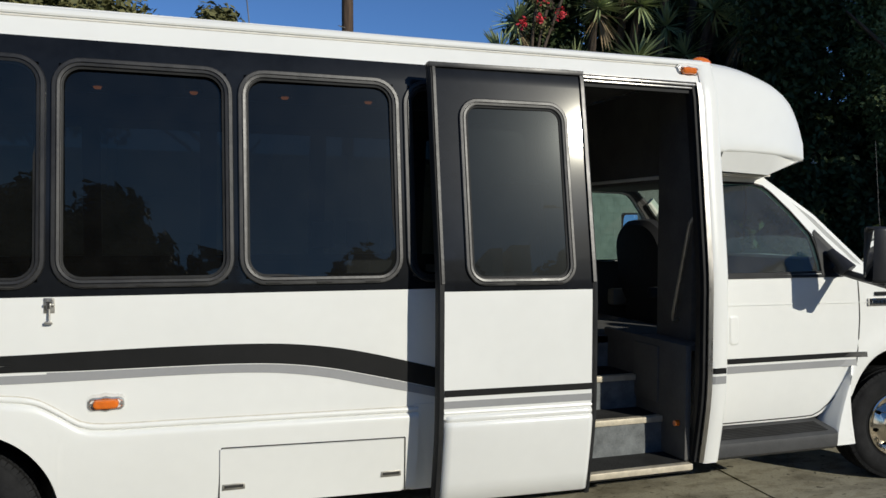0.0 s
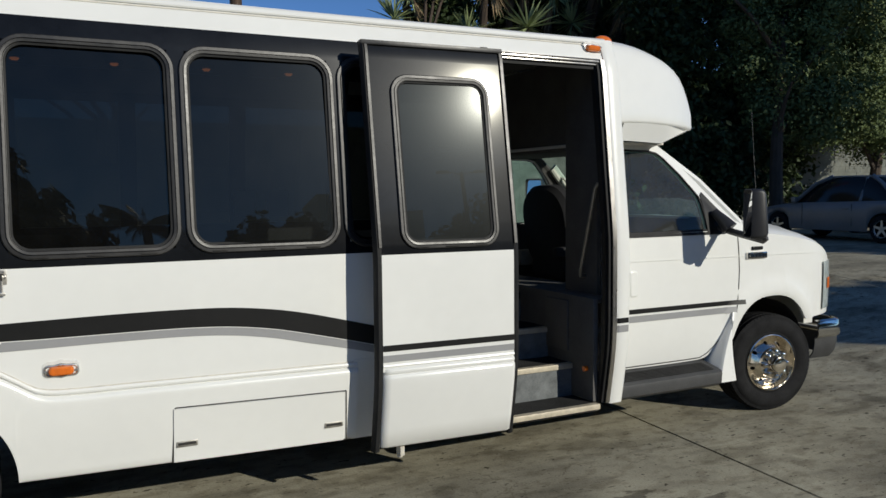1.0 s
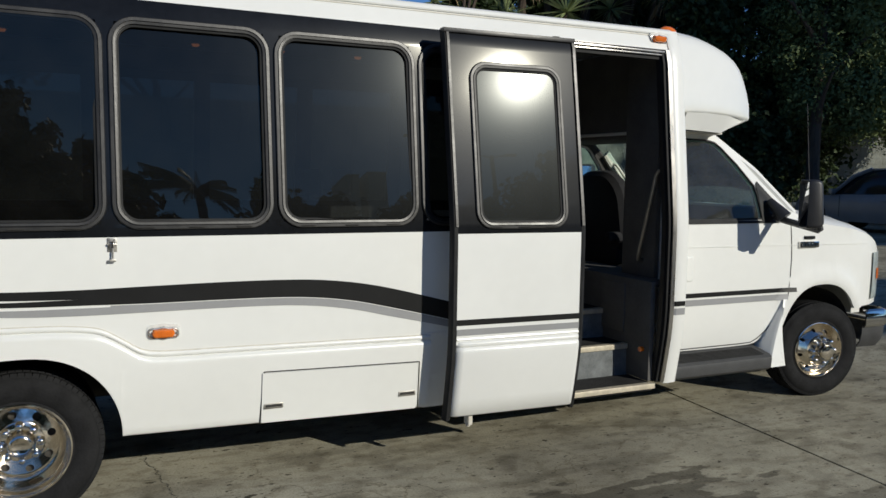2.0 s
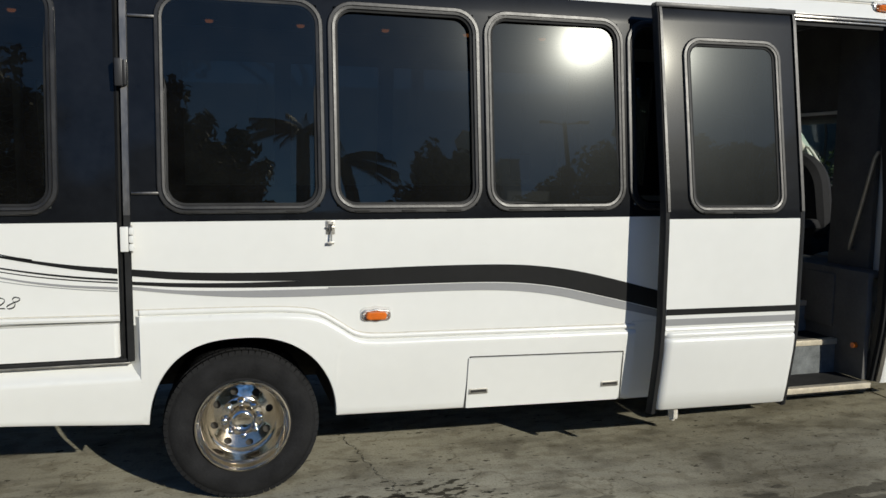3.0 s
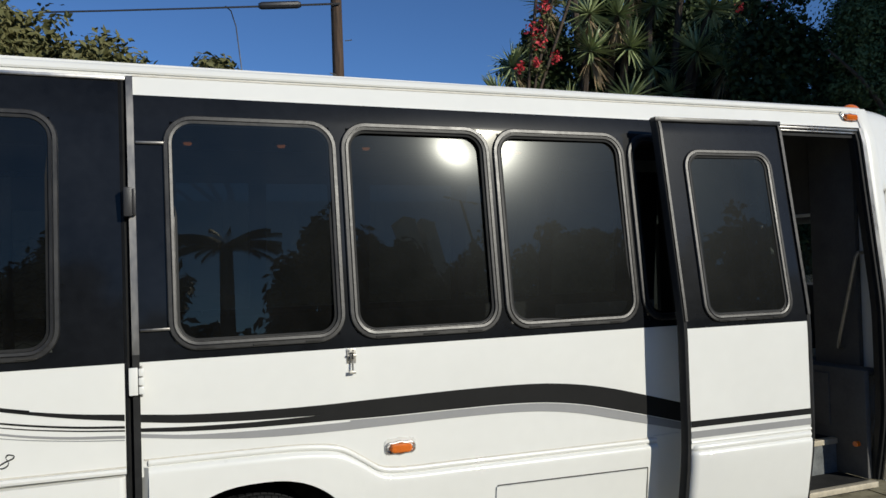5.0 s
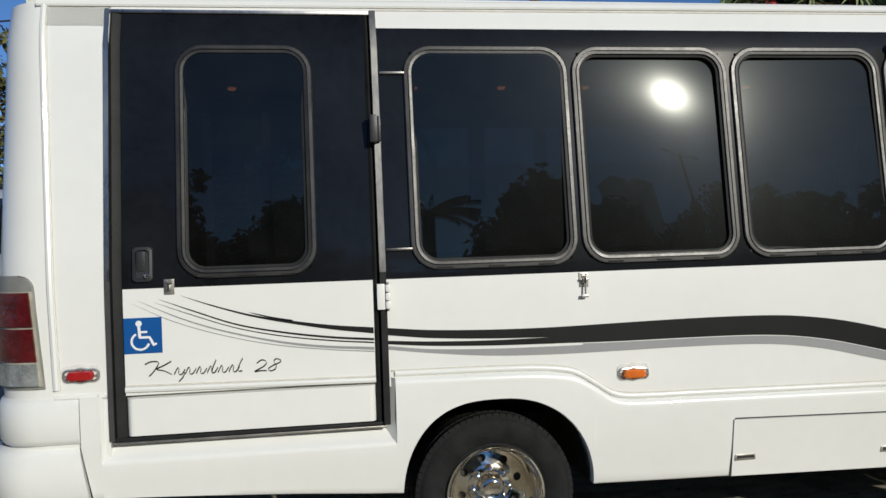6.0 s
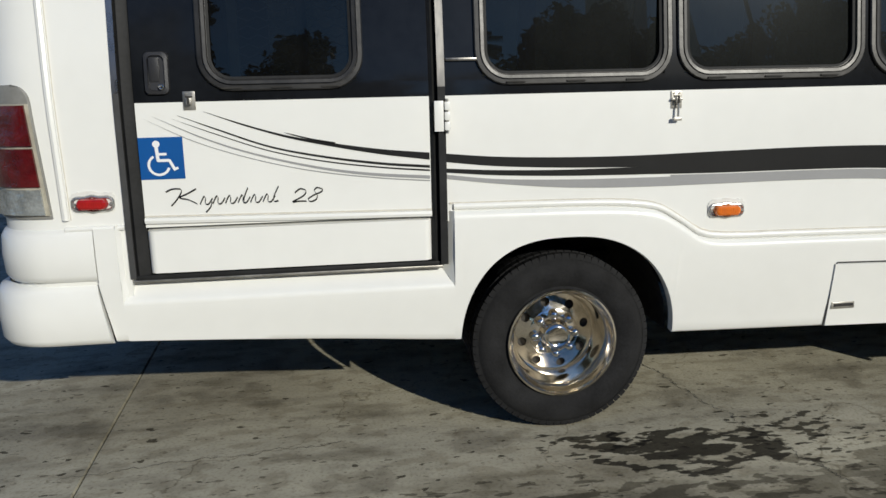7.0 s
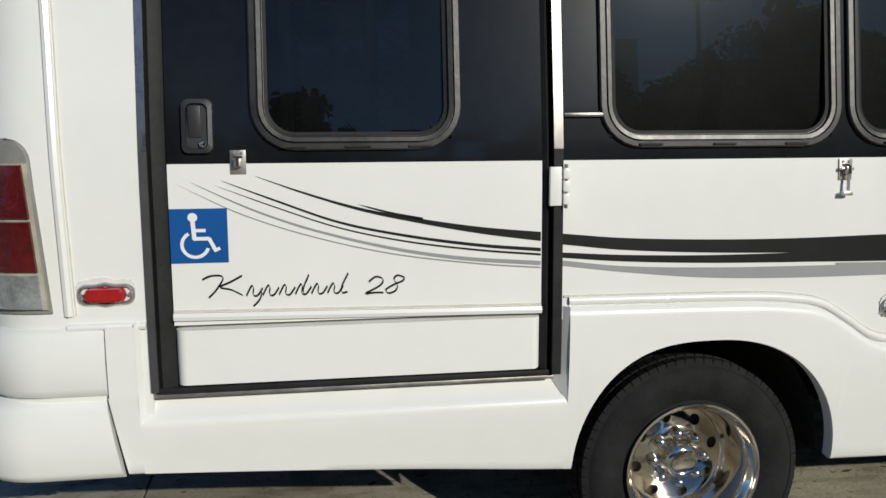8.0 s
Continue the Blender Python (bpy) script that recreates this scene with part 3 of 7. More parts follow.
def window(x0, x1, z0, z1, off, name="side_window", r=0.125, wide=0.044, to=bus, glass=GLASS, tilt=0.024, yaw=0.0, bow=None):
    """A pane in a rounded double frame that follows the side's lean."""
    def ring(inset, out, rad):
        return [(x, wall_y(z) + off - out, z) for x, z in rr(x0 + inset, x1 - inset, z0 + inset, z1 - inset, max(0.02, rad - inset))]
    bm = bag()
    w = wide
    loops = [ring(i, o, r) for i, o in ((0.0, -0.004), (0.001, 0.009), (0.005, 0.013), (w * 0.44, 0.0135), (w * 0.47, 0.006), (w * 0.53, 0.006), (w * 0.56, 0.014), (w * 0.82, 0.0125), (w * 0.88, 0.002), (w, 0.001), (w, -0.03))]
    grid(bm, loops, close=True)
    fr = part(name, bm, FRAME, to, "rounded anodised window frame", smooth=35)
    bm = bag()
    lp = rr(x0 + w - 0.006, x1 - w + 0.006, z0 + w - 0.006, z1 - w + 0.006, r - w + 0.006)
    zc, zt = z0 + w, z1 - w
    ya, yb = wall_y(zc), wall_y(zt)
    deep = lambda x, z: ya + (yb - ya) * (z - zc) / (zt - zc) + off + 0.004 + tilt * (z - zc - 0.4 * (zt - zc)) - yaw * (x - (x0 + x1) / 2)
    if bow:
        # slightly warped sheet: (x, z) where it is true, the curve along x, the curve along z, the twist
        bx, bz, cx, cz, tw = bow
        def bend(u, c, far=0.27):
            return c / 2 * u * u if abs(u) < far else c / 2 * far * far + c * far * (abs(u) - far)
        grid(bm, [[(x, deep(x, z) + 0.003 + bend(x - bx, cx) + bend(z - bz, cz) + tw * (x - bx) * (z - 1.9), z) for z in spread(zc - 0.006, zt + 0.006, 0.05)] for x in spread(x0 + w - 0.006, x1 - w + 0.006, 0.05)])
    else:
        bm.faces.new([bm.verts.new((x, deep(x, z), z)) for x, z in lp])
    part("pane", bm, glass, fr, "dark tinted glass pane", smooth=60 if bow else 0, outward=True)
    # black gasket and the drain slot in the lower rail
    bm = bag()
    grid(bm, [ring(w * 0.93, 0.004, r), ring(w + 0.006, 0.002, r)], close=True)
    part("gasket", bm, RUBBER, fr)
    for u in (0.2, 0.5, 0.8):
        bm = bag()
        xm = x0 + (x1 - x0) * u
        box(bm, xm - 0.035, xm + 0.035, wall_y(z0) + off - 0.0185, wall_y(z0) + off - 0.012, z0 + w * 0.2, z0 + w * 0.32)
        part("drain_slot", bm, GASKET, fr)
    return fr


for k, (a, b) in enumerate(WINDOWS):
    window(a, b, *WIN_Z, 0.0, tilt=-0.042 if k == 0 else 0.024, yaw=0.0126 if k == 2 else 0.0, bow=(1.03, 2.267, 0.065, 0.090, 0.04) if k == 1 else None)

# vertical chrome bead between the first pane and the lift post
for z in (1.49, 2.27):
    bm = bag()
    box(bm, -0.465, -0.34, wall_y(z) - 0.012, wall_y(z), z - 0.006, z + 0.006, 0.003)
    part("band_bead", bm, POST, bus, "dull metal bead")


# ---- lift door ----
def build_lift_door():
    x0, x1 = -1.553, -0.527
    dz = cuts([0.75, 0.85, 1.3, 1.4, 1.5, 1.52, 2.37, 2.4], 0.75, 2.545, 0.2)
    wx0, wx1 = -1.335, -0.757
    bm = sheet(cuts([wx0 + 0.03, wx1 - 0.03], x0, x1, 0.3), cuts([BELT, 1.425, 2.365, 1.4, 1.5, 1.52, 2.37, 2.4], BELT, 2.545, 0.2),
               lambda x, z: wx0 + 0.03 < x < wx1 - 0.03 and 1.425 < z < 2.365)
    door = part("lift_door", bm, BLACK, bus, "closed lift door, black above and white below", solid=0.03, offset=-1)
    part("door_panel", sheet(spread(x0, x1, 0.3), cuts([0.85, 1.3], 0.925, BELT, 0.1), lambda x, z: False), WHITE, door, solid=0.03, offset=-1)
    # boxed lower panel with rounded edges and its bead
    bm = bag()
    rows = []
    for x, k in ((x0, 1.0), (x0 + 0.006, 0.4), (x0 + 0.02, 0.0), (x0 + 0.03, 0.0), (x0 + 0.5, 0.0), (x1 - 0.03, 0.0), (x1 - 0.02, 0.0), (x1 - 0.006, 0.4), (x1, 1.0)):
        rows.append([(x, wall_y(z) + 0.012 + (0.03 if kz else 0) * 1.0 - (0 if kz else 0.022) + k * 0.03, z) for z, kz in ((0.752, 1), (0.758, 0), (0.80, 0), (0.90, 0), (0.912, 0), (0.918, 1), (0.926, 1))])
    grid(bm, rows)
    part("kick_panel", bm, WHITE, door, smooth=50)
    bm = bag()
    vs = grid(bm, [[(x, wall_y(0.95) - o, 0.95 + d - 0.016 * (x - x0)) for o, d in ((-0.005, -0.012), (0.010, -0.010), (0.013, 0.0), (0.010, 0.010), (-0.005, 0.012))] for x in spread(x0, x1, 0.2)], close=True)
    part("bead", bm, WHITE, door)
    bm = bag()
    vs = grid(bm, [[(x, wall_y(0.95) - o, 0.964 + d - 0.016 * (x - x0)) for o, d in ((-0.002, 0), (0.004, 0), (0.004, 0.004), (-0.002, 0.004))] for x in spread(x0, x1, 0.2)], close=True)
    part("bead_seal", bm, CAULK, door)
    window(wx0, wx1, 1.395, 2.395, 0.0, "door_window", to=bus, r=0.12, tilt=-0.02)
    # rubber seals round the door
    for nm, a, b, o in (("seal", -1.602, -1.553, 0.004), ("seal", -0.527, -0.497, 0.004)):
        bm = bag()
        vs = grid(bm, [[(xx, wall_y(z) + oo, z) for xx, oo in ((a, 0.03), (a, o), (a + 0.012, o - 0.012), (b - 0.012, o - 0.004), (b, o + 0.006), (b, 0.03))] for z in dz], close=True)
        part(nm, bm, RUBBER, door, "black rubber door seal")
    bm = bag()
    box(bm, -1.602, -0.497, -0.004, 0.05, 0.735, 0.752, 0.004)
    part("seal", bm, RUBBER, door)
    bm = bag()
    box(bm, -1.60, -0.50, wall_y(2.54) - 0.008, wall_y(2.54) + 0.03, 2.540, 2.556, 0.003)
    part("header_rail", bm, TRIM, door)
    # aluminium edge strips
    for nm, a, b, z0, o in (("edge_strip", -1.622, -1.602, 0.74, -0.008), ("hinge_post", -0.497, -0.470, 0.74, -0.020)):
        for za, zb, mm in ((z0, 1.395, RUBBER if nm == "hinge_post" else GREYPLASTIC), (1.395, 2.56, POST if nm == "hinge_post" else TRIM)):
            bm = bag()
            vs = grid(bm, [[(xx, wall_y(z) + oo, z) for xx, oo in ((a, 0.03), (a, o), (b, o), (b, 0.03))] for z in cuts([0.75, 0.85, 1.3, 1.4, 1.5, 1.52, 2.37, 2.4], za, zb, 0.2)], close=True)
            bm.faces.new(vs[0]), bm.faces.new(vs[-1])
            part(nm, bm, mm, door, "dark strip" if mm in (RUBBER, GREYPLASTIC) else "bright metal strip")
    # hinge: white leaf and knuckles
    bm = bag()
    box(bm, -0.512, -0.478, -0.032, -0.016, 1.235, 1.345, 0.003)
    for k in range(3):
        box(bm, -0.476, -0.455, -0.040, -0.018, 1.238 + k * 0.036, 1.270 + k * 0.036, 0.006)
    hg = part("hinge", bm, WHITE, door, "white painted hinge")
    bm = bag()
    tube(bm, [(-0.466, -0.03, 1.228), (-0.466, -0.03, 1.352)], 0.006)
    part("pin", bm, STEEL, hg)
    bm = bag()
    y = wall_y(2.01)
    box(bm, -0.518, -0.484, y - 0.060, y - 0.02, 1.955, 2.075, 0.006)
    box(bm, -0.484, -0.470, y - 0.05, y - 0.016, 1.96, 2.07, 0.004)
    part("holdback", bm, PLASTIC, door, "black rubber door holdback")
    # paddle handle
    bm = bag()
    lp = [rr(-1.513 + i, -1.428 - i, 1.388 + i, 1.536 - i, 0.018) for i in (0, 0.003, 0.014, 0.016)]
    grid(bm, [[(x, wall_y(z) - o, z) for x, z in q] for q, o in zip(lp, (-0.002, 0.014, 0.016, 0.006))], close=True)
    hd = part("handle", bm, PLASTIC, door, "black recessed paddle handle")
    bm = bag()
    bm.faces.new([bm.verts.new((x, wall_y(z) - 0.006, z)) for x, z in lp[3]])
    box(bm, -1.494, -1.460, wall_y(1.47) - 0.013, wall_y(1.47), 1.432, 1.515, 0.003)
    part("paddle", bm, PLASTIC, hd)
    bm = bag()
    tube(bm, [(-1.456, wall_y(1.415), 1.415), (-1.456, wall_y(1.415) - 0.0165, 1.415), (-1.456, wall_y(1.415) - 0.019, 1.415), (-1.456, wall_y(1.415) - 0.0175, 1.415)], 0.0095, 14, taper=lambda u: (1.0, 1.0, 0.7, 0.3)[min(3, int(u * 3 + 0.01))])
    part("lock", bm, CHROME, hd, "chrome lock barrel")


build_lift_door()


def hook_latch(x, z, arm):
    """A small galvanised keeper with two screws, and with an arm that hangs down."""
    y = wall_y(z)
    bm = bag()
    w = 0.021
    box(bm, x - w, x + w, y - 0.006, y - 0.001, z - 0.064, z, 0.001)
    box(bm, x - 0.009, x + 0.009, y - 0.026, y - 0.004, z - 0.045, z - 0.022, 0.003)
    for k in (-0.01, 0.01):
        tube(bm, [(x + k, y - 0.009, z - 0.008), (x + k, y - 0.004, z - 0.008)], 0.004, 8)
    pl = part("door_catch", bm, STEEL, bus, "galvanised door catch")
    bm = bag()
    box(bm, x - 0.004, x + 0.004, y - 0.0275, y - 0.020, z - 0.044, z - 0.02)
    box(bm, x - 0.012, x + 0.012, y - 0.0075, y - 0.005, z - 0.021, z - 0.016)
    part("slot", bm, GASKET, pl)
    if arm:
        bm = bag()
        tube(bm, [(x + 0.002, y - 0.018, z - 0.03), (x + 0.001, y - 0.022, z - 0.095)], 0.0045, 8)
        box(bm, x - 0.016, x + 0.014, y - 0.027, y - 0.016, z - 0.110, z - 0.097, 0.002)
        box(bm, x - 0.022, x + 0.020, y - 0.018, y - 0.006, z - 0.034, z - 0.026, 0.002)
        part("catch_arm", bm, STEEL, pl)


hook_latch(0.412, 1.359, True)
hook_latch(-1.368, 1.398, False)


def marker(x, z, lens, w=0.071, h=0.026, out=0.0):
    """A clearance lamp: waisted chrome bezel with end lobes, lumpy sealant behind, ribbed oval lens."""
    y = wall_y(z) - out
    def dogbone(grow):
        pts = []
        for k in range(48):
            a = 2 * math.pi * k / 48
            c, q = math.cos(a), math.sin(a)
            px = math.copysign(abs(c) ** 0.55, c) * (w + grow)
            pz = math.copysign(abs(q) ** 0.6, q) * (h + grow + 0.005 * math.exp(-(px / 0.013) ** 2) + 0.003 * math.exp(-((abs(px) - w * 0.82) / 0.015) ** 2))
            pts.append((x + px, z + pz))
        return pts
    bm = bag()
    grid(bm, [[(px, y - o, pz) for px, pz in dogbone(g)] for g, o in ((0.003, -0.003), (0.003, 0.005), (0.0, 0.010), (-0.004, 0.011), (-0.008, 0.006))], close=True)
    for sx in (-1, 1):
        tube(bm, [(x + sx * (w - 0.008), y - 0.004, z), (x + sx * (w - 0.008), y - 0.013, z)], 0.006, 10)
    bz = part("marker_lamp", bm, BEZEL, bus, "chrome bezel of a clearance lamp")
    bm = bag()
    lw, lh = w - 0.018, h - 0.005
    vs = grid(bm, [[(px, y - o, pz) for px, pz in rr(x - lw + i, x + lw - i, z - lh + i, z + lh - i, lh - i - 0.001)] for i, o in ((0, 0.002), (0.001, 0.020), (0.004, 0.028), (0.010, 0.032))], close=True)
    bm.faces.new(vs[-1])
    for k in range(-4, 5):
        box(bm, x + k * 0.009 - 0.0018, x + k * 0.009 + 0.0018, y - 0.0335, y - 0.031, z - lh + 0.011, z + lh - 0.011)
    part("lens", bm, lens, bz, "ribbed oval lamp lens")
    bm = bag()
    rnd = random.Random(int(x * 100) + 500)
    lp = [(px + rnd.uniform(-0.004, 0.004), pz + rnd.uniform(-0.002, 0.005) + (0.010 if pz > z else 0)) for px, pz in dogbone(0.004)]
    vs = grid(bm, [[(px, y + 0.002, pz) for px, pz in lp], [(px, y - 0.004, pz) for px, pz in lp]], close=True)
    bm.faces.new(vs[-1])
    part("sealant", bm, SEALWHITE, bz, smooth=40)


marker(0.630, 0.897, AMBER)
marker(-1.724, 1.018, MARKER_RED)
marker(3.690, 2.558, AMBER, w=0.068, h=0.025)


# ---- luggage hatch in the skirt ----
def build_hatch():
    o = 0.0235
    x0, x1 = 1.098, 1.972
    top = lambda x: 0.664 - 0.020 * (x - x0) / (x1 - x0)
    bm = bag()
    g = 0.006
    # the lid stands proud of the skirt inside a dark reveal
    rows = [[(x, wall_y(z) - o - 0.006, z) for z in [skirt_low(x) + 0.004 + (top(x) - g - skirt_low(x) - 0.004) * u for u in (0, 0.1, 0.25, 0.5, 0.75, 1)]] for x in spread(x0 + g, x1 - g, 0.1)]
    grid(bm, rows)
    bmesh.ops.reverse_faces(bm, faces=bm.faces[:])
    lid = part("luggage_hatch", bm, WHITE, bus, "white luggage hatch lid", solid=0.006, offset=-1)
    for pts in ([(x0, skirt_low(x0)), (x0 + 0.014, top(x0))], [(x0 + 0.014, top(x0)), (x1, top(x1))], [(x1, top(x1)), (x1 + 0.012, skirt_low(x1))]):
        bm = bag()
        (a, za), (b, zb) = pts
        n = 10
        w = 0.0030
        rows = []
        for i in range(n + 1):
            x, z = a + (b - a) * i / n, za + (zb - za) * i / n
            horiz = abs(b - a) > abs(zb - za)
            q = [(x, z - w), (x, z + w)] if horiz else [(x - w, z), (x + w, z)]
            rows.append([(px, wall_y(pz) - o - 0.0015, pz) for px, pz in q])
        grid(bm, rows)
        part("reveal", bm, GASKET, lid, smooth=0)
    for xh, zh in ((1.165, 0.478), (1.908, 0.466)):
        bm = bag()
        y = wall_y(zh) - o - 0.006
        box(bm, xh - 0.05, xh + 0.05, y - 0.006, y + 0.004, zh - 0.014, zh + 0.014, 0.003)
        hd = part("hatch_latch", bm, STEEL, lid, "flush metal latch")
        bm = bag()
        box(bm, xh - 0.042, xh + 0.042, y - 0.009, y - 0.005, zh - 0.004, zh + 0.008, 0.001)
        part("latch_recess", bm, GASKET, hd)


build_hatch()


# ---- painted stripes, laid on the panels ----
def stripe(name, top, low, x0, x1, material, out=0.0022, step=0.03, to=bus, base=wall_y):
    bm = bag()
    grid(bm, [[(x, base(top(x)) - out, top(x)), (x, base(low(x)) - out, low(x))] for x in spread(x0, x1, step)])
    return part(name, bm, material, to, smooth=0)


def through_pts(*pts):
    return lambda x: curve_at(pts, x)


B_TOP = through_pts((-0.47, 1.153), (-0.287, 1.136), (-0.024, 1.125), (0.25, 1.122), (0.56, 1.127), (0.9, 1.132), (1.2, 1.131), (1.4, 1.123), (1.6, 1.100), (1.773, 1.067), (2.0, 1.010), (2.3, 0.93))
B_LOW = through_pts((0.25, 1.050), (0.56, 1.045), (0.9, 1.045), (1.2, 1.042), (1.4, 1.030), (1.6, 1.002), (1.776, 0.963), (2.0, 0.908), (2.3, 0.83))
G_LOW = through_pts((-0.47, 1.060), (-0.285, 1.036), (-0.02, 1.011), (0.254, 1.002), (0.56, 1.002), (0.9, 1.004), (1.2, 1.000), (1.4, 0.986), (1.6, 0.955), (1.778, 0.913), (2.0, 0.862), (2.3, 0.79))
B1_LOW = through_pts((-0.47, 1.122), (-0.286, 1.101), (-0.023, 1.086), (0.27, 1.078))
B2_TOP = through_pts((-0.47, 1.098), (-0.286, 1.086), (-0.022, 1.078), (0.27, 1.078))
B2_LOW = through_pts((-0.47, 1.083), (-0.286, 1.067), (-0.022, 1.055), (0.28, 1.049))
G_TOP = through_pts((-0.47, 1.075), (-0.285, 1.053), (-0.02, 1.041), (0.29, 1.037), (0.56, 1.037))
stripe("stripe", B_TOP, B1_LOW, -0.47, 0.27, DECAL_BLACK)
stripe("stripe", B2_TOP, B2_LOW, -0.47, 0.27, DECAL_BLACK)
stripe("stripe", B_TOP, B_LOW, 0.27, 2.3, DECAL_BLACK)
stripe("stripe", G_TOP, G_LOW, -0.47, 0.40, DECAL_GREY)
stripe("stripe", lambda x: B_LOW(x) - 0.004, G_LOW, 0.40, 2.3, DECAL_GREY)


def strand(pts, w0, w1, material, p=1.0):
    c = through_pts(*pts)
    x0, x1 = pts[0][0], pts[-1][0]
    def half(x):
        u = (x - x0) / (x1 - x0)
        return (w0 + (w1 - w0) * u ** p) / 2 * min(1.0, 0.15 + u * 6)
    stripe("stripe", lambda x: c(x) + half(x), lambda x: c(x) - half(x), x0, x1, material)


strand([(-1.324, 1.328), (-1.193, 1.28), (-1.041, 1.233), (-0.884, 1.199), (-0.707, 1.168), (-0.53, 1.146)], 0.004, 0.026, DECAL_BLACK, 1.6)
strand([(-1.05, 1.247), (-0.96, 1.222), (-0.87, 1.203)], 0.003, 0.008, DECAL_BLACK)
strand([(-1.414, 1.317), (-1.284, 1.266), (-1.103, 1.199), (-0.916, 1.157), (-0.707, 1.125), (-0.53, 1.108)], 0.004, 0.010, DECAL_BLACK)
strand([(-1.432, 1.305), (-1.285, 1.248), (-1.104, 1.184), (-0.916, 1.141), (-0.707, 1.111), (-0.53, 1.094)], 0.002, 0.006, DECAL_BLACK)
strand([(-1.497, 1.315), (-1.33, 1.236), (-1.166, 1.177), (-0.948, 1.121), (-0.756, 1.089), (-0.53, 1.069)], 0.003, 0.012, DECAL_GREY)
strand([(-1.529, 1.308), (-1.361, 1.225), (-1.166, 1.158), (-0.948, 1.106), (-0.707, 1.072), (-0.53, 1.056)], 0.002, 0.004, DECAL_GREY)


# ---- access sign on the lift door ----
def build_sign():
    bm = bag()
    x0, x1, z0, z1 = -1.553, -1.402, 1.096, 1.243
    box(bm, x0, x1, -0.0022, 0.0, z0, z1)
    sg = part("access_sticker", bm, BLUE, bus, "square blue wheelchair access sticker")
    w = x1 - x0
    P = lambda u, v, o=0.0034: (x0 + u * w, -o, z0 + v * (z1 - z0))
    bm = bag()
    layers = itertools.count(1)
    def bar(a, b, t):
        o = 0.0034 + 0.0004 * next(layers)
        d = Vector((b[0] - a[0], b[1] - a[1])).normalized() * t
        n = (-d.y, d.x)
        bm.faces.new([bm.verts.new(P(*q, o)) for q in ((a[0] + n[0], a[1] + n[1]), (b[0] + n[0], b[1] + n[1]), (b[0] - n[0], b[1] - n[1]), (a[0] - n[0], a[1] - n[1]))])
    bm.faces.new([bm.verts.new(P(0.40 + 0.085 * math.cos(k * math.pi / 8), 0.84 + 0.085 * math.sin(k * math.pi / 8))) for k in range(16)])
    bar((0.40, 0.76), (0.42, 0.44), 0.038)
    bar((0.41, 0.60), (0.62, 0.60), 0.03)
    bar((0.40, 0.45), (0.68, 0.45), 0.034)
    bar((0.67, 0.46), (0.78, 0.23), 0.034)
    bar((0.75, 0.22), (0.86, 0.27), 0.03)
    rows = [[P(0.43 + r * math.cos(radians(a)), 0.34 + r * math.sin(radians(a))) for r in (0.20, 0.26)] for a in range(118, 352, 9)]
    grid(bm, rows)
    part("symbol", bm, STICKER_WHITE, sg, "white symbol", smooth=0)


build_sign()


# ---- script lettering on the lift door: slanted strokes, and the number ----
def build_lettering():
    bm = bag()
    def pen(pts, w=0.0045):
        sm = []
        for i in range(len(pts) - 1):
            for k in range(4):
                t = k / 4
                p0, p1, p2, p3 = pts[max(i - 1, 0)], pts[i], pts[i + 1], pts[min(i + 2, len(pts) - 1)]
                sm.append(tuple(0.5 * (2 * b + (c - a) * t + (2 * a - 5 * b + 4 * c - d) * t * t + (3 * b - a - 3 * c + d) * t**3) for a, b, c, d in zip(p0, p1, p2, p3)))
        sm.append(pts[-1])
        grid(bm, [[(x, -0.0022, z + w * 0.6), (x + w * 0.5, -0.0022, z - w * 0.6)] for x, z in sm])
    z = 1.018
    # a looping flourish in place of the maker's name
    pen([(-1.475, 1.050), (-1.45, 1.060), (-1.42, 1.055), (-1.44, 1.02), (-1.46, 1.000)])
    pen([(-1.37, 1.058), (-1.40, 1.042), (-1.43, 1.028), (-1.40, 1.02), (-1.37, 1.004)])
    x = -1.36
    for k in range(6):
        pen([(x, z - 0.016), (x + 0.014, z + 0.010), (x + 0.02, z + 0.006), (x + 0.018, z - 0.014), (x + 0.03, z - 0.016), (x + 0.044, z + 0.004)])
        x += 0.044
    pen([(-1.318, 1.010), (-1.325, 0.99), (-1.342, 0.972)])
    pen([(-1.19, 1.055), (-1.205, 1.02), (-1.205, 1.003)])
    pen([(-1.082, 1.056), (-1.10, 1.02), (-1.10, 1.002), (-1.085, 1.004)])
    part("lettering", bm, DECAL_BLACK, bus, "black script flourish", smooth=0)
    bm = bag()
    pen([(-1.025, 1.030), (-1.005, 1.044), (-0.985, 1.036), (-0.995, 1.018), (-1.035, 0.997), (-1.01, 0.999), (-0.985, 0.998)])
    pen([(-0.925, 1.040), (-0.945, 1.046), (-0.955, 1.034), (-0.945, 1.020), (-0.95, 1.003), (-0.97, 0.996), (-0.978, 1.006), (-0.955, 1.020), (-0.93, 1.030), (-0.925, 1.040)])
    part("model_number", bm, DECAL_BLACK, bus, "slanted black number 28", smooth=0)


build_lettering()


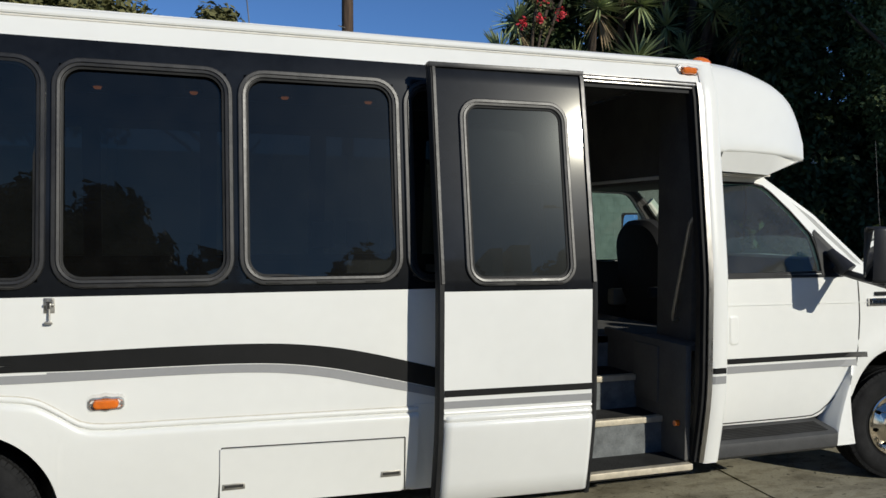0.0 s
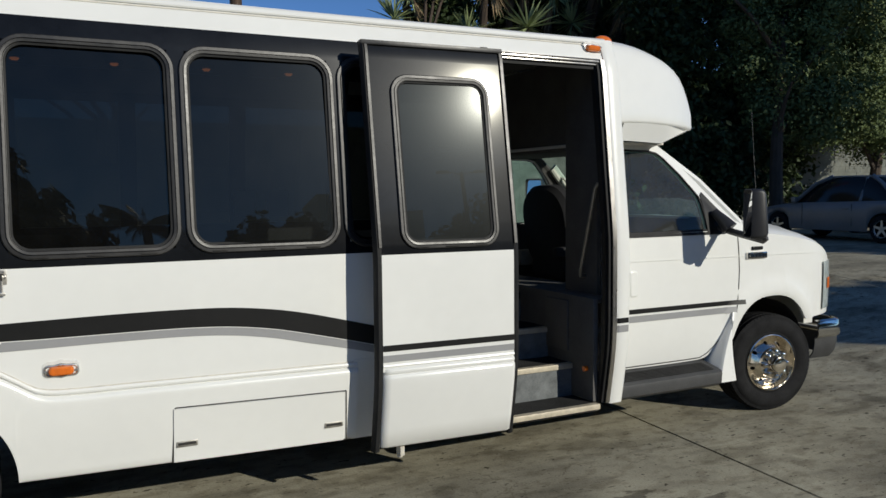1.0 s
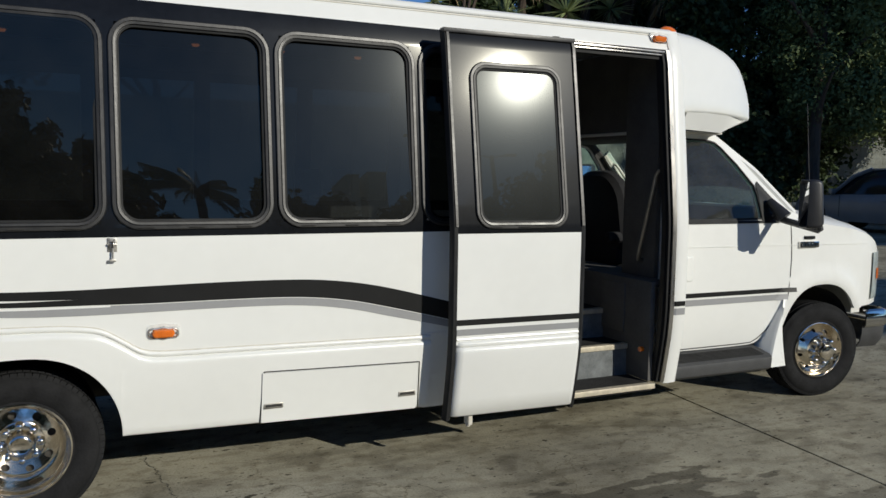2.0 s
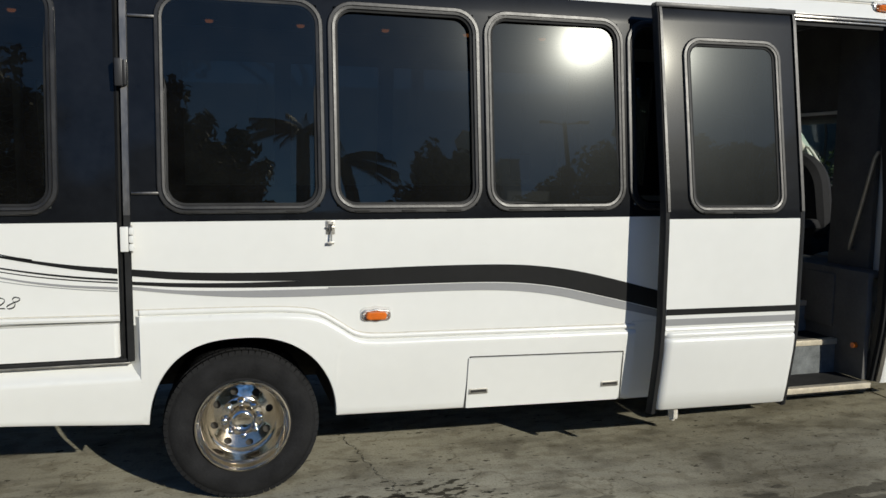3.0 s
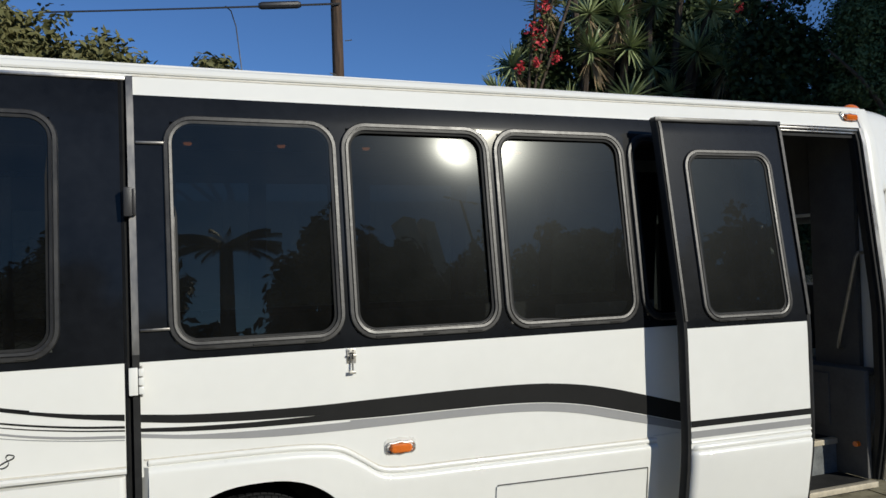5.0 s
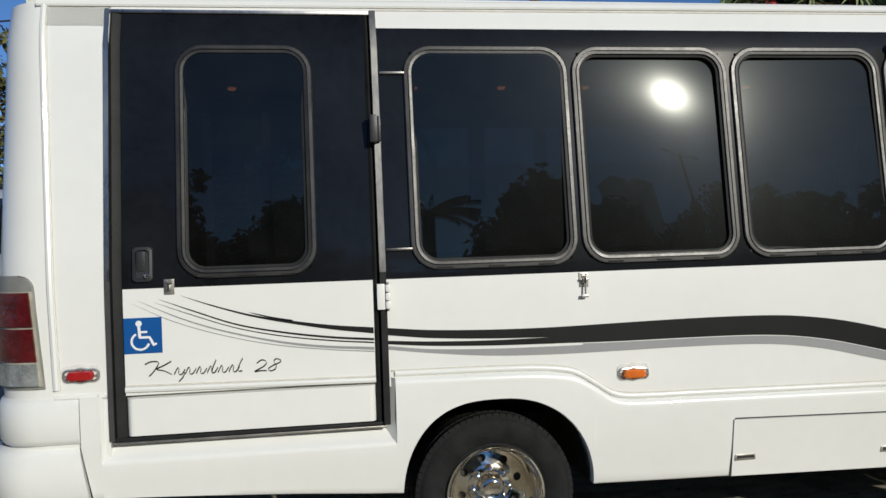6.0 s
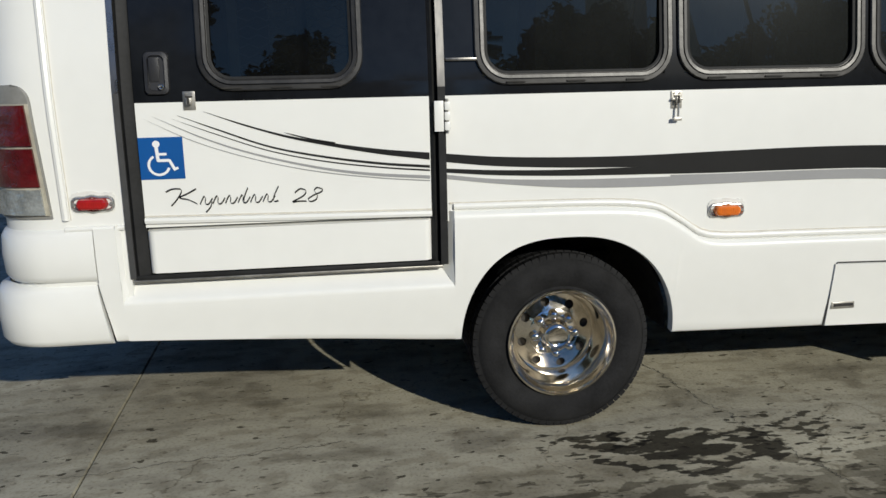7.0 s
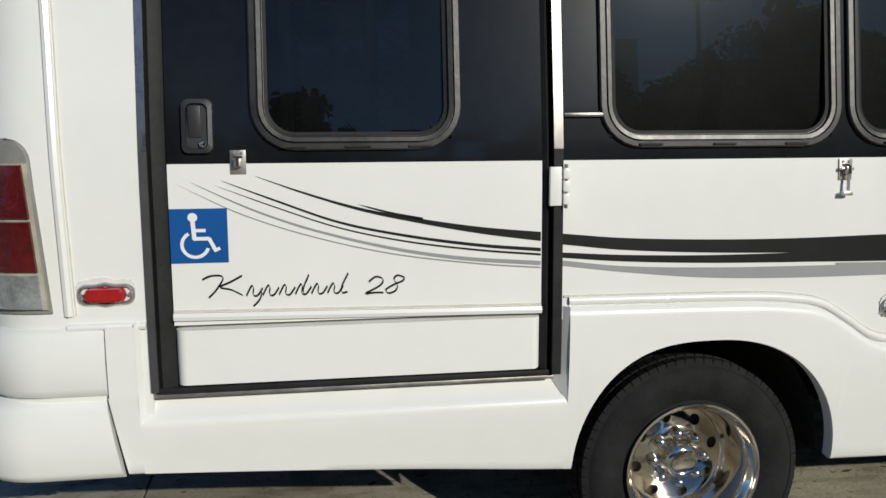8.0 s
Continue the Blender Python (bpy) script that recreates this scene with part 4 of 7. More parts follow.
# ---- rear end ----
def rear_outline(z, r=0.20, xr=-2.08, inset=0.0):
    """Plan of the rounded rear corner at height z, from the side round to the back."""
    y0 = wall_y(z)
    pts = [(-1.62, y0)] + [(x, y0) for x in (-1.70, -1.80)]
    for a in range(0, 91, 10):
        pts.append((xr + r - r * math.sin(radians(a)), y0 + r - r * math.cos(radians(a))))
    pts += [(xr, 0.7), (xr, 1.22), (xr, 1.75)]
    for a in range(90, -1, -10):
        pts.append((xr + r - r * math.sin(radians(a)), WIDE - y0 - r + r * math.cos(radians(a))))
    return pts + [(-1.8, WIDE - y0), (-1.62, WIDE - y0)]


def build_rear():
    bm = bag()
    hs = cuts([0.75, 0.85, 1.3, 1.4, 1.5, 2.4, 2.48], 0.62, 2.59, 0.12)
    top = [(z, 0.0) for z in hs]
    rows = [[(x + 0.02 * max(0, z - 1.5), y, z) for x, y in rear_outline(z)] for z in hs]
    rows += [[(x + 0.05 + (-1.9 - x) * 0.3 if x < -1.9 else x, y + (1.22 - y) * 0.08, 2.620) for x, y in rear_outline(2.62)], [(x * 0.9 - 0.15, y + (1.22 - y) * 0.35, 2.635) for x, y in rear_outline(2.62)]]
    grid(bm, rows)
    part("rear_cap", bm, WHITE, bus, "white moulded rear end", smooth=50, solid=0.02, offset=1)
    # vertical moulding with its seam
    bm = bag()
    grid(bm, [[(x + 0.03 * (1.9 - z), wall_y(z) - o, z) for x, o in ((-1.862, -0.01), (-1.858, 0.010), (-1.848, 0.014), (-1.838, 0.010), (-1.834, -0.01))] for z in hs if z > 0.92])
    part("corner_moulding", bm, WHITE, bus)
    bm = bag()
    grid(bm, [[(x + 0.03 * (1.9 - z), wall_y(z) - 0.004, z) for x in (-1.832, -1.829)] for z in hs if z > 0.92])
    part("corner_seam", bm, CAULK, bus, smooth=0)
    bm = bag()
    box(bm, -1.612, -0.488, -0.002, 0.03, 0.724, 0.734, 0.002)
    part("sill_strip", bm, STEEL, bus, "grey metal sill strip")
    along("rear_bead", [(-0.005, -0.010), (0.010, -0.008), (0.013, 0.0), (0.010, 0.008), (-0.005, 0.010)], spread(-1.826, -1.625, 0.1), WHITE, slope=lambda x: 0.93)
    # lower corner block above the bumper
    def wrap(name, z0, z1, out, xa, label, fin=0.03, xr=-2.08, low=None, lean=0.0):
        bm = bag()
        rows = []
        for z, k in ((z0, fin), (z0 + 0.008, fin * 0.35), (z0 + 0.03, 0.0), ((z0 + z1) / 2, -0.004), (z1 - 0.03, 0.0), (z1 - 0.008, fin * 0.35), (z1, fin)):
            o = out - k
            yb = 0.0 if low is None else low
            r = 0.20
            xe = xa + lean * (z1 - z)
            pts = [(xe, yb - o)]
            for a in range(0, 91, 10):
                pts.append((xr - o + r - r * math.sin(radians(a)), yb - o + r - r * math.cos(radians(a))))
            pts += [(xr - o, 1.22)]
            for a in range(90, -1, -10):
                pts.append((xr - o + r - r * math.sin(radians(a)), WIDE - yb + o - r + r * math.cos(radians(a))))
            pts.append((xe, WIDE - yb + o))
            rows.append([(x, y, z) for x, y in pts])
        vs = grid(bm, rows)
        bm.faces.new([v[0] for v in vs])
        return part(name, bm, WHITE, bus, label, smooth=50)
    wrap("corner_block", 0.735, 0.935, 0.018, -1.733, "white moulded corner block")
    wrap("rear_bumper", 0.497, 0.730, 0.045, -1.741, "white moulded rear bumper", 0.035, -2.095, 0.035, 0.15)
    bm = bag()
    grid(bm, [[(x + 0.15 * (0.73 - z), wall_y(z) + 0.012, z) for x in (-1.760, -1.722)] for z in (0.50, 0.56, 0.64, 0.73)])
    part("bumper_gap", bm, GASKET, bus)
    # tail lamp wrapped round the corner
    def lamp(name, z0, z1, m, out=0.016, side=0.0):
        bm = bag()
        rows = []
        for z, k in ((z0, 0.02), (z0 + 0.004, 0.003), (z1 - 0.004, 0.003), (z1, 0.02)):
            o = out - k
            r = 0.20
            e = 0.08 * (1.08 - z)
            pts = [(-1.868 - side + e, wall_y(z) + 0.01), (-1.872 - side + e, wall_y(z) - o)]
            for a in range(14, 72, 8):
                pts.append((-2.08 + r - (r + o) * math.sin(radians(a)), wall_y(z) + r - (r + o) * math.cos(radians(a))))
            rows.append([(x, y, z) for x, y in pts])
        grid(bm, rows)
        return m, bm
    # grey housing, its top corner rounded
    bm = bag()
    rows, zt, rad, r = [], 1.432, 0.055, 0.20
    for z, k in [(0.968, 0.02), (0.972, 0.004), (1.2, 0.0), (1.36, 0.0)] + [(zt - rad + rad * math.sin(radians(q)), 0.0) for q in range(0, 76, 15)] + [(zt, 0.004), (zt + 0.002, 0.02)]:
        o = 0.012 - k
        e = min(max(z - zt + rad, 0.0), rad)
        st = -1.868 + 0.08 * (1.08 - z) - (rad - math.sqrt(rad * rad - e * e))
        a0 = max(5.0, math.degrees(math.asin(max(0.0, -1.88 - st) / (r + o))) + 2)
        pts = [(st, wall_y(z) + 0.012), (st - 0.003, wall_y(z) - o * (1.0 if st > -1.885 else 0.6))]
        for i in range(9):
            q = radians(a0 + (74 - a0) * i / 8)
            pts.append((-1.88 - (r + o) * math.sin(q), wall_y(z) + r - (r + o) * math.cos(q)))
        rows.append([(x, y, z) for x, y in pts])
    grid(bm, rows)
    tl = part("tail_lamp", bm, LAMPGREY, bus, "grey housing of the tail lamp", smooth=40)
    m, bm = lamp("lens_gasket", 0.980, 1.371, CAULK, 0.0195, 0.0045)
    part("lens_gasket", bm, LENSSEAL, tl, "cream gasket round the lenses", smooth=40)
    for z0, z1, m in ((1.2225, 1.367, RED), (1.0815, 1.2200, RED), (0.983, 1.079, CLEARLENS)):
        m, bm = lamp("tail_lens", z0, z1, m, 0.026, 0.016)
        part("tail_lens", bm, m, tl, "clear reversing lens" if m is CLEARLENS else "dark red tail lens", smooth=40)


build_rear()


# ---- far side, seen only through the panes ----
def build_far_side():
    fw = ((-1.3, -0.6), (-0.346, 0.393), (0.411, 1.169), (1.186, 1.961), (1.98, 2.75), (2.77, 3.5))
    xs = cuts([v for w in fw for v in (w[0] + 0.05, w[1] - 0.05)], -1.62, 3.86, 0.6)
    hs = cuts([1.45, 2.34, BELT, EAVE, 1.4, 1.5, 1.52, 2.37, 2.4], 0.40, 2.62, 0.25)
    bm = bag()
    grid(bm, [[(x, WIDE - wall_y(z), z) for z in hs] for x in xs],
         mi=lambda i, j: 1 if BELT < (hs[j] + hs[j + 1]) / 2 < EAVE else 0,
         skip=lambda i, j: 1.45 < (hs[j] + hs[j + 1]) / 2 < 2.34 and any(a + 0.05 < (xs[i] + xs[i + 1]) / 2 < b - 0.05 for a, b in fw))
    part("far_side", bm, [WHITE, BLACK], bus, solid=0.03, offset=-1)
    for a, b in fw:
        bm = bag()
        bm.faces.new([bm.verts.new((x, WIDE - wall_y(z) - 0.005, z)) for x, z in ((a + 0.04, 1.44), (b - 0.04, 1.44), (b - 0.04, 2.35), (a + 0.04, 2.35))])
        part("far_pane", bm, GLASS, bus, smooth=0, outward=True)
    bm = bag()
    box(bm, -1.62, 3.79, 0.24, WIDE - 0.24, 2.56, 2.58)
    part("headliner", bm, LINER, bus)
    bm = bag()
    box(bm, -2.0, 2.85, 0.12, WIDE - 0.12, 0.90, 0.95)
    box(bm, 2.85, 4.3, 0.95, WIDE - 0.25, 0.90, 0.95)
    part("cabin_floor", bm, LINER, bus)
    for nm, x0, x1, z0, z1, o in (("lower_liner", -0.46, 2.85, 0.95, 1.40, 0.045), ("upper_liner", -1.6, 2.85, 2.40, 2.56, 0.045)):
        bm = bag()
        grid(bm, [[(x, wall_y(z) + o, z) for z in spread(z0, z1, 0.1)] for x in (x0, x1)])
        part(nm, bm, LINER, bus)
        bm = bag()
        grid(bm, [[(x, WIDE - wall_y(z) - o, z) for z in spread(z0, z1, 0.1)] for x in (x0, x1)])
        part(nm, bm, LINER, bus)
    # two white sheets added to stand for a pale reflection in the panes
    for a, b in ((1.92, 2.08), (2.18, 2.34)):
        bm = bag()
        box(bm, a, b, WIDE - 0.17, WIDE - 0.165, 1.50, 1.70)
        part("notice", bm, PALE_SHEET, bus, "white sheet added on a far pane for a pale reflection")
    # round ceiling lamps with warm lenses
    for x in (-1.27, -0.69, -0.11, 0.48, 1.06, 1.65, 2.23):
        for y in (0.64, 1.80):
            bm = bag()
            tube(bm, [(x, y, 2.56), (x, y, 2.535)], 0.055, 16)
            cl = part("ceiling_lamp", bm, BEZEL, bus, "small round ceiling lamp")
            bm = bag()
            tube(bm, [(x, y, 2.535), (x, y, 2.522)], 0.028, 16, taper=lambda u: 1 - 0.3 * u)
            part("lamp_lens", bm, LAMPGLOW, cl, "warm glowing lens")
    # folded lift platform behind the lift door
    bm = bag()
    for x in (-1.25, -0.98, -0.72):
        box(bm, x - 0.02, x + 0.02, 0.40, 0.44, 0.95, 2.15, 0.004)
    lf = part("lift_platform", bm, STEPGREY, bus, "folded lift platform with mesh panels")
    bm = bag()
    for k in range(26):
        z = 1.0 + k * 0.035
        for x0, x1 in ((-1.23, -1.0), (-0.96, -0.74)):
            n = 6
            tube(bm, [(x0 + (x1 - x0) * i / n, 0.42, z + (0.017 if (i + k) % 2 else 0)) for i in range(n + 1)], 0.0025, 4)
    part("mesh", bm, STEPGREY, lf)
    bm = bag()
    box(bm, -1.22, -0.82, 0.55, 0.62, 2.02, 2.17, 0.02)
    part("pad", bm, CABGREY, lf, "pale padded crossbar")


build_far_side()


# ---- entrance ----
def build_entrance():
    steps = ((0.335, 0.055, 0.33), (0.545, 0.33, 0.60), (0.745, 0.60, 0.95))
    bm = bag()
    for i, (z, ya, yb) in enumerate(steps):
        box(bm, 2.90, 3.675, ya, yb + 0.02, z - 0.03, z)
    well = part("step_well", bm, RUBBER, bus, "dark rubber treads with metal nosings")
    for i, (z, ya, yb) in enumerate(steps):
        bm = bag()
        box(bm, 2.90, 3.675, ya - 0.012, ya + 0.035, z - 0.028, z + 0.006, 0.003)
        part("nosing", bm, NOSING, well, "pale worn metal nosing")
        bm = bag()
        box(bm, 2.90, 3.675, yb, yb + 0.015, z, z + (0.18 if i < 2 else 0.2))
        part("riser", bm, STEPGREY, well)
        bm = bag()
        for k in range(14):
            box(bm, 2.92, 3.66, ya + 0.045 + k * 0.0155, ya + 0.053 + k * 0.0155, z, z + 0.004)
        part("tread_ribs", bm, RUBBER, well)
    # side panels of the step well, with the grab rail and courtesy lamp
    bm = bag()
    box(bm, 3.66, 3.70, 0.10, 1.0, 0.34, 1.0, 0.01)
    box(bm, 3.645, 3.665, 0.36, 0.62, 0.62, 0.96, 0.012)
    part("step_partition", bm, LINER, bus, "dark moulded panel beside the steps")
    bm = bag()
    box(bm, 3.80, 3.84, 0.25, 0.60, 0.98, 2.54, 0.01)
    box(bm, 3.70, 3.82, 0.12, 0.62, 0.96, 1.0, 0.01)
    part("cab_partition", bm, LINER, bus, "dark panel behind the front pillar")
    bm = bag()
    tube(bm, [(3.80, 0.20, 1.72), (3.765, 0.20, 1.72), (3.755, 0.212, 1.69), (3.755, 0.36, 1.15), (3.765, 0.375, 1.115), (3.80, 0.375, 1.115)], 0.012, 10)
    part("grab_rail", bm, STEEL, bus, "dull metal grab rail")
    bm = bag()
    tube(bm, [(3.66, 0.165, 0.545), (3.635, 0.165, 0.545)], 0.017, 14)
    part("courtesy_lamp", bm, AMBER, bus, "small round amber courtesy lamp")
    bm = bag()
    box(bm, 2.86, 2.90, 0.10, 1.0, 0.34, 2.5)
    part("rear_partition", bm, LINER, bus)


build_entrance()


# ---- the entrance door, swung out and slid back over the side ----
def build_door():
    o = -0.21
    x0, x1, z0, z1 = 2.108, 2.872, 0.345, 2.445
    wx0, wx1, wz0, wz1 = 2.214, 2.786, 1.386, 2.293
    base = lambda z: wall_y(z) + o
    hs = cuts([BELT, wz0 + 0.03, wz1 - 0.03, 1.4, 1.5, 1.52, 2.37, 2.4, 1.3], 0.80, z1, 0.15)
    bm = sheet(cuts([wx0 + 0.03, wx1 - 0.03], x0, x1, 0.3), cuts([wz0 + 0.03, wz1 - 0.03, 1.4, 1.5, 1.52, 2.37, 2.4], BELT, z1, 0.2),
               lambda x, z: wx0 + 0.03 < x < wx1 - 0.03 and wz0 + 0.03 < z < wz1 - 0.03, o)
    door = part("entrance_door", bm, BLACK, bus, "open entrance door, black above and white below", solid=0.035, offset=-1)
    part("door_panel", sheet(spread(x0, x1, 0.25), cuts([0.85, 1.3], 0.76, BELT, 0.1), lambda x, z: False, o), WHITE, door, solid=0.035, offset=-1)
    # lower skirt of the door with rounded ends
    bm = bag()
    rows = []
    for x, k in ((x0 - 0.006, 0.048), (x0 + 0.004, 0.020), (x0 + 0.020, 0.005), (x0 + 0.040, 0.0), (2.5, 0.0), (x1 - 0.024, 0.0), (x1 - 0.012, 0.0), (x1 + 0.002, 0.010), (x1 + 0.006, 0.035)):
        row = []
        for z, e in ((z0, 0.02), (z0 + 0.01, 0.004), (0.45, 0.0), (0.55, 0), (0.65, 0), (0.70, 0.0), (0.72, 0.0), (0.738, 0.004), (0.745, 0.013), (0.752, 0.009), (0.762, 0.007), (0.772, 0.011), (0.778, 0.02)):
            row.append((x, base(z) - 0.022 + e + k, z))
        rows.append(row)
    grid(bm, rows)
    bmesh.ops.reverse_faces(bm, faces=bm.faces[:])
    part("door_skirt", bm, WHITE, door, "white moulded door skirt", smooth=50, solid=0.03, offset=-1)
    fr = window(wx0, wx1, wz0, wz1, o, "door_window", r=0.10, wide=0.040, tilt=0.002, yaw=0.0128, glass=DOORGLASS)
    stripe("stripe", lambda x: 0.898, lambda x: 0.866, x0, x1, DECAL_BLACK, to=door, base=base)
    stripe("stripe", lambda x: 0.846, lambda x: 0.811, x0, x1, DECAL_GREY, to=door, base=base)
    bm = bag()
    grid(bm, [[(x, base(0.79) - q, 0.79 + d) for q, d in ((0, -0.008), (0.004, -0.006), (0.006, 0), (0.004, 0.006), (0, 0.008))] for x in (x0, x1)])
    part("bead", bm, WHITE, door)
    # thick rubber edge on the trailing side, aluminium channel on the leading side
    hs = cuts([0.45, 0.55, 0.65, 0.75, 0.85, 1.3, 1.4, 1.5, 1.52, 2.37, 2.4], z0 - 0.02, z1 + 0.012, 0.1)
    def edge(nm, sec, m, zz=hs, label=""):
        bm = bag()
        vs = grid(bm, [[(x, base(z) + q, z) for x, q in sec] for z in zz], close=True)
        bm.faces.new(vs[0]), bm.faces.new(vs[-1])
        part(nm, bm, m, door, label)
    edge("edge_seal", ((2.074, 0.035), (2.077, 0.004), (2.084, -0.006), (2.094, -0.004), (2.108, 0.0), (2.108, 0.035)), RUBBER, label="thick black rubber edge")
    edge("edge_strip", ((2.092, 0.01), (2.092, -0.012), (2.106, -0.012), (2.106, 0.01)), FRAME, [z for z in hs if z > 1.36])
    edge("edge_seal", ((2.872, 0.05), (2.872, -0.002), (2.884, -0.006), (2.902, 0.004), (2.905, 0.05)), RUBBER)
    edge("edge_strip", ((2.872, 0.0), (2.872, -0.012), (2.889, -0.012), (2.889, 0.0)), FRAME, [z for z in hs if z > 1.36])
    bm = bag()
    box(bm, 2.075, 2.893, base(z1) - 0.014, base(z1) + 0.03, z1 - 0.006, z1 + 0.018, 0.003)
    part("top_rail", bm, FRAME, door)
    # sliding arm at the bottom and its bracket
    bm = bag()
    box(bm, 2.238, 2.264, base(0.32) + 0.03, base(0.32) + 0.09, 0.275, 0.335, 0.006)
    tube(bm, [(2.25, base(0.3) + 0.06, 0.28), (2.25, base(0.3) + 0.06, 0.262)], 0.014, 12)
    box(bm, 2.235, 2.265, base(0.32) + 0.06, 0.4, 0.345, 0.36)
    part("guide_bracket", bm, CAULK, door, "pale guide roller bracket")
    for z in (0.95, 1.9):
        bm = bag()
        tube(bm, [(2.45, base(z) + 0.05, z), (2.62, wall_y(z) - 0.06, z), (2.95, wall_y(z) + 0.08, z)], 0.016, 8)
        part("swing_arm", bm, PLASTIC, door)


build_door()


def set_ajar(slope=0.043, about=2.49):
    """The slid-back door stands a little askew: its leading edge is further out."""
    for ob in bus.children_recursive:
        if ob.type == "MESH" and ob.name.split(".")[0] in ("entrance_door",):
            kids = [ob, *ob.children_recursive]
    kids += [k for o in bus.children if o.name.startswith("door_window") and min(v.co.x for v in o.data.vertices) > 2 for k in (o, *o.children_recursive)]
    for k in kids:
        for v in k.data.vertices:
            if v.co.y < 0.02:
                v.co.y -= slope * (v.co.x - about) - 0.040 * max(0.0, v.co.z - 1.4)


set_ajar()


# ---- front cap over the cab ----
def build_cap():
    bm = bag()
    # side outline of the cap: top and bottom heights, and half width, along x
    top = through_pts((3.85, 2.645), (4.05, 2.645), (4.2, 2.632), (4.35, 2.604), (4.5, 2.565), (4.62, 2.49), (4.70, 2.40), (4.755, 2.26))
    low = through_pts((3.85, 2.095), (4.0, 2.105), (4.4, 2.11), (4.755, 2.10))
    side = through_pts((3.85, 0.0), (4.0, 0.05), (4.2, 0.12), (4.4, 0.20), (4.6, 0.30), (4.755, 0.40))
    rows = []
    for x in (3.858, 3.95, 4.05, 4.15, 4.25, 4.35, 4.45, 4.53, 4.60, 4.66, 4.71, 4.745, 4.755):
        zt, zb, s = top(x), low(x), side(x)
        half = []
        r = min(0.10, (zt - zb) * 0.3)
        y_at = lambda z: s + wall_y(max(0.9, min(2.66, z))) * (1 - s) - 0.002
        half += [(s + 0.30, zb - 0.0), (y_at(zb) + 0.032, zb), (y_at(zb) + 0.008, zb + 0.005), (y_at(zb), zb + 0.022)]
        for k in range(1, 6):
            z = zb + 0.022 + (zt - r - zb - 0.022) * k / 5
            half.append((y_at(z), z))
        for a in (30, 60, 90):
            half.append((y_at(zt - r) + r * 1.4 * (1 - math.cos(radians(a))), zt - r + r * math.sin(radians(a))))
        half.append((0.8, zt + 0.012))
        half.append((1.22, zt + 0.016))
        x += max(0.0, x - 4.2) * 0.07
        rows.append([(x, y, z) for y, z in half] + [(x, WIDE - y, z) for y, z in reversed(half[:-1])])
    vs = grid(bm, rows)
    bm.faces.new(vs[-1])
    part("front_cap", bm, WHITE, bus, "white moulded cap over the cab", smooth=60)
    # underside, sloping back to the cab roof
    bm = bag()
    rows = []
    for x, z, s in ((4.77, 2.104, 0.44), (4.71, 2.085, 0.42), (4.46, 2.0, 0.40), (3.87, 1.99, 0.20)):
        rows.append([(x, s + 0.0, z), (x, 0.8, z), (x, WIDE - 0.8, z), (x, WIDE - s, z)])
    grid(bm, rows)
    rows = [[(x, side(x) + 0.015 + wall_y(2.0) * 0.7, low(x) + 0.004) for x in (3.87, 4.1, 4.4, 4.65, 4.735)], [(x, side(min(x, 4.6)) + 0.12, 1.995 + max(0, x - 4.46) * 0.39) for x in (3.87, 4.1, 4.4, 4.65, 4.735)]]
    grid(bm, rows)
    part("cap_underside", bm, WHITE, bus, smooth=40)
    bm = bag()
    vs = box(bm, 3.87, 4.43, 0.33, WIDE - 0.33, 1.985, 2.0, 0.005)
    part("cap_gasket", bm, CAULK, bus)
    # roof clearance lamps
    for y in (0.33, 0.95, 1.22, 1.49, 2.11):
        bm = bag()
        r = bmesh.ops.create_uvsphere(bm, u_segments=16, v_segments=8, radius=1)
        for v in r["verts"]:
            v.co = Vector((3.90 + v.co.x * 0.075, y + v.co.y * 0.04, 2.640 + max(-0.1, v.co.z) * 0.045))
        part("roof_lamp", bm, AMBER, bus, "amber roof clearance lamp")


build_cap()

# ---- cab ----
CAB = 0.225         # y of the cab's near side


def cab_y(x, z):
    """Near side of the cab: slight swell at the belt, leaning in above it, and rounding off at the nose."""
    y = CAB + 0.018 * ((z - 0.95) / 0.4) ** 2 * (1 if z < 1.3 else 0.8)
    if z > 1.36:
        y += (z - 1.36) * 0.20
    if x > 5.65:
        y += 0.13 * ((x - 5.65) / 0.52) ** 2.6
    if x < 4.9 and z < 0.62:
        y += (0.62 - z) * 0.10
    if 4.95 < x < 5.85 and z < 1.0:
        d = math.hypot((x - 5.40) / 0.50, (z - 0.40) / 0.54)
        y -= 0.03 * max(0, 1 - abs(d - 1.0) / 0.22)
    return y


def cab_top(x):
    return curve_at(((3.88, 1.365), (5.06, 1.365), (5.2, 1.362), (5.54, 1.33), (5.85, 1.275), (6.02, 1.215), (6.12, 1.15), (6.17, 1.11)), x)


def cab_low(x):
    base = curve_at(((3.88, 0.475), (4.72, 0.475), (4.80, 0.50), (4.95, 0.60), (5.0, 0.60), (5.78, 0.69), (6.17, 0.70)), x)
    return max(base, arch(x, 5.40, 0.43, 0.415, 0.465))


def both(rows):
    return rows, [[(x, WIDE - y, z) for x, y, z in r] for r in rows]


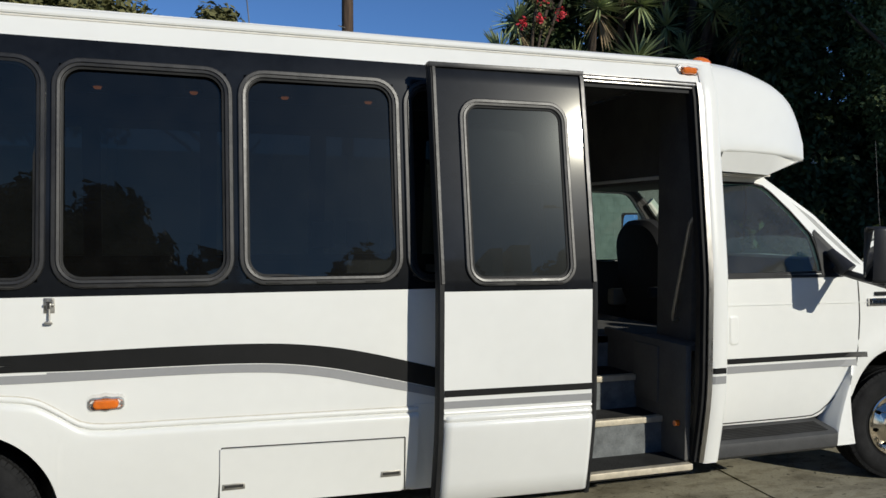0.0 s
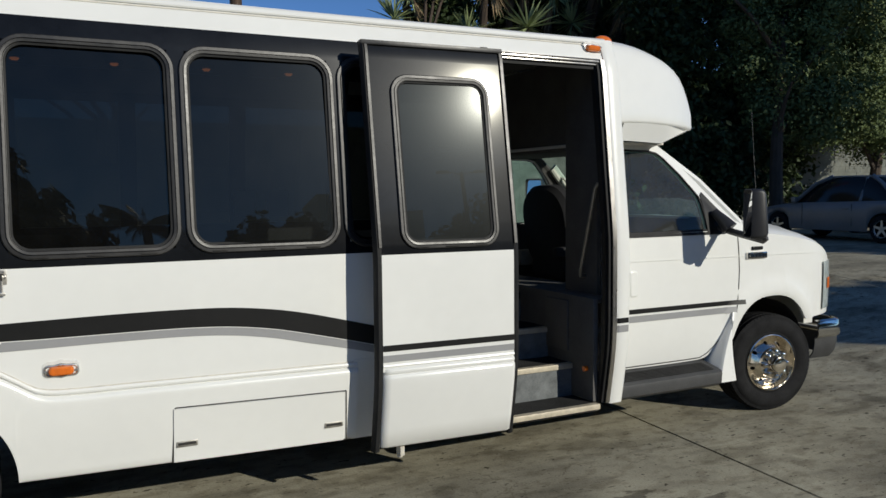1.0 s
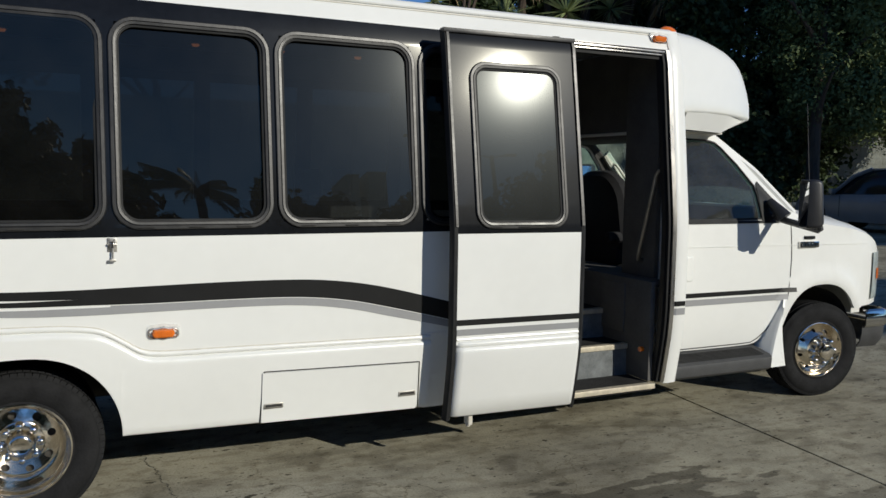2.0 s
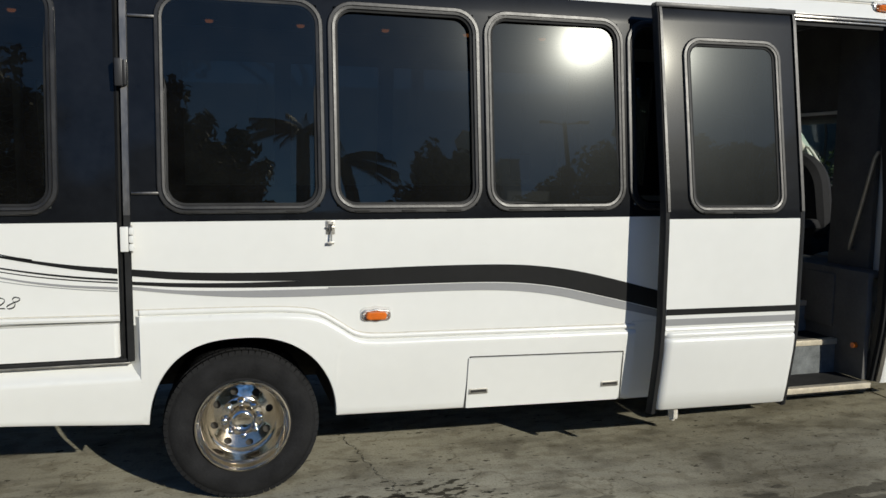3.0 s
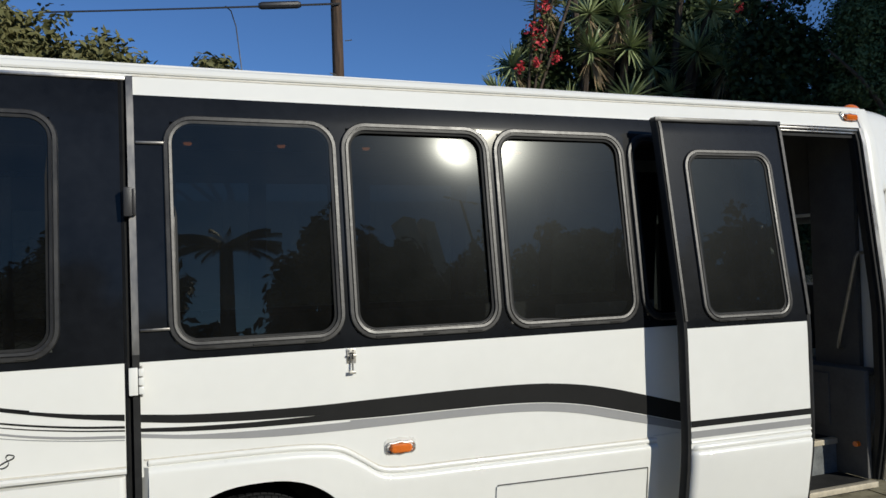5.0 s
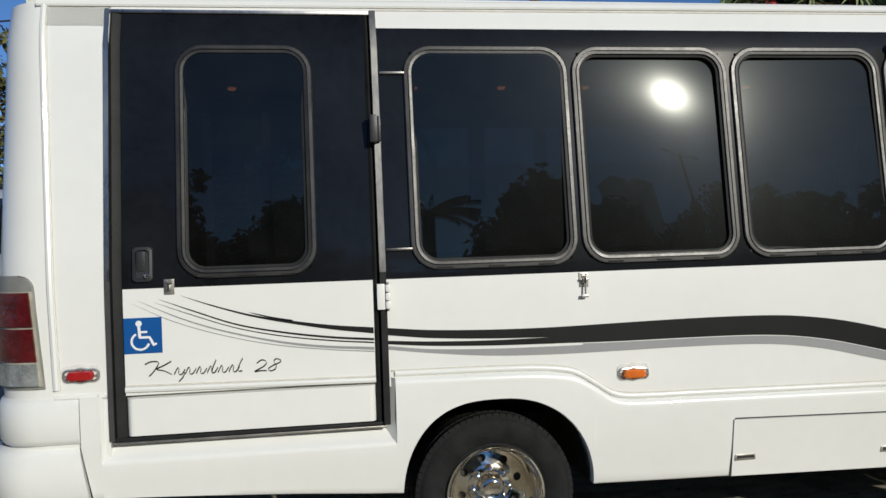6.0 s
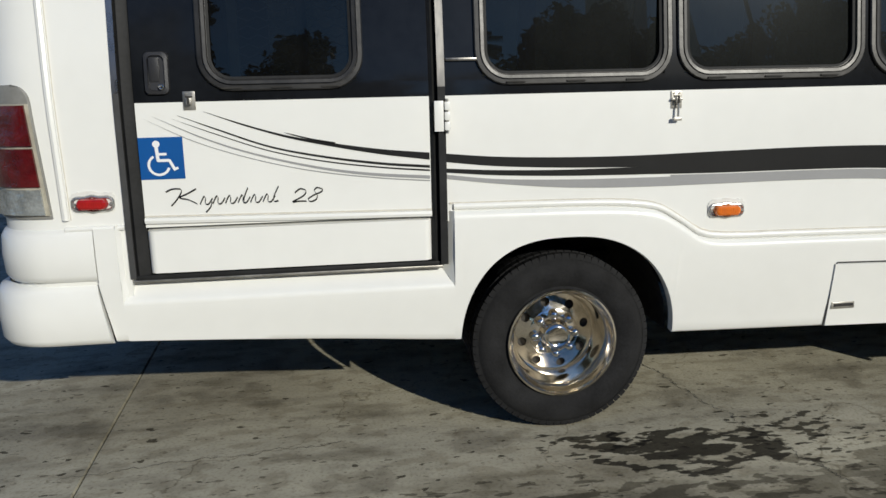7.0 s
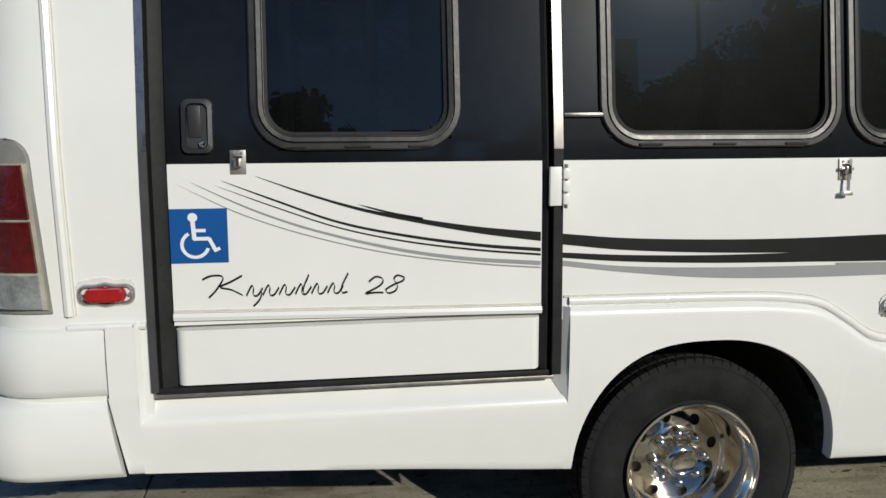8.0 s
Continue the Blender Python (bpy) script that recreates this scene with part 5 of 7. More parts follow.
def build_cab():
    # lower side: door and fender in one skin, with the seams cut in as dark lines
    xs = sorted({round(v, 4) for v in spread(3.88, 6.17, 0.06) + [5.40 + 0.415 * math.sin(radians(a)) for a in range(-90, 91, 6)]})
    xs = [v for i, v in enumerate(xs) if i == 0 or v - xs[i - 1] > 0.004]
    rows = []
    for x in xs:
        a, b = cab_low(x), cab_top(x)
        rows.append([(x, cab_y(x, a + (b - a) * u), a + (b - a) * u) for u in (0, 0.03, 0.1, 0.25, 0.4, 0.55, 0.7, 0.85, 0.95, 1)])
    for side_rows, nm in zip(both(rows), ("cab_side", "cab_far_side")):
        bm = bag()
        grid(bm, side_rows)
        if nm == "cab_side":
            bmesh.ops.reverse_faces(bm, faces=bm.faces[:])
        part(nm, bm, WHITE, bus, smooth=40, solid=0.03, offset=-1)
    # hood and cowl from side to side
    bm = bag()
    rows = []
    for x in [v for v in xs if v >= 5.06] + [6.19]:
        s, z = cab_y(min(x, 6.17), cab_top(x)), cab_top(x)
        rise = 0.05 + 0.05 * min(1, (6.19 - x) / 0.4)
        rows.append([(x, s, z), (x, s + 0.03, z + 0.022 * min(1, (6.22 - x) * 4)), (x, s + 0.10, z + rise * 0.5), (x, s + 0.2, z + rise * 0.72), (x, s + 0.28, z + rise * 0.95), (x, 1.22, z + rise * 1.1),
                     (x, WIDE - s - 0.28, z + rise * 0.95), (x, WIDE - s - 0.2, z + rise * 0.72), (x, WIDE - s - 0.10, z + rise * 0.5), (x, WIDE - s - 0.03, z + 0.022 * min(1, (6.22 - x) * 4)), (x, WIDE - s, z)])
    grid(bm, rows)
    part("hood", bm, WHITE, bus, "white hood", smooth=40)
    # nose: grille between the lamps
    bm = bag()
    box(bm, 6.10, 6.18, 0.72, WIDE - 0.72, 0.72, 1.10, 0.02)
    part("grille", bm, PLASTIC, bus)
    bm = bag()
    box(bm, 6.02, 6.12, 0.45, WIDE - 0.45, 0.60, 1.12)
    part("nose_panel", bm, WHITE, bus)
    # upper door frame with its window opening, near and far
    def green(out, hole, nm, flip, glass=True):
        bm = bag()
        P = lambda x, z, d=0.0: (x, (cab_y(x if x < 5.5 else 5.5, z) + d) if not flip else WIDE - cab_y(x, z) - d, z)
        es = []
        for loop in (out, hole):
            vs = [bm.verts.new(P(x, z)) for x, z in loop]
            es += [bm.edges.new((p, q)) for p, q in zip(vs, vs[1:] + vs[:1])]
        bmesh.ops.triangle_fill(bm, edges=es, use_beauty=True)
        if flip == (bm.faces[:][0].normal.y < 0):
            bmesh.ops.reverse_faces(bm, faces=bm.faces[:])
        fr = part(nm, bm, WHITE, bus, smooth=0, solid=0.04, offset=-1)
        bm = bag()
        es = []
        for loop in (out, hole):
            vs = [bm.verts.new(P(x, z, 0.048)) for x, z in loop]
            es += [bm.edges.new((p, q)) for p, q in zip(vs, vs[1:] + vs[:1])]
        bmesh.ops.triangle_fill(bm, edges=es, use_beauty=True)
        part("frame_lining", bm, CABGREY, fr, "dark inner lining", smooth=0, solid=0.006, offset=0)
        cx = sum(p[0] for p in hole) / len(hole)
        cz = sum(p[1] for p in hole) / len(hole)
        bm = bag()
        shrink = lambda p, f: (cx + (p[0] - cx) * f, cz + (p[1] - cz) * f)
        grid(bm, [[P(*shrink(p, 1.012), -0.003) for p in hole], [P(*shrink(p, 0.965), -0.003) for p in hole], [P(*shrink(p, 0.96), 0.012) for p in hole]], close=True)
        part("window_rubber", bm, RUBBER, fr)
        bm = bag()
        bm.faces.new([bm.verts.new(P(*shrink(p, 0.975), 0.014)) for p in hole])
        g = part("cab_pane", bm, CABGLASS, fr, "lightly tinted cab side glass", smooth=0, outward=True)
        g.visible_shadow = False
    out = [(3.88, 1.362), (5.10, 1.362), (5.14, 1.42), (5.04, 1.455), (4.86, 1.62), (4.67, 1.81), (4.55, 1.935), (4.47, 1.985), (4.38, 2.0), (3.88, 2.01)]
    hole = [(4.02, 1.385), (4.40, 1.385), (4.775, 1.39), (4.775, 1.44), (4.765, 1.56), (4.745, 1.63), (4.62, 1.78), (4.50, 1.90), (4.45, 1.935), (4.38, 1.950), (4.02, 1.957)]
    green(out, hole, "door_frame", False)
    green(out, hole, "door_frame", True)
    # black quarter where the mirror mounts
    bm = bag()
    q = [(4.765, 1.380), (5.01, 1.380), (5.0, 1.43), (4.94, 1.50), (4.835, 1.60), (4.775, 1.66), (4.755, 1.64), (4.765, 1.56)]
    bm.faces.new([bm.verts.new((x, cab_y(x, z) - 0.006, z)) for x, z in q])
    part("mirror_sail", bm, DECAL_BLACK, bus, smooth=0, solid=0.015, offset=-1)
    # windscreen, cab roof
    bm = bag()
    n = 8
    rows = []
    for x, z in ((5.10, 1.445), (4.80, 1.735), (4.50, 1.972)):
        s = cab_y(x, z) + 0.05
        rows.append([(x + 0.12 * (1 - (2 * i / n - 1) ** 2), s + (WIDE - 2 * s) * i / n, z) for i in range(n + 1)])
    grid(bm, rows)
    ws = part("windscreen", bm, SCREENGLASS, bus, "laminated windscreen", smooth=60, outward=True)
    ws.visible_shadow = False
    bm = bag()
    s = cab_y(4.4, 2.0)
    box(bm, 3.86, 4.50, s + 0.01, WIDE - s - 0.01, 1.975, 1.998, 0.006)
    part("cab_roof", bm, WHITE, bus)
    bm = bag()
    box(bm, 3.90, 4.46, s + 0.05, WIDE - s - 0.05, 1.955, 1.972, 0.006)
    part("cab_headliner", bm, LINER, bus)
    for f in (1, -1):
        bm = bag()
        yy = lambda v: v if f == 1 else WIDE - v
        tube(bm, [(5.12, yy(cab_y(5.1, 1.44) + 0.03), 1.43), (4.80, yy(cab_y(4.8, 1.74) + 0.03), 1.735), (4.48, yy(cab_y(4.5, 1.97) + 0.03), 1.965)], 0.028, 8)
        sp = part("screen_pillar", bm, WHITE if f == 1 else CABGREY, bus)
        if f == 1:
            continue
        at = lambda u, d, e: (4.98 - 0.34 * u + e, yy(cab_y(4.8, 1.57 + 0.31 * u) + d), 1.57 + 0.31 * u + e)
        bm = bag()
        rows = []
        for i in range(9):
            u = i / 8
            w = 0.034 - 0.008 * u
            rows.append([at(u, 0.055, -w), at(u, 0.085, -w), at(u, 0.095, -w * 0.6), at(u, 0.095, w * 0.6), at(u, 0.085, w), at(u, 0.055, w)])
        vs = grid(bm, rows, close=True)
        bm.faces.new(vs[0]), bm.faces.new(vs[-1])
        part("pillar_cover", bm, PILLARTRIM, sp, "pale moulded pillar cover")
        bm = bag()
        tube(bm, [at(0.12, 0.09, 0), at(0.16, 0.125, 0), at(0.3, 0.135, 0), at(0.56, 0.135, 0), at(0.68, 0.125, 0), at(0.72, 0.09, 0)], 0.013, 8)
        part("pillar_handle", bm, PILLARTRIM, sp, "pale grab handle")
    bm = bag()
    box(bm, 5.0, 5.16, 0.35, WIDE - 0.35, 1.37, 1.44, 0.01)
    part("cowl", bm, PLASTIC, bus)
    # door seams, crease and handle
    def line(nm, pts, w, m=GASKET, o=0.002):
        bm = bag()
        rows = []
        for i, (x, z) in enumerate(pts):
            a, b = pts[max(i - 1, 0)], pts[min(i + 1, len(pts) - 1)]
            d = Vector((b[0] - a[0], b[1] - a[1])).normalized()
            rows.append([(x - d.y * w * e, cab_y(x - d.y * w * e, z + d.x * w * e) - o, z + d.x * w * e) for e in (-1, 1)])
        grid(bm, rows)
        part(nm, bm, m, bus, smooth=0)
    line("door_seam", [(5.045, 1.362), (5.055, 1.25), (5.058, 1.1), (5.05, 0.95), (5.02, 0.82), (4.96, 0.70), (4.86, 0.58), (4.78, 0.515), (4.72, 0.49), (4.6, 0.487), (4.2, 0.487), (3.9, 0.487)], 0.004)
    line("door_crease", [(x, 1.205 - 0.006 * (x - 3.9)) for x in spread(3.9, 5.9, 0.1)], 0.003, WHITE, 0.006)
    line("belt_rubber", [(x, 1.372) for x in spread(4.0, 4.93, 0.15)], 0.010, RUBBER, 0.006)
    # stripes of the cab and the pillar
    for nm, z0, z1, m in (("stripe", 0.852, 0.884, DECAL_BLACK), ("stripe", 0.795, 0.838, DECAL_GREY)):
        bm = bag()
        xe = 5.10 if m is DECAL_BLACK else 5.02
        grid(bm, [[(x, cab_y(x, z0) - 0.003, z0), (x, cab_y(x, z1) - 0.003, z1)] for x in spread(3.88, xe, 0.06)])
        part(nm, bm, m, bus, smooth=0)
        bm = bag()
        grid(bm, [[(x, wall_y(z0) - o, z0), (x, wall_y(z1) - o, z1)] for x, o in ((3.758, 0.0125), (3.772, 0.019), (3.846, 0.016))])
        part(nm, bm, m, bus, smooth=0)
    # pull handle: white recessed
    bm = bag()
    lp = [rr(4.055 + i, 4.125 - i, 0.965 + i, 1.145 - i, 0.02) for i in (0, 0.006, 0.012)]
    grid(bm, [[(x, cab_y(x, z) - o, z) for x, z in q] for q, o in zip(lp, (0.0, 0.005, 0.006))], close=True)
    bm.faces.new([bm.verts.new((x, cab_y(x, z) - 0.006, z)) for x, z in lp[2]])
    part("door_handle", bm, WHITE, bus, "white door handle")
    # badge: chrome bar and a small dark one over it
    bm = bag()
    box(bm, 5.125, 5.325, CAB - 0.012, CAB + 0.02, 1.175, 1.222, 0.006)
    bd = part("badge", bm, CHROME, bus, "chrome badge bar")
    bm = bag()
    box(bm, 5.134, 5.316, CAB - 0.0135, CAB - 0.008, 1.182, 1.215, 0.001)
    part("badge_ground", bm, DECAL_BLACK, bd, smooth=0)
    for k in range(5):
        bm = bag()
        box(bm, 5.143 + k * 0.034, 5.168 + k * 0.034, CAB - 0.017, CAB - 0.012, 1.188, 1.209, 0.002)
        part("badge_bar", bm, CHROME, bd, smooth=0)
    bm = bag()
    box(bm, 5.185, 5.285, CAB - 0.006, CAB + 0.02, 1.238, 1.262, 0.003)
    part("badge_plate", bm, DECAL_BLACK, bd, "small dark badge", smooth=0)
    # headlamp
    bm = bag()
    rows = []
    for z in spread(0.745, 1.115, 0.06):
        rows.append([(x + 0.006, cab_y(x, z) - 0.012 + 0.002 * i, z) for i, x in enumerate((5.985, 6.05, 6.11, 6.165))] + [(6.205, cab_y(6.17, z) + 0.05, z), (6.225, cab_y(6.17, z) + 0.22, z)])
    grid(bm, rows)
    hl = part("headlamp", bm, HEADLENS, bus, "dull clear headlamp lens", smooth=40)
    bm = bag()
    rows = [[(x + 0.008, cab_y(x, z) - 0.016, z) for x in (6.055, 6.09, 6.125)] for z in spread(0.90, 0.985, 0.03)]
    grid(bm, rows)
    part("turn_lens", bm, AMBER, hl, "amber turn signal")
    # chrome bumper with black lower lip
    bm = bag()
    rows = []
    for z, o in ((0.52, 0.035), (0.53, 0.012), (0.55, 0.0), (0.62, 0.0), (0.655, 0.012), (0.665, 0.04)):
        pts = [(5.88, 0.20 + o), (6.08, 0.20 + o)]
        for a in range(10, 91, 16):
            pts.append((6.08 + (0.18 - o) * math.sin(radians(a)), 0.20 + o + 0.22 * (1 - math.cos(radians(a)))))
        pts += [(6.28 - o, 0.8), (6.30 - o, 1.22)]
        rows.append([(x, y, z) for x, y in pts] + [(x, WIDE - y, z) for x, y in reversed(pts[:-1])])
    grid(bm, rows)
    bp = part("front_bumper", bm, CHROME, bus, "chrome front bumper", smooth=40, solid=0.01, offset=-1)
    bm = bag()
    rows = []
    for z, o in ((0.36, 0.06), (0.41, 0.025), (0.48, 0.012), (0.535, 0.012)):
        pts = [(5.88, 0.22 + o), (6.08, 0.21 + o)]
        for a in range(10, 91, 16):
            pts.append((6.08 + (0.17 - o) * math.sin(radians(a)), 0.21 + o + 0.22 * (1 - math.cos(radians(a)))))
        pts += [(6.27 - o, 0.8), (6.29 - o, 1.22)]
        rows.append([(x, y, z) for x, y in pts] + [(x, WIDE - y, z) for x, y in reversed(pts[:-1])])
    grid(bm, rows)
    part("bumper_valance", bm, GREYPLASTIC, bp, smooth=40, solid=0.01, offset=-1)
    # running board
    bm = bag()
    rows = []
    for x, k in ((3.875, 0.0), (4.3, 0.0), (4.74, 0.0), (4.775, 0.03)):
        rows.append([(x, y + k, z) for y, z in ((0.34, 0.485), (0.21, 0.455), (0.10, 0.432), (0.075, 0.42), (0.07, 0.40), (0.075, 0.345), (0.10, 0.325), (0.34, 0.325))])
    vs = grid(bm, rows, close=True)
    bm.faces.new(vs[0]), bm.faces.new(vs[-1])
    rb = part("running_board", bm, GREYPLASTIC, bus, "dark grey plastic running board", smooth=30)
    bm = bag()
    for k in range(7):
        y = 0.11 + k * 0.018
        z = 0.4335 + (y - 0.10) * 0.21
        box(bm, 3.90, 4.70, y, y + 0.008, z, z + 0.006)
    part("tread_ribs", bm, RUBBER, rb)
    # white flare between the board and the front wheel
    bm = bag()
    rows = []
    for z in spread(0.335, 0.80, 0.06):
        u = (z - 0.335) / 0.465
        xa = 4.76 + 0.24 * u ** 1.3
        xb = 4.925 + 0.06 * u - 0.02 * math.sin(math.pi * u)
        yo = 0.10 + 0.10 * u
        rows.append([(xa, 0.30, z), (xa, yo + 0.02, z), (xa + 0.012, yo + 0.002, z), ((xa + xb) / 2, yo, z), (xb - 0.01, yo + 0.004, z), (xb, yo + 0.03, z), (xb, 0.36, z)])
    vs = grid(bm, rows, close=True)
    bm.faces.new(vs[0]), bm.faces.new(vs[-1])
    part("wheel_flare", bm, WHITE, bus, "white flare ahead of the running board", smooth=35)
    # cab interior
    bm = bag()
    box(bm, 4.80, 5.05, 0.30, WIDE - 0.30, 1.05, 1.475, 0.05)
    part("dashboard", bm, CABGREY, bus)
    bm = bag()
    box(bm, 3.9, 5.0, 0.30, WIDE - 0.30, 0.62, 0.68)
    part("cab_floor", bm, LINER, bus)
    for rows in both([[(x, cab_y(x, z) + 0.05, z) for z in (0.62, 0.9, 1.2, 1.37)] for x in spread(3.90, 5.0, 0.2)]):
        bm = bag()
        grid(bm, rows)
        part("door_trim", bm, CABGREY, bus, "grey inner door trim")
    for y in (1.73,):
        bm = bag()
        box(bm, 4.42, 4.90, y - 0.25, y + 0.25, 0.92, 1.10, 0.05)
        st = part("cab_seat", bm, SEAT, bus, "dark cloth cab seat")
        bm = bag()
        Ms = Matrix.Translation((4.53, y, 0.99)) @ Matrix.Rotation(radians(-9), 4, "Y")
        vs = grid(bm, [[tuple(Ms @ Vector((d, v, z))) for v, z in rr(-0.335 + i, 0.335 - i, 0.0 + i, 0.745 - i, 0.25 - i * 0.5)] for i, d in ((0.09, -0.085), (0.03, -0.075), (0.0, -0.03), (0.0, 0.03), (0.03, 0.075), (0.10, 0.07))], close=True)
        bm.faces.new(vs[0]), bm.faces.new(vs[-1])
        part("backrest", bm, SEAT, st)
        bm = bag()
        box(bm, 4.35, 4.78, y - 0.22, y + 0.2, 0.68, 0.92, 0.02)
        part("seat_base", bm, BEIGE, st)
        bm = bag()
        box(bm, 4.30, 4.62, y - 0.31, y - 0.25, 1.14, 1.22, 0.025)
        part("armrest", bm, SEAT, st)
    bm = bag()
    box(bm, 4.36, 4.80, 2.05, 2.15, 1.02, 1.16, 0.03)
    part("door_armrest", bm, BEIGE, bus, "pale grey armrest of the far cab door")
    bm = bag()
    box(bm, 4.30, 4.95, 0.92, 1.36, 0.66, 0.98, 0.08)
    part("engine_cover", bm, BEIGE, bus, "beige moulded engine cover")
    bm = bag()
    ctr = Vector((4.74, 1.76, 1.36))
    rot = Matrix.Rotation(radians(-62), 3, "Y")
    pts = [ctr + rot @ Vector((0.19 * math.cos(k * math.pi / 12), 0.19 * math.sin(k * math.pi / 12), 0)) for k in range(25)]
    tube(bm, pts, 0.014, 8)
    tube(bm, [ctr, ctr + Vector((0.2, 0, -0.12))], 0.03, 8)
    for k in (0, 8, 16):
        tube(bm, [ctr, pts[k]], 0.014, 6)
    part("steering_wheel", bm, PLASTIC, bus, "dark steering wheel")
    # mirrors on long arms, one a side
    for f in (1, -1):
        fy = lambda v: v if f == 1 else WIDE - v
        up = 0.0 if f == 1 else 0.115
        flip = lambda q: [(x, fy(y), z) for x, y, z in q]
        bm = bag()
        tube(bm, flip([(4.87, cab_y(4.86, 1.40) - 0.01, 1.415), (4.87, 0.18, 1.395), (4.868, 0.10, 1.380), (4.862, -0.155, 1.338), (4.858, -0.17, 1.345), (4.85, -0.165, 1.37 + up)]), 0.024, 10)
        tube(bm, flip([(4.84, cab_y(4.86, 1.40) + 0.01, 1.52), (4.86, 0.19, 1.455), (4.88, 0.15, 1.405)]), 0.055, 12, taper=lambda u: 0.55 + 0.45 * u)
        arm = part("mirror_arm", bm, PLASTIC, bus, "black mirror arm")
        sec = rr(-0.085, 0.085, -0.165, 0.165, 0.026, 5)
        M = Matrix.Translation((4.81 if f == 1 else 4.86, fy(-0.127), 1.515 + up)) @ Matrix.Rotation(radians(-29 * f), 4, "Z")
        slant = lambda d, b: d * (0.84 - 0.9 * b) if d > 0 else d
        ring = lambda d, k: [tuple(M @ Vector((slant(d, b), a * k, b * k))) for a, b in sec]
        bm = bag()
        vs = grid(bm, [ring(d, k) for d, k in ((-0.022, 0.90), (-0.044, 0.93), (-0.05, 0.97), (-0.045, 1.0), (0.02, 1.0), (0.05, 0.95), (0.066, 0.84), (0.072, 0.6))], close=True)
        bm.faces.new(vs[-1])
        bm.faces.new(vs[0])
        part("mirror_housing", bm, PLASTIC, arm, "tall black mirror housing", smooth=45)
        G = M @ Matrix.Translation((-0.036, 0, 0)) @ Matrix.Rotation(radians(5), 4, "Y")
        bm = bag()
        bm.faces.new([bm.verts.new(G @ Vector((0, a * 0.9, b * 0.9))) for a, b in sec])
        part("mirror_glass", bm, MIRROR, arm, "mirror glass", smooth=0)
    bm = bag()
    tube(bm, [(5.36, 0.335, 1.39), (5.43, 0.44, 1.8), (5.53, 0.57, 2.27)], 0.0019, 6)
    part("aerial", bm, GREYPLASTIC, bus, "thin whip aerial")


build_cab()


# ---- wheels ----
def tyre(bm, c, r=0.372, w=0.215, n=72):
    """Lathed tyre, outer face at c.y, with ribbed shoulder and tread blocks."""
    prof = [(0.214, 0.012), (0.222, 0.004), (0.232, 0.006), (0.25, -0.006), (0.29, -0.012), (0.318, -0.007), (0.336, 0.003), (0.347, 0.013), (0.351, 0.026), (0.352, w - 0.016), (0.345, w - 0.006), (0.30, w + 0.01), (0.23, w), (0.214, w - 0.01)]
    lathe(bm, prof, c, n)


def tread(bm, c, r=0.368, n=72):
    for k in range(n):
        a = 2 * math.pi * (k + 0.5) / n
        for row, (y0, y1) in enumerate(((0.006, 0.048), (0.056, 0.098), (0.106, 0.148), (0.156, 0.206))):
            da = 0.030 * (row % 2)
            m = Matrix.Translation(c) @ Matrix.Rotation(-(a + da), 4, "Y")
            v = []
            for rr_, hw in ((0.346, 0.0150), (r, 0.0138)):
                lean = 0.006 if row in (0,) else 0
                for yy in (y0 + (0.008 if row == 0 and rr_ == r else 0), y1):
                    for s in (-hw, hw):
                        v.append(bm.verts.new(m @ Vector((rr_ - 0.004 * (row in (0, 3)), yy, s))))
            for f in ((0, 1, 5, 4), (2, 3, 7, 6), (4, 5, 7, 6), (0, 2, 6, 4), (1, 3, 7, 5)):
                bm.faces.new([v[i] for i in f])


def holed_disc(bm, c, r0, r1, y0, y1, n, hole_r, phase):
    """A conical disc with n round hand holes."""
    seg = 12
    for k in range(n):
        a0 = 2 * math.pi * k / n + phase
        wide = math.pi / n
        rm = (r0 + r1) / 2
        outer = []
        for i in range(seg * 2):
            t = i / (seg * 2) * 4
            s, u = int(t), t - int(t)
            ra, an = ((r1, -wide + 2 * wide * u), (r1 + (r0 - r1) * u, wide), (r0, wide - 2 * wide * u), (r0 + (r1 - r0) * u, -wide))[s]
            outer.append((ra, an))
        pos = lambda ra, an: Vector((c[0] + ra * math.cos(a0 + an), c[1] + y0 + (y1 - y0) * (ra - r0) / (r1 - r0), c[2] + ra * math.sin(a0 + an)))
        vo = [bm.verts.new(pos(ra, an)) for ra, an in outer]
        inner = []
        for ra, an in outer:
            d = Vector((ra * math.cos(an) - rm, ra * math.sin(an))).normalized() * hole_r
            rr_, aa = math.hypot(rm + d.x, d.y), math.atan2(d.y, rm + d.x)
            inner.append((rr_, aa))
        vi = [bm.verts.new(pos(*q)) for q in inner]
        vd = [bm.verts.new(pos(*q) + Vector((0, 0.02, 0))) for q in inner]
        m = len(outer)
        for i in range(m):
            j = (i + 1) % m
            bm.faces.new((vo[i], vo[j], vi[j], vi[i]))
            bm.faces.new((vi[i], vi[j], vd[j], vd[i]))


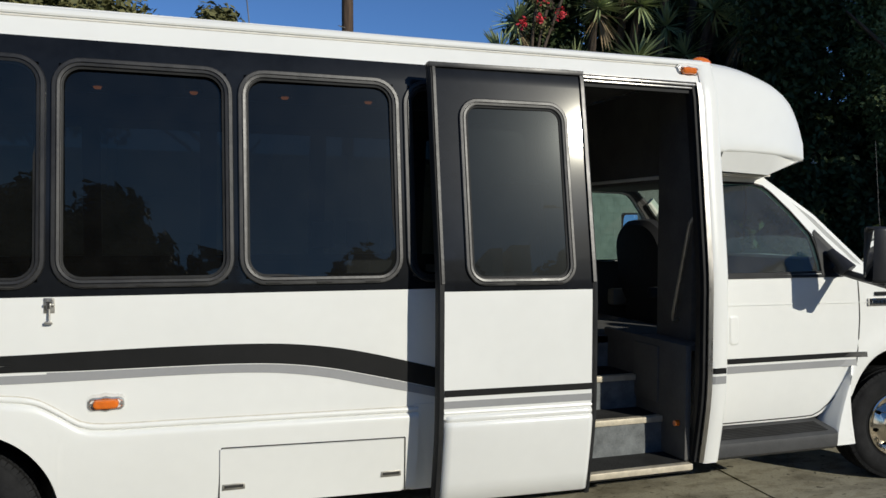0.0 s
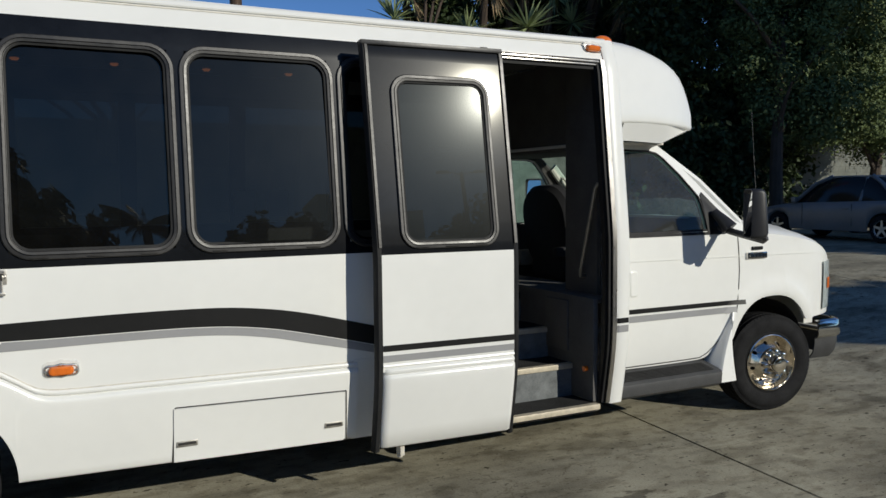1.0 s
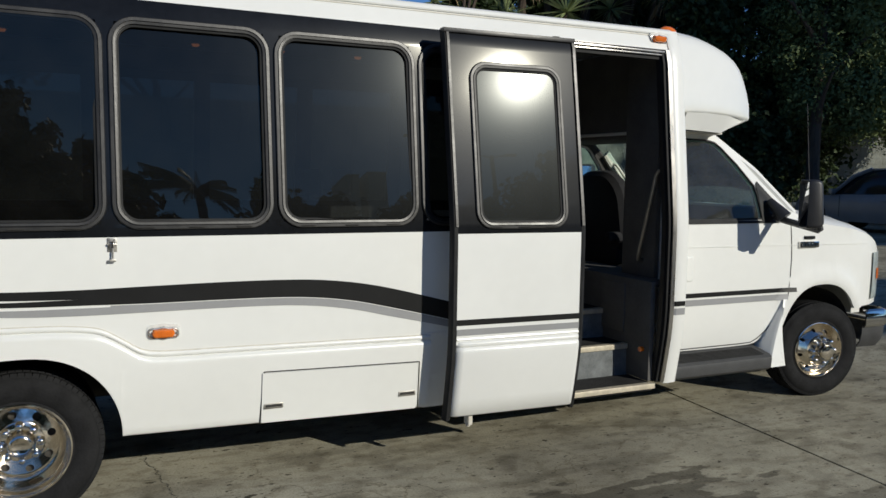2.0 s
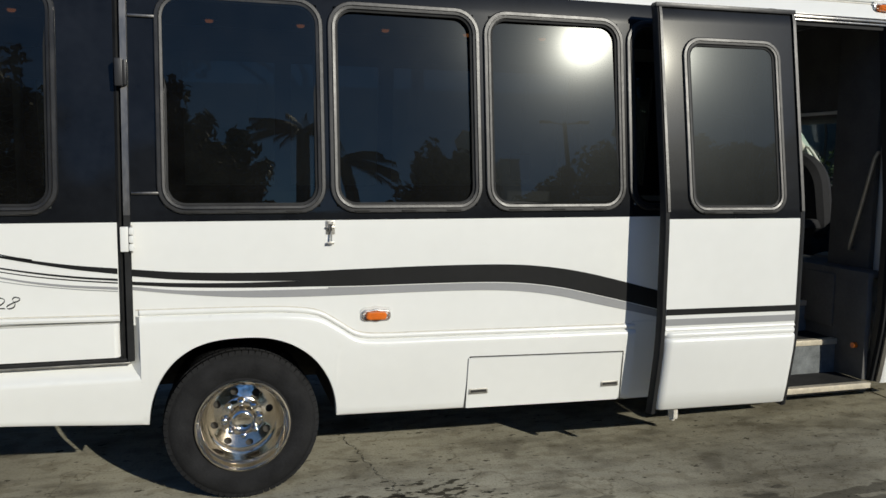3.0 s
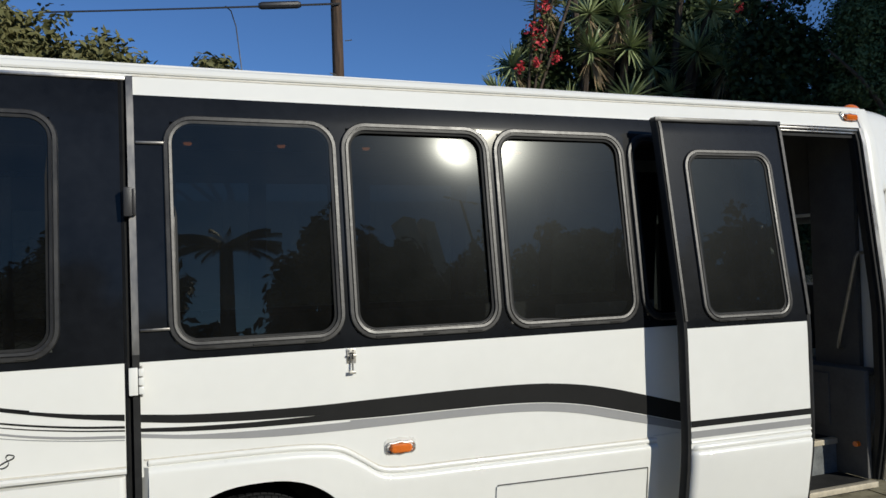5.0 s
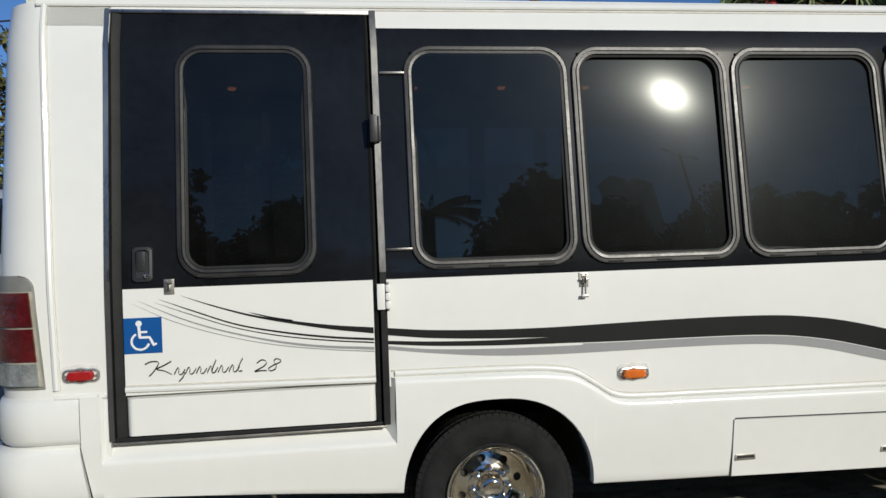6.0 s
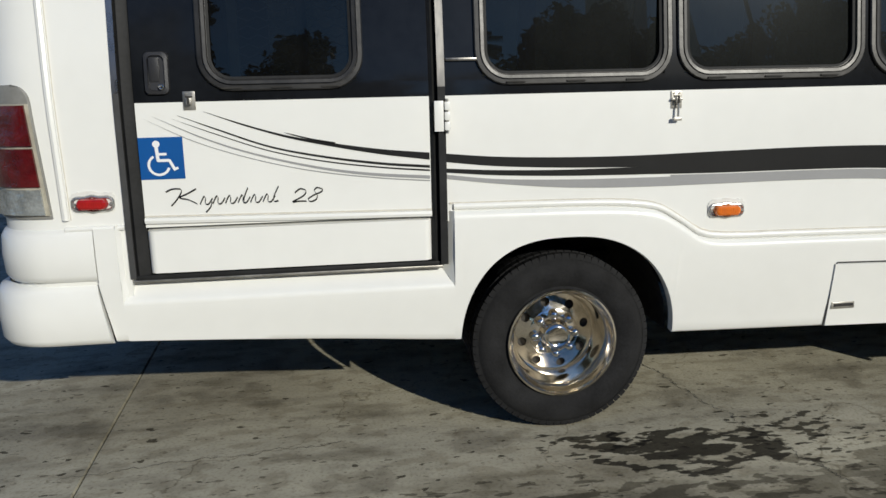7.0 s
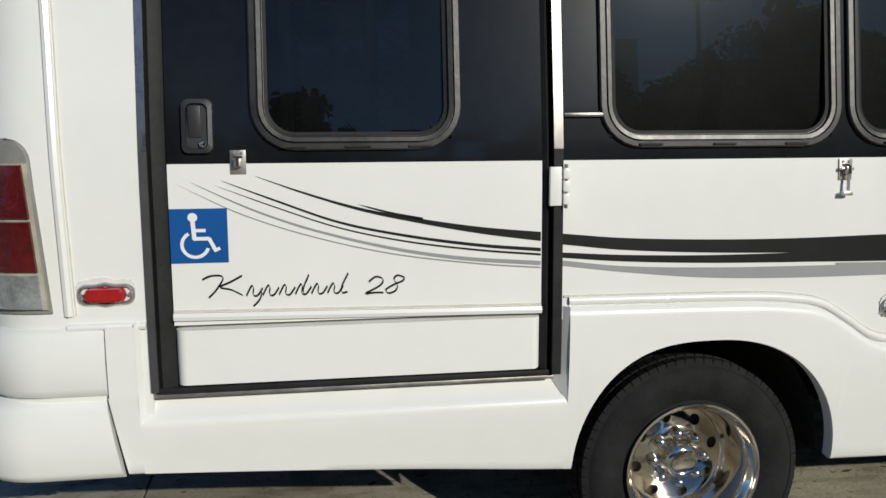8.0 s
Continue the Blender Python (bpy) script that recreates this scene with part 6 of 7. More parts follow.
def wheel(x, y, kind, steer=0.0):
    """kind 'rear': deep dished outer wheel of a pair; 'front': disc bulging out."""
    c = Vector((x, y, 0.37))
    bm = bag()
    if kind == "rear":
        lathe(bm, [(0.224, -0.004), (0.224, -0.010), (0.217, -0.011), (0.213, -0.004), (0.210, 0.006), (0.200, 0.016), (0.194, 0.03), (0.188, 0.05), (0.184, 0.12), (0.178, 0.14), (0.170, 0.15)], c, 64)
        holed_disc(bm, c, 0.105, 0.170, 0.133, 0.15, 8, 0.019, 0.25)
        lathe(bm, [(0.105, 0.133), (0.10, 0.13), (0.066, 0.127), (0.062, 0.123), (0.058, 0.080), (0.052, 0.072), (0.042, 0.068), (0.036, 0.072), (0.0005, 0.072)], c, 48)
        nut = (0.085, 0.13, 0.088)
    else:
        lathe(bm, [(0.215, 0.010), (0.214, -0.001), (0.208, -0.004), (0.203, 0.003), (0.199, 0.014), (0.194, 0.044), (0.188, 0.058)], c, 64)
        holed_disc(bm, c, 0.118, 0.188, -0.014, 0.058, 8, 0.013, 0.25)
        lathe(bm, [(0.118, -0.014), (0.112, -0.024), (0.074, -0.027), (0.067, -0.033), (0.063, -0.085), (0.056, -0.100), (0.042, -0.105), (0.0005, -0.106)], c, 48)
        nut = (0.092, -0.026, -0.070)
    bmesh.ops.remove_doubles(bm, verts=bm.verts[:], dist=0.0004)
    wh = part("wheel", bm, POLISHED, bus, "polished dished steel wheel" if kind == "rear" else "polished steel wheel with a bulging centre", smooth=40)
    for k in range(8):
        a = 2 * math.pi * k / 8 + 0.05
        px, pz = c.x + nut[0] * math.cos(a), c.z + nut[0] * math.sin(a)
        bm = bag()
        tube(bm, [(px, y + nut[1], pz), (px, y + (nut[1] + nut[2]) / 2, pz), (px, y + nut[2] + 0.006, pz), (px, y + nut[2], pz)], 0.0185, 12, taper=lambda t: (1.12, 1.0, 0.88, 0.45)[min(3, int(t * 3 + 0.01))])
        part("lug_nut", bm, CHROME, wh, smooth=40)
    bm = bag()
    tyre(bm, c)
    part("tyre", bm, TYRE, wh, "worn black tyre", smooth=30)
    bm = bag()
    tread(bm, c)
    part("tread", bm, TYRE, wh, "tread blocks", smooth=0)["kind"] = "stuff"
    bm = bag()
    lathe(bm, [(0.205, 0.165), (0.0, 0.165)] if kind == "rear" else [(0.195, 0.10), (0.0, 0.10)], c, 24)
    part("drum", bm, GASKET, wh, smooth=0)
    turn = Matrix.Translation((x, y + 0.11, 0)) @ Matrix.Rotation(steer, 4, "Z") @ Matrix.Translation((-x, -y - 0.11, 0))
    for ob in (wh, *wh.children):
        ob.data.transform(turn)


wheel(0.0, 0.085, "rear")
wheel(5.49, 0.285, "front", radians(-10))
for x, y in ((0.0, 0.37), (0.0, WIDE - 0.30), (0.0, WIDE - 0.58), (5.49, WIDE - 0.49)):
    bm = bag()
    tyre(bm, Vector((x, y, 0.37)), n=36)
    lathe(bm, [(0.22, 0.06), (0.06, 0.08), (0.0, 0.08)], (x, y, 0.37), 24)
    part("inner_tyre", bm, TYRE, bus, smooth=30)


def build_under():
    # wheel housings and floor pan: dark, closed from above
    for cx, y0 in ((0.0115, 0.12), (5.40, 0.29)):
        bm = bag()
        rows = [[(cx + 0.44, y, 0.385)] + [(cx + 0.44 * math.cos(radians(a)), y, 0.42 + 0.44 * math.sin(radians(a))) for a in range(0, 181, 12)] + [(cx - 0.44, y, 0.385)] for y in (y0 + 0.01, y0 + 0.75)]
        vs = grid(bm, rows)
        bm.faces.new(vs[1])
        part("wheel_housing", bm, GASKET, bus, smooth=40)
    bm = bag()
    box(bm, -1.98, -0.45, 0.16, WIDE - 0.16, 0.60, 0.66)
    box(bm, 0.48, 2.88, 0.18, WIDE - 0.18, 0.55, 0.60)
    box(bm, 3.68, 4.95, 0.36, WIDE - 0.36, 0.52, 0.58)
    box(bm, 2.86, 3.70, 0.10, WIDE - 0.16, 0.28, 0.30)
    for y in (0.78, 1.66):
        box(bm, -1.95, 5.9, y - 0.04, y + 0.04, 0.46, 0.60, 0.01)
    part("chassis", bm, GASKET, bus, "dark chassis rails and floor pan")
    bm = bag()
    tube(bm, [(0, 0.45, 0.37), (0, WIDE - 0.45, 0.37)], 0.06, 12)
    tube(bm, [(5.49, 0.5, 0.37), (5.49, WIDE - 0.5, 0.37)], 0.05, 12)
    part("axle", bm, GASKET, bus)
    bm = bag()
    box(bm, 1.2, 2.2, 0.9, 1.5, 0.30, 0.52, 0.04)
    part("fuel_tank", bm, GASKET, bus)
    # front bulkhead of the body beside the cab
    bm = bag()
    box(bm, 3.845, 3.87, 0.10, 0.36, 0.40, 2.02)
    part("bulkhead", bm, WHITE, bus)
    bm = bag()
    box(bm, 3.845, 3.87, WIDE - 0.36, WIDE - 0.10, 0.40, 2.02)
    part("bulkhead", bm, WHITE, bus)
    bm = bag()
    box(bm, 3.872, 3.89, 0.26, WIDE - 0.26, 1.96, 2.57)
    part("cab_header", bm, LINER, bus)


build_under()


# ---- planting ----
# leaf colour with deep shade put in, then its sunlit copy
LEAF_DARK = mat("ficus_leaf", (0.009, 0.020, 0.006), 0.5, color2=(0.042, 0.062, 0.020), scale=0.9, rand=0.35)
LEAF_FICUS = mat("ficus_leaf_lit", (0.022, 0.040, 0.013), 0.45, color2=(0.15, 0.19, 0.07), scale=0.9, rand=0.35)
LEAF_MID = mat("tree_leaf", (0.045, 0.055, 0.018), 0.5, color2=(0.16, 0.15, 0.06), scale=1.2, rand=0.4)
LEAF_FAR = mat("far_tree_leaf", (0.012, 0.024, 0.009), 0.55, color2=(0.045, 0.065, 0.022), scale=0.8, rand=0.3)
BLADE = mat("yucca_blade", (0.022, 0.042, 0.013), 0.36, color2=(0.32, 0.37, 0.17), scale=2.0, rand=0.5)
DRY = mat("dry_blade", (0.16, 0.11, 0.055), 0.8, color2=(0.30, 0.22, 0.12), scale=3.0, rand=0.3)
for leafy in (LEAF_DARK, LEAF_FICUS, LEAF_MID, LEAF_FAR):
    leafy.node_tree.nodes["Principled BSDF"].inputs["Specular IOR Level"].default_value = 0.22
    leafy.node_tree.nodes["Principled BSDF"].inputs["Roughness"].default_value = 0.6
BARK = mat("bark", (0.07, 0.05, 0.035), 0.9, var=0.4, scale=6, bump=0.6, bscale=14, stretch=(1, 1, 0.3))
POLEWOOD = mat("pole_wood", (0.075, 0.047, 0.030), 0.9, var=0.65, scale=7, bump=0.9, bscale=25, stretch=(2, 2, 0.15))
PETAL = mat("red_petal", (0.45, 0.015, 0.025), 0.6, color2=(0.65, 0.05, 0.06), scale=4, rand=0.3)
PETAL2 = mat("magenta_petal", (0.35, 0.01, 0.14), 0.6, color2=(0.50, 0.03, 0.22), scale=4, rand=0.3)


def leaf_cloud(name, clumps, per, size, material, parent, seed, label="", spread_r=0.34, long=1.8, order=0.8):
    """Many small leaves round clump centres, each a bent pair of quads."""
    rg = np.random.default_rng(seed)
    c = np.repeat(np.array(clumps, float), per, axis=0)
    n = len(c)
    d = rg.normal(size=(n, 3))
    d /= np.linalg.norm(d, axis=1)[:, None]
    pos = c[:, :3] + d * (rg.random(n) ** 0.45 * spread_r * c[:, 3])[:, None]
    up = d * order + rg.normal(size=(n, 3)) * 0.55 + np.array((0, 0, 0.45))
    up /= np.linalg.norm(up, axis=1)[:, None]
    t = np.cross(up, rg.normal(size=(n, 3)))
    t /= np.linalg.norm(t, axis=1)[:, None]
    b = np.cross(up, t)
    sz = size * (0.6 + 0.8 * rg.random(n))[:, None]
    quad = np.stack([pos - t * sz * long * 0.5, pos + b * sz * 0.5 + up * sz * 0.1, pos + t * sz * long * 0.5, pos - b * sz * 0.5 + up * sz * 0.1], axis=1).reshape(-1, 3)
    me = bpy.data.meshes.new(name)
    me.from_pydata(quad.tolist(), [], np.arange(n * 4).reshape(-1, 4).tolist())
    me.materials.append(material)
    ob = new(name, me)
    if parent:
        ob.parent, ob.matrix_parent_inverse = parent, Matrix.Translation(-parent.location)
    if label:
        ob["label"] = label
    return ob


def blob(centre, radii, n, seed, hollow=0.55, flat=0.0):
    """Clump centres through the outer part of an uneven ellipsoid."""
    rg = np.random.default_rng(seed)
    out = []
    while len(out) < n:
        d = rg.normal(size=3)
        d /= np.linalg.norm(d)
        bump = 1 + 0.22 * math.sin(3.1 * d[0] + seed) * math.cos(2.7 * d[2] + 1.3 * seed) + 0.12 * math.sin(7 * d[1] + 5 * d[0])
        r = (hollow + (1 - hollow) * rg.random()) * bump
        p = np.array(centre) + d * np.array(radii) * r
        out.append((p[0], p[1], max(p[2], flat), 0.7 + 0.7 * rg.random()))
    return out


def trunk(bm, base, top, r, limbs, seed):
    rg = random.Random(seed)
    b, t = Vector(base), Vector(top)
    pts = [b.lerp(t, k / 6) + Vector((rg.uniform(-0.06, 0.06), rg.uniform(-0.06, 0.06), 0)) for k in range(7)]
    pts[0] = b
    tube(bm, pts, r, 10, taper=lambda u: 1.25 - 0.25 * min(1, u * 5) - 0.5 * u)
    for k in range(limbs):
        a = rg.uniform(0, 6.28)
        s = pts[3 + k % 4]
        l = rg.uniform(0.9, 2.2)
        e = s + Vector((math.cos(a) * l, math.sin(a) * l * 0.7, l * rg.uniform(0.5, 1.1)))
        tube(bm, [s, s.lerp(e, 0.5) + Vector((0, 0, 0.15)), e], r * 0.4, 6, taper=lambda u: 1 - 0.7 * u)


def tree(name, x, y, height, crowns, n, leaf, size, seed, label, per=46, r=0.16, spread_r=0.34, order=0.8):
    g = ground_z(x, y)
    top = empty(name, (x, y, g), label=label, category="tree", group={"yard_tree": "trees across the yard", "loquat_tree": "broadleaf trees behind the coach", "ficus_tree": "ficus trees over the block wall"}.get(name, ""))
    bm = bag()
    trunk(bm, (x, y, g - 0.05), (x + 0.2, y, g + height * 0.62), r, 7, seed)
    part("trunk", bm, BARK, top)
    cl = []
    for i, (c, rad, share) in enumerate(crowns):
        cl += blob(c, rad, int(n * share), seed * 7 + i)
    leaf_cloud("crown", cl, per, size, leaf, top, seed, "dense leafy crown", spread_r, order=order)
    return top


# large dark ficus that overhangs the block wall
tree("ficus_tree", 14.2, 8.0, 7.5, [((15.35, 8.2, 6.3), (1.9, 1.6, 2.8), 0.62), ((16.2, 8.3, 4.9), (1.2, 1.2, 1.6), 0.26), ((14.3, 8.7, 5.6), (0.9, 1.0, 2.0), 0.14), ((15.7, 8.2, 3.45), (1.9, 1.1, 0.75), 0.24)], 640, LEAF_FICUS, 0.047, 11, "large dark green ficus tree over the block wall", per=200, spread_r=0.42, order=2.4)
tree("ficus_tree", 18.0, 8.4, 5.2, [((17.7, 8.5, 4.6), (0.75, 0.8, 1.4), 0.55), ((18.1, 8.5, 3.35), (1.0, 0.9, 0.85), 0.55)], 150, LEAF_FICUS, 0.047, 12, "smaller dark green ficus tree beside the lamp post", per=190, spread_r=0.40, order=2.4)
# pale tree behind the coach's roof
tree("loquat_tree", -1.8, 14.2, 4.9, [((-2.6, 14.2, 5.3), (2.0, 1.6, 1.7), 0.75), ((-0.6, 14.3, 5.0), (1.35, 1.2, 1.25), 0.45)], 380, LEAF_MID, 0.10, 13, "broadleaf tree with olive green leaves", per=90)
tree("loquat_tree", 1.9, 14.8, 4.9, [((1.75, 14.8, 5.4), (0.6, 0.6, 0.9), 1.0)], 70, LEAF_MID, 0.10, 14, "small broadleaf tree with olive green leaves", per=90)
tree("hedge_tree", -7.5, 12.0, 5.0, [((-8.0, 12.0, 3.4), (3.4, 1.5, 2.6), 1.0)], 200, LEAF_MID, 0.08, 15, "low leafy tree behind the parked van", per=90)


# yucca clump with sword leaves
HEADS = ((10.58, 6.9, 1.0), (11.77, 7.09, 1.05), (12.77, 6.75, 0.85), (13.95, 7.17, 1.05), (14.75, 6.8, 1.0), (15.61, 7.39, 1.1), (13.44, 6.1, 0.8),
         (11.68, 5.75, 0.95), (8.75, 6.55, 0.85), (8.35, 5.8, 0.8), (11.6, 7.95, 0.9), (14.32, 8.25, 1.05), (10.8, 7.95, 0.9), (13.1, 8.5, 0.95), (12.2, 8.9, 0.9), (15.6, 8.6, 1.0), (9.6, 8.1, 0.8),
         (10.2, 5.6, 0.8), (14.3, 5.3, 0.85), (16.3, 6.1, 0.9), (12.7, 4.9, 0.8), (9.3, 4.9, 0.8), (16.6, 7.9, 0.95), (10.9, 9.3, 0.9), (14.0, 9.6, 0.9))


def build_yucca():
    top = empty("yucca_clump", (12.2, 13.9, 0.45), label="tall clump of yuccas with spiky green rosettes", category="yucca")
    rg = random.Random(21)

    def rosette_mesh(seed, dry):
        r2 = random.Random(seed)
        bm = bag()
        for k in range(84 if not dry else 30):
            az = k * 2.39996 + r2.uniform(-0.2, 0.2)
            el = radians(r2.uniform(-48, 84)) if not dry else radians(r2.uniform(-85, -35))
            L = r2.uniform(0.60, 0.92) * (1 if el > -0.3 else 0.85)
            d = Vector((math.cos(az) * math.cos(el), math.sin(az) * math.cos(el), math.sin(el)))
            sd = d.cross(Vector((0, 0, 1))).normalized()
            w = r2.uniform(0.024, 0.034) if not dry else 0.022
            sag = r2.uniform(0.02, 0.13) if not dry else 0.12
            rows = []
            for u, ww in ((0.04, 0.6), (0.3, 1.0), (0.6, 0.85), (0.85, 0.45), (1.0, 0.03)):
                p = d * L * u + Vector((0, 0, -sag * u * u))
                rows.append([p - sd * w * ww, p + d.cross(sd) * w * 0.35 * ww, p + sd * w * ww])
            grid(bm, rows)
        me = bpy.data.meshes.new("rosette")
        bm.to_mesh(me)
        bm.free()
        me.materials.append(DRY if dry else BLADE)
        return me
    green = [rosette_mesh(30 + k, False) for k in range(5)]
    dry = [rosette_mesh(40 + k, True) for k in range(2)]
    for k, (x, z, s) in enumerate(HEADS):
        y = 13.6 + rg.uniform(-0.35, 0.35) + (0.5 if x < 9.4 or z > 8.4 else 0.0)
        for me, lift in ((green[k % 5], 0.0),) + (((dry[k % 2], -0.16),) if k % 2 == 0 else ()):
            ob = new("rosette" if lift == 0 else "dry_skirt", me)
            ob.parent = top
            ob["kind"] = "stuff"
            s2 = s * rg.uniform(1.0, 1.14)
            ob.matrix_basis = Matrix.Translation(Vector((x, y, z + lift)) - top.location) @ Euler((rg.uniform(0.15, 0.6), rg.uniform(-0.3, 0.3), rg.uniform(0, 6.28))).to_matrix().to_4x4() @ Matrix.Diagonal((s2, s2, s2, 1))
        bm = bag()
        fx = 12.2 + (x - 12.2) * 0.7
        tube(bm, [(fx, 14.6, 0.40), (x * 0.5 + fx * 0.5, 14.5, z * 0.55), (x, y + 0.25, z - 0.35), (x, y, z)], 0.10, 8, taper=lambda u: 1.3 - 0.6 * u)
        part("stem", bm, BARK, top)


build_yucca()
# ivy behind the yuccas and on the wall under the ficus, leaves darkened for shade
ivy = empty("ivy_bank", (12.2, 15.0, 0.45), label="dense climbing foliage behind the yuccas, its leaves darkened for shade", category="shrub")
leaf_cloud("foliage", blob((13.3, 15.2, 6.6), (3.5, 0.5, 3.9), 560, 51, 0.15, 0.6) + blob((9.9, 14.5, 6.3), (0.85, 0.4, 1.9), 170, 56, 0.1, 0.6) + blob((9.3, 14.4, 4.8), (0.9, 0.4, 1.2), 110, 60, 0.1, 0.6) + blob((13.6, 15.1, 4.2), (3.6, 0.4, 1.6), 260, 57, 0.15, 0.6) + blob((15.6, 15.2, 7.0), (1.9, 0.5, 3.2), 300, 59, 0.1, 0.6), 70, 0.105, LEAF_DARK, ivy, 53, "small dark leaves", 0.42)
bm = bag()
for k in range(7):
    tube(bm, [(9.4 + k, 15.2, 0.40), (9.5 + k, 15.3, 3.0), (9.3 + k, 15.3, 6.0)], 0.05, 6, taper=lambda u: 1.1 - 0.6 * u)
part("stem", bm, BARK, ivy)
# leaf mass added where the wall under the ficus lies in shade
creeper = empty("wall_creeper", (14.0, 9.7, ground_z(14.0, 9.7)), label="creeper whose dark leaves stand for the shade under the ficus", category="shrub")
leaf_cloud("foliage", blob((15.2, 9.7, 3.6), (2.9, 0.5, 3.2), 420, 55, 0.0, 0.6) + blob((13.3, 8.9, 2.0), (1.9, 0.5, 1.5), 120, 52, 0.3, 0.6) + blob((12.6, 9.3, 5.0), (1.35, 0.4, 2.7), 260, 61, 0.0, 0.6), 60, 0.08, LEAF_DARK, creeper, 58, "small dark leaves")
bm = bag()
for k in range(5):
    tube(bm, [(11.6 + k, 9.6, ground_z(11, 9.6) - 0.05), (11.8 + k, 9.7, 2.2), (11.5 + k, 9.7, 4.2)], 0.035, 6, taper=lambda u: 1.1 - 0.6 * u)
part("stem", bm, BARK, creeper)
bg = empty("bougainvillea", (8.9, 14.2, 0.45), label="climbing bougainvillea with red flowers", category="shrub")
bm = bag()
for a in (0, 1, 2):
    tube(bm, [(8.9 + a * 0.1, 14.2, 0.4), (9.0 - a * 0.2, 14.0, 3.5), (9.0 + a * 0.2, 13.7, 6.2), (9.2 + a * 0.5, 13.5, 8.4)], 0.04, 6)
part("stem", bm, BARK, bg)
leaf_cloud("blossom", [(9.0, 13.3, 7.3, 0.55), (9.1, 13.3, 7.0, 0.45), (9.56, 13.3, 6.63, 0.35), (8.55, 13.3, 6.35, 0.3), (9.0, 13.3, 6.5, 0.25), (9.3, 13.3, 7.9, 0.5), (9.9, 13.3, 8.5, 0.5), (15.7, 13.2, 8.2, 0.35), (16.3, 13.2, 8.55, 0.6), (15.2, 13.2, 8.35, 0.35), (14.4, 13.2, 9.0, 0.5), (16.5, 13.2, 7.5, 0.25), (12.8, 13.2, 9.2, 0.4)], 46, 0.055, PETAL, bg, 61, "bright red bracts", 0.5)
leaf_cloud("foliage", [(9.1, 13.5, 7.0, 0.9), (9.3, 13.5, 7.6, 0.9), (9.2, 13.6, 6.4, 0.7), (9.7, 13.6, 8.2, 0.9), (16.2, 13.6, 8.4, 0.9)], 110, 0.06, LEAF_MID, bg, 62)
magenta = empty("bougainvillea", (43.0, 23.5, 0.45), label="magenta bougainvillea on the roof of the far building", category="shrub")
leaf_cloud("blossom", [(42.7, 23.2, 9.5, 3.4), (44.1, 23.3, 9.1, 2.9)], 90, 0.11, PETAL2, magenta, 63, "magenta bracts", 0.5)
leaf_cloud("foliage", [(42.9, 23.6, 9.2, 3.4), (44.3, 23.6, 8.9, 2.9)], 130, 0.11, LEAF_MID, magenta, 64)
bm = bag()
tube(bm, [(43.0, 23.6, 0.4), (43.0, 23.8, 5.0), (43.3, 23.6, 9.0)], 0.06, 6)
part("stem", bm, BARK, magenta)

# the planting and poles stand well behind the parked cars
def set_back(ob, k=1.4, about=Vector((0.0, -3.8, 1.7))):
    ob.location = about + (ob.location - about) * k
    ob.scale = (k, k, k)


for ob in [o for o in scene.objects if not o.parent and o.name.split(".")[0] in ("ficus_tree", "loquat_tree", "wall_creeper")]:
    set_back(ob)
for ob in (bpy.data.objects["yucca_clump"], ivy, bg):
    set_back(ob, 1.2)

# trees across the yard, which the panes mirror
for k, (x, y, h, w) in enumerate(((-26, -25, 8.4, 4.0), (-19, -27, 9.6, 4.4), (-12, -25, 9.0, 3.8), (-7.0, -26, 9.6, 3.6), (-2.6, -26.5, 7.7, 2.6), (-0.3, -27.5, 6.0, 1.5), (6.9, -25, 6.7, 2.1), (8.9, -26.4, 8.0, 1.7), (11.2, -29, 5.4, 1.6), (13.3, -27.0, 8.5, 2.2), (16.2, -26, 10.0, 3.0), (19.2, -27, 10.7, 2.9), (22.0, -25, 10.6, 3.4), (28, -24, 8.6, 4.2), (36, -22, 7.6, 4.0))):
    tree("yard_tree", x, y, h * 0.7, [((x, y, h * 0.55), (w, 2.2, h * 0.46), 1.0)], 400, LEAF_FAR, 0.22, 70 + k, "dark leafy tree across the yard", per=40, r=0.2, spread_r=0.5)
rnd = random.Random(17)
for k in range(24):
    x, h = -38 + k * 3.4 + rnd.uniform(-0.6, 0.6), rnd.uniform(6.6, 7.5) + (0.7 if k < 10 else 0.0)
    if 0.0 < x < 7.5:
        h = 3.6     # the open view past the palm
    tree("yard_tree", x, -29.5, h * 0.7, [((x, -29.5, h * 0.55), (2.4, 1.6, h * 0.44), 1.0)], 130, LEAF_FAR, 0.27, 120 + k, "dark leafy tree across the yard", per=40, r=0.18, spread_r=0.5)
# three unseen trees, added to cast shade on yard, cars and planting
tree("shade_tree", 18.7, -10.9, 6.2, [((18.7, -10.9, 5.7), (4.4, 0.8, 0.95), 1.0)], 520, LEAF_FAR, 0.20, 95, "unseen spreading tree added to shade the yard", per=44)

tree("shade_tree", 26.0, -10.4, 8.6, [((26.0, -10.4, 8.9), (4.6, 0.9, 1.7), 1.0)], 260, LEAF_FAR, 0.18, 97, "unseen broad tree added to shade the parked cars", per=44)
tree("shade_tree", 29.9, -10.0, 14.5, [((29.8, -10.1, 15.5), (2.4, 1.7, 7.0), 1.0)], 520, LEAF_FAR, 0.2, 96, "unseen tall dense tree added to shade the planting", per=44, r=0.3)


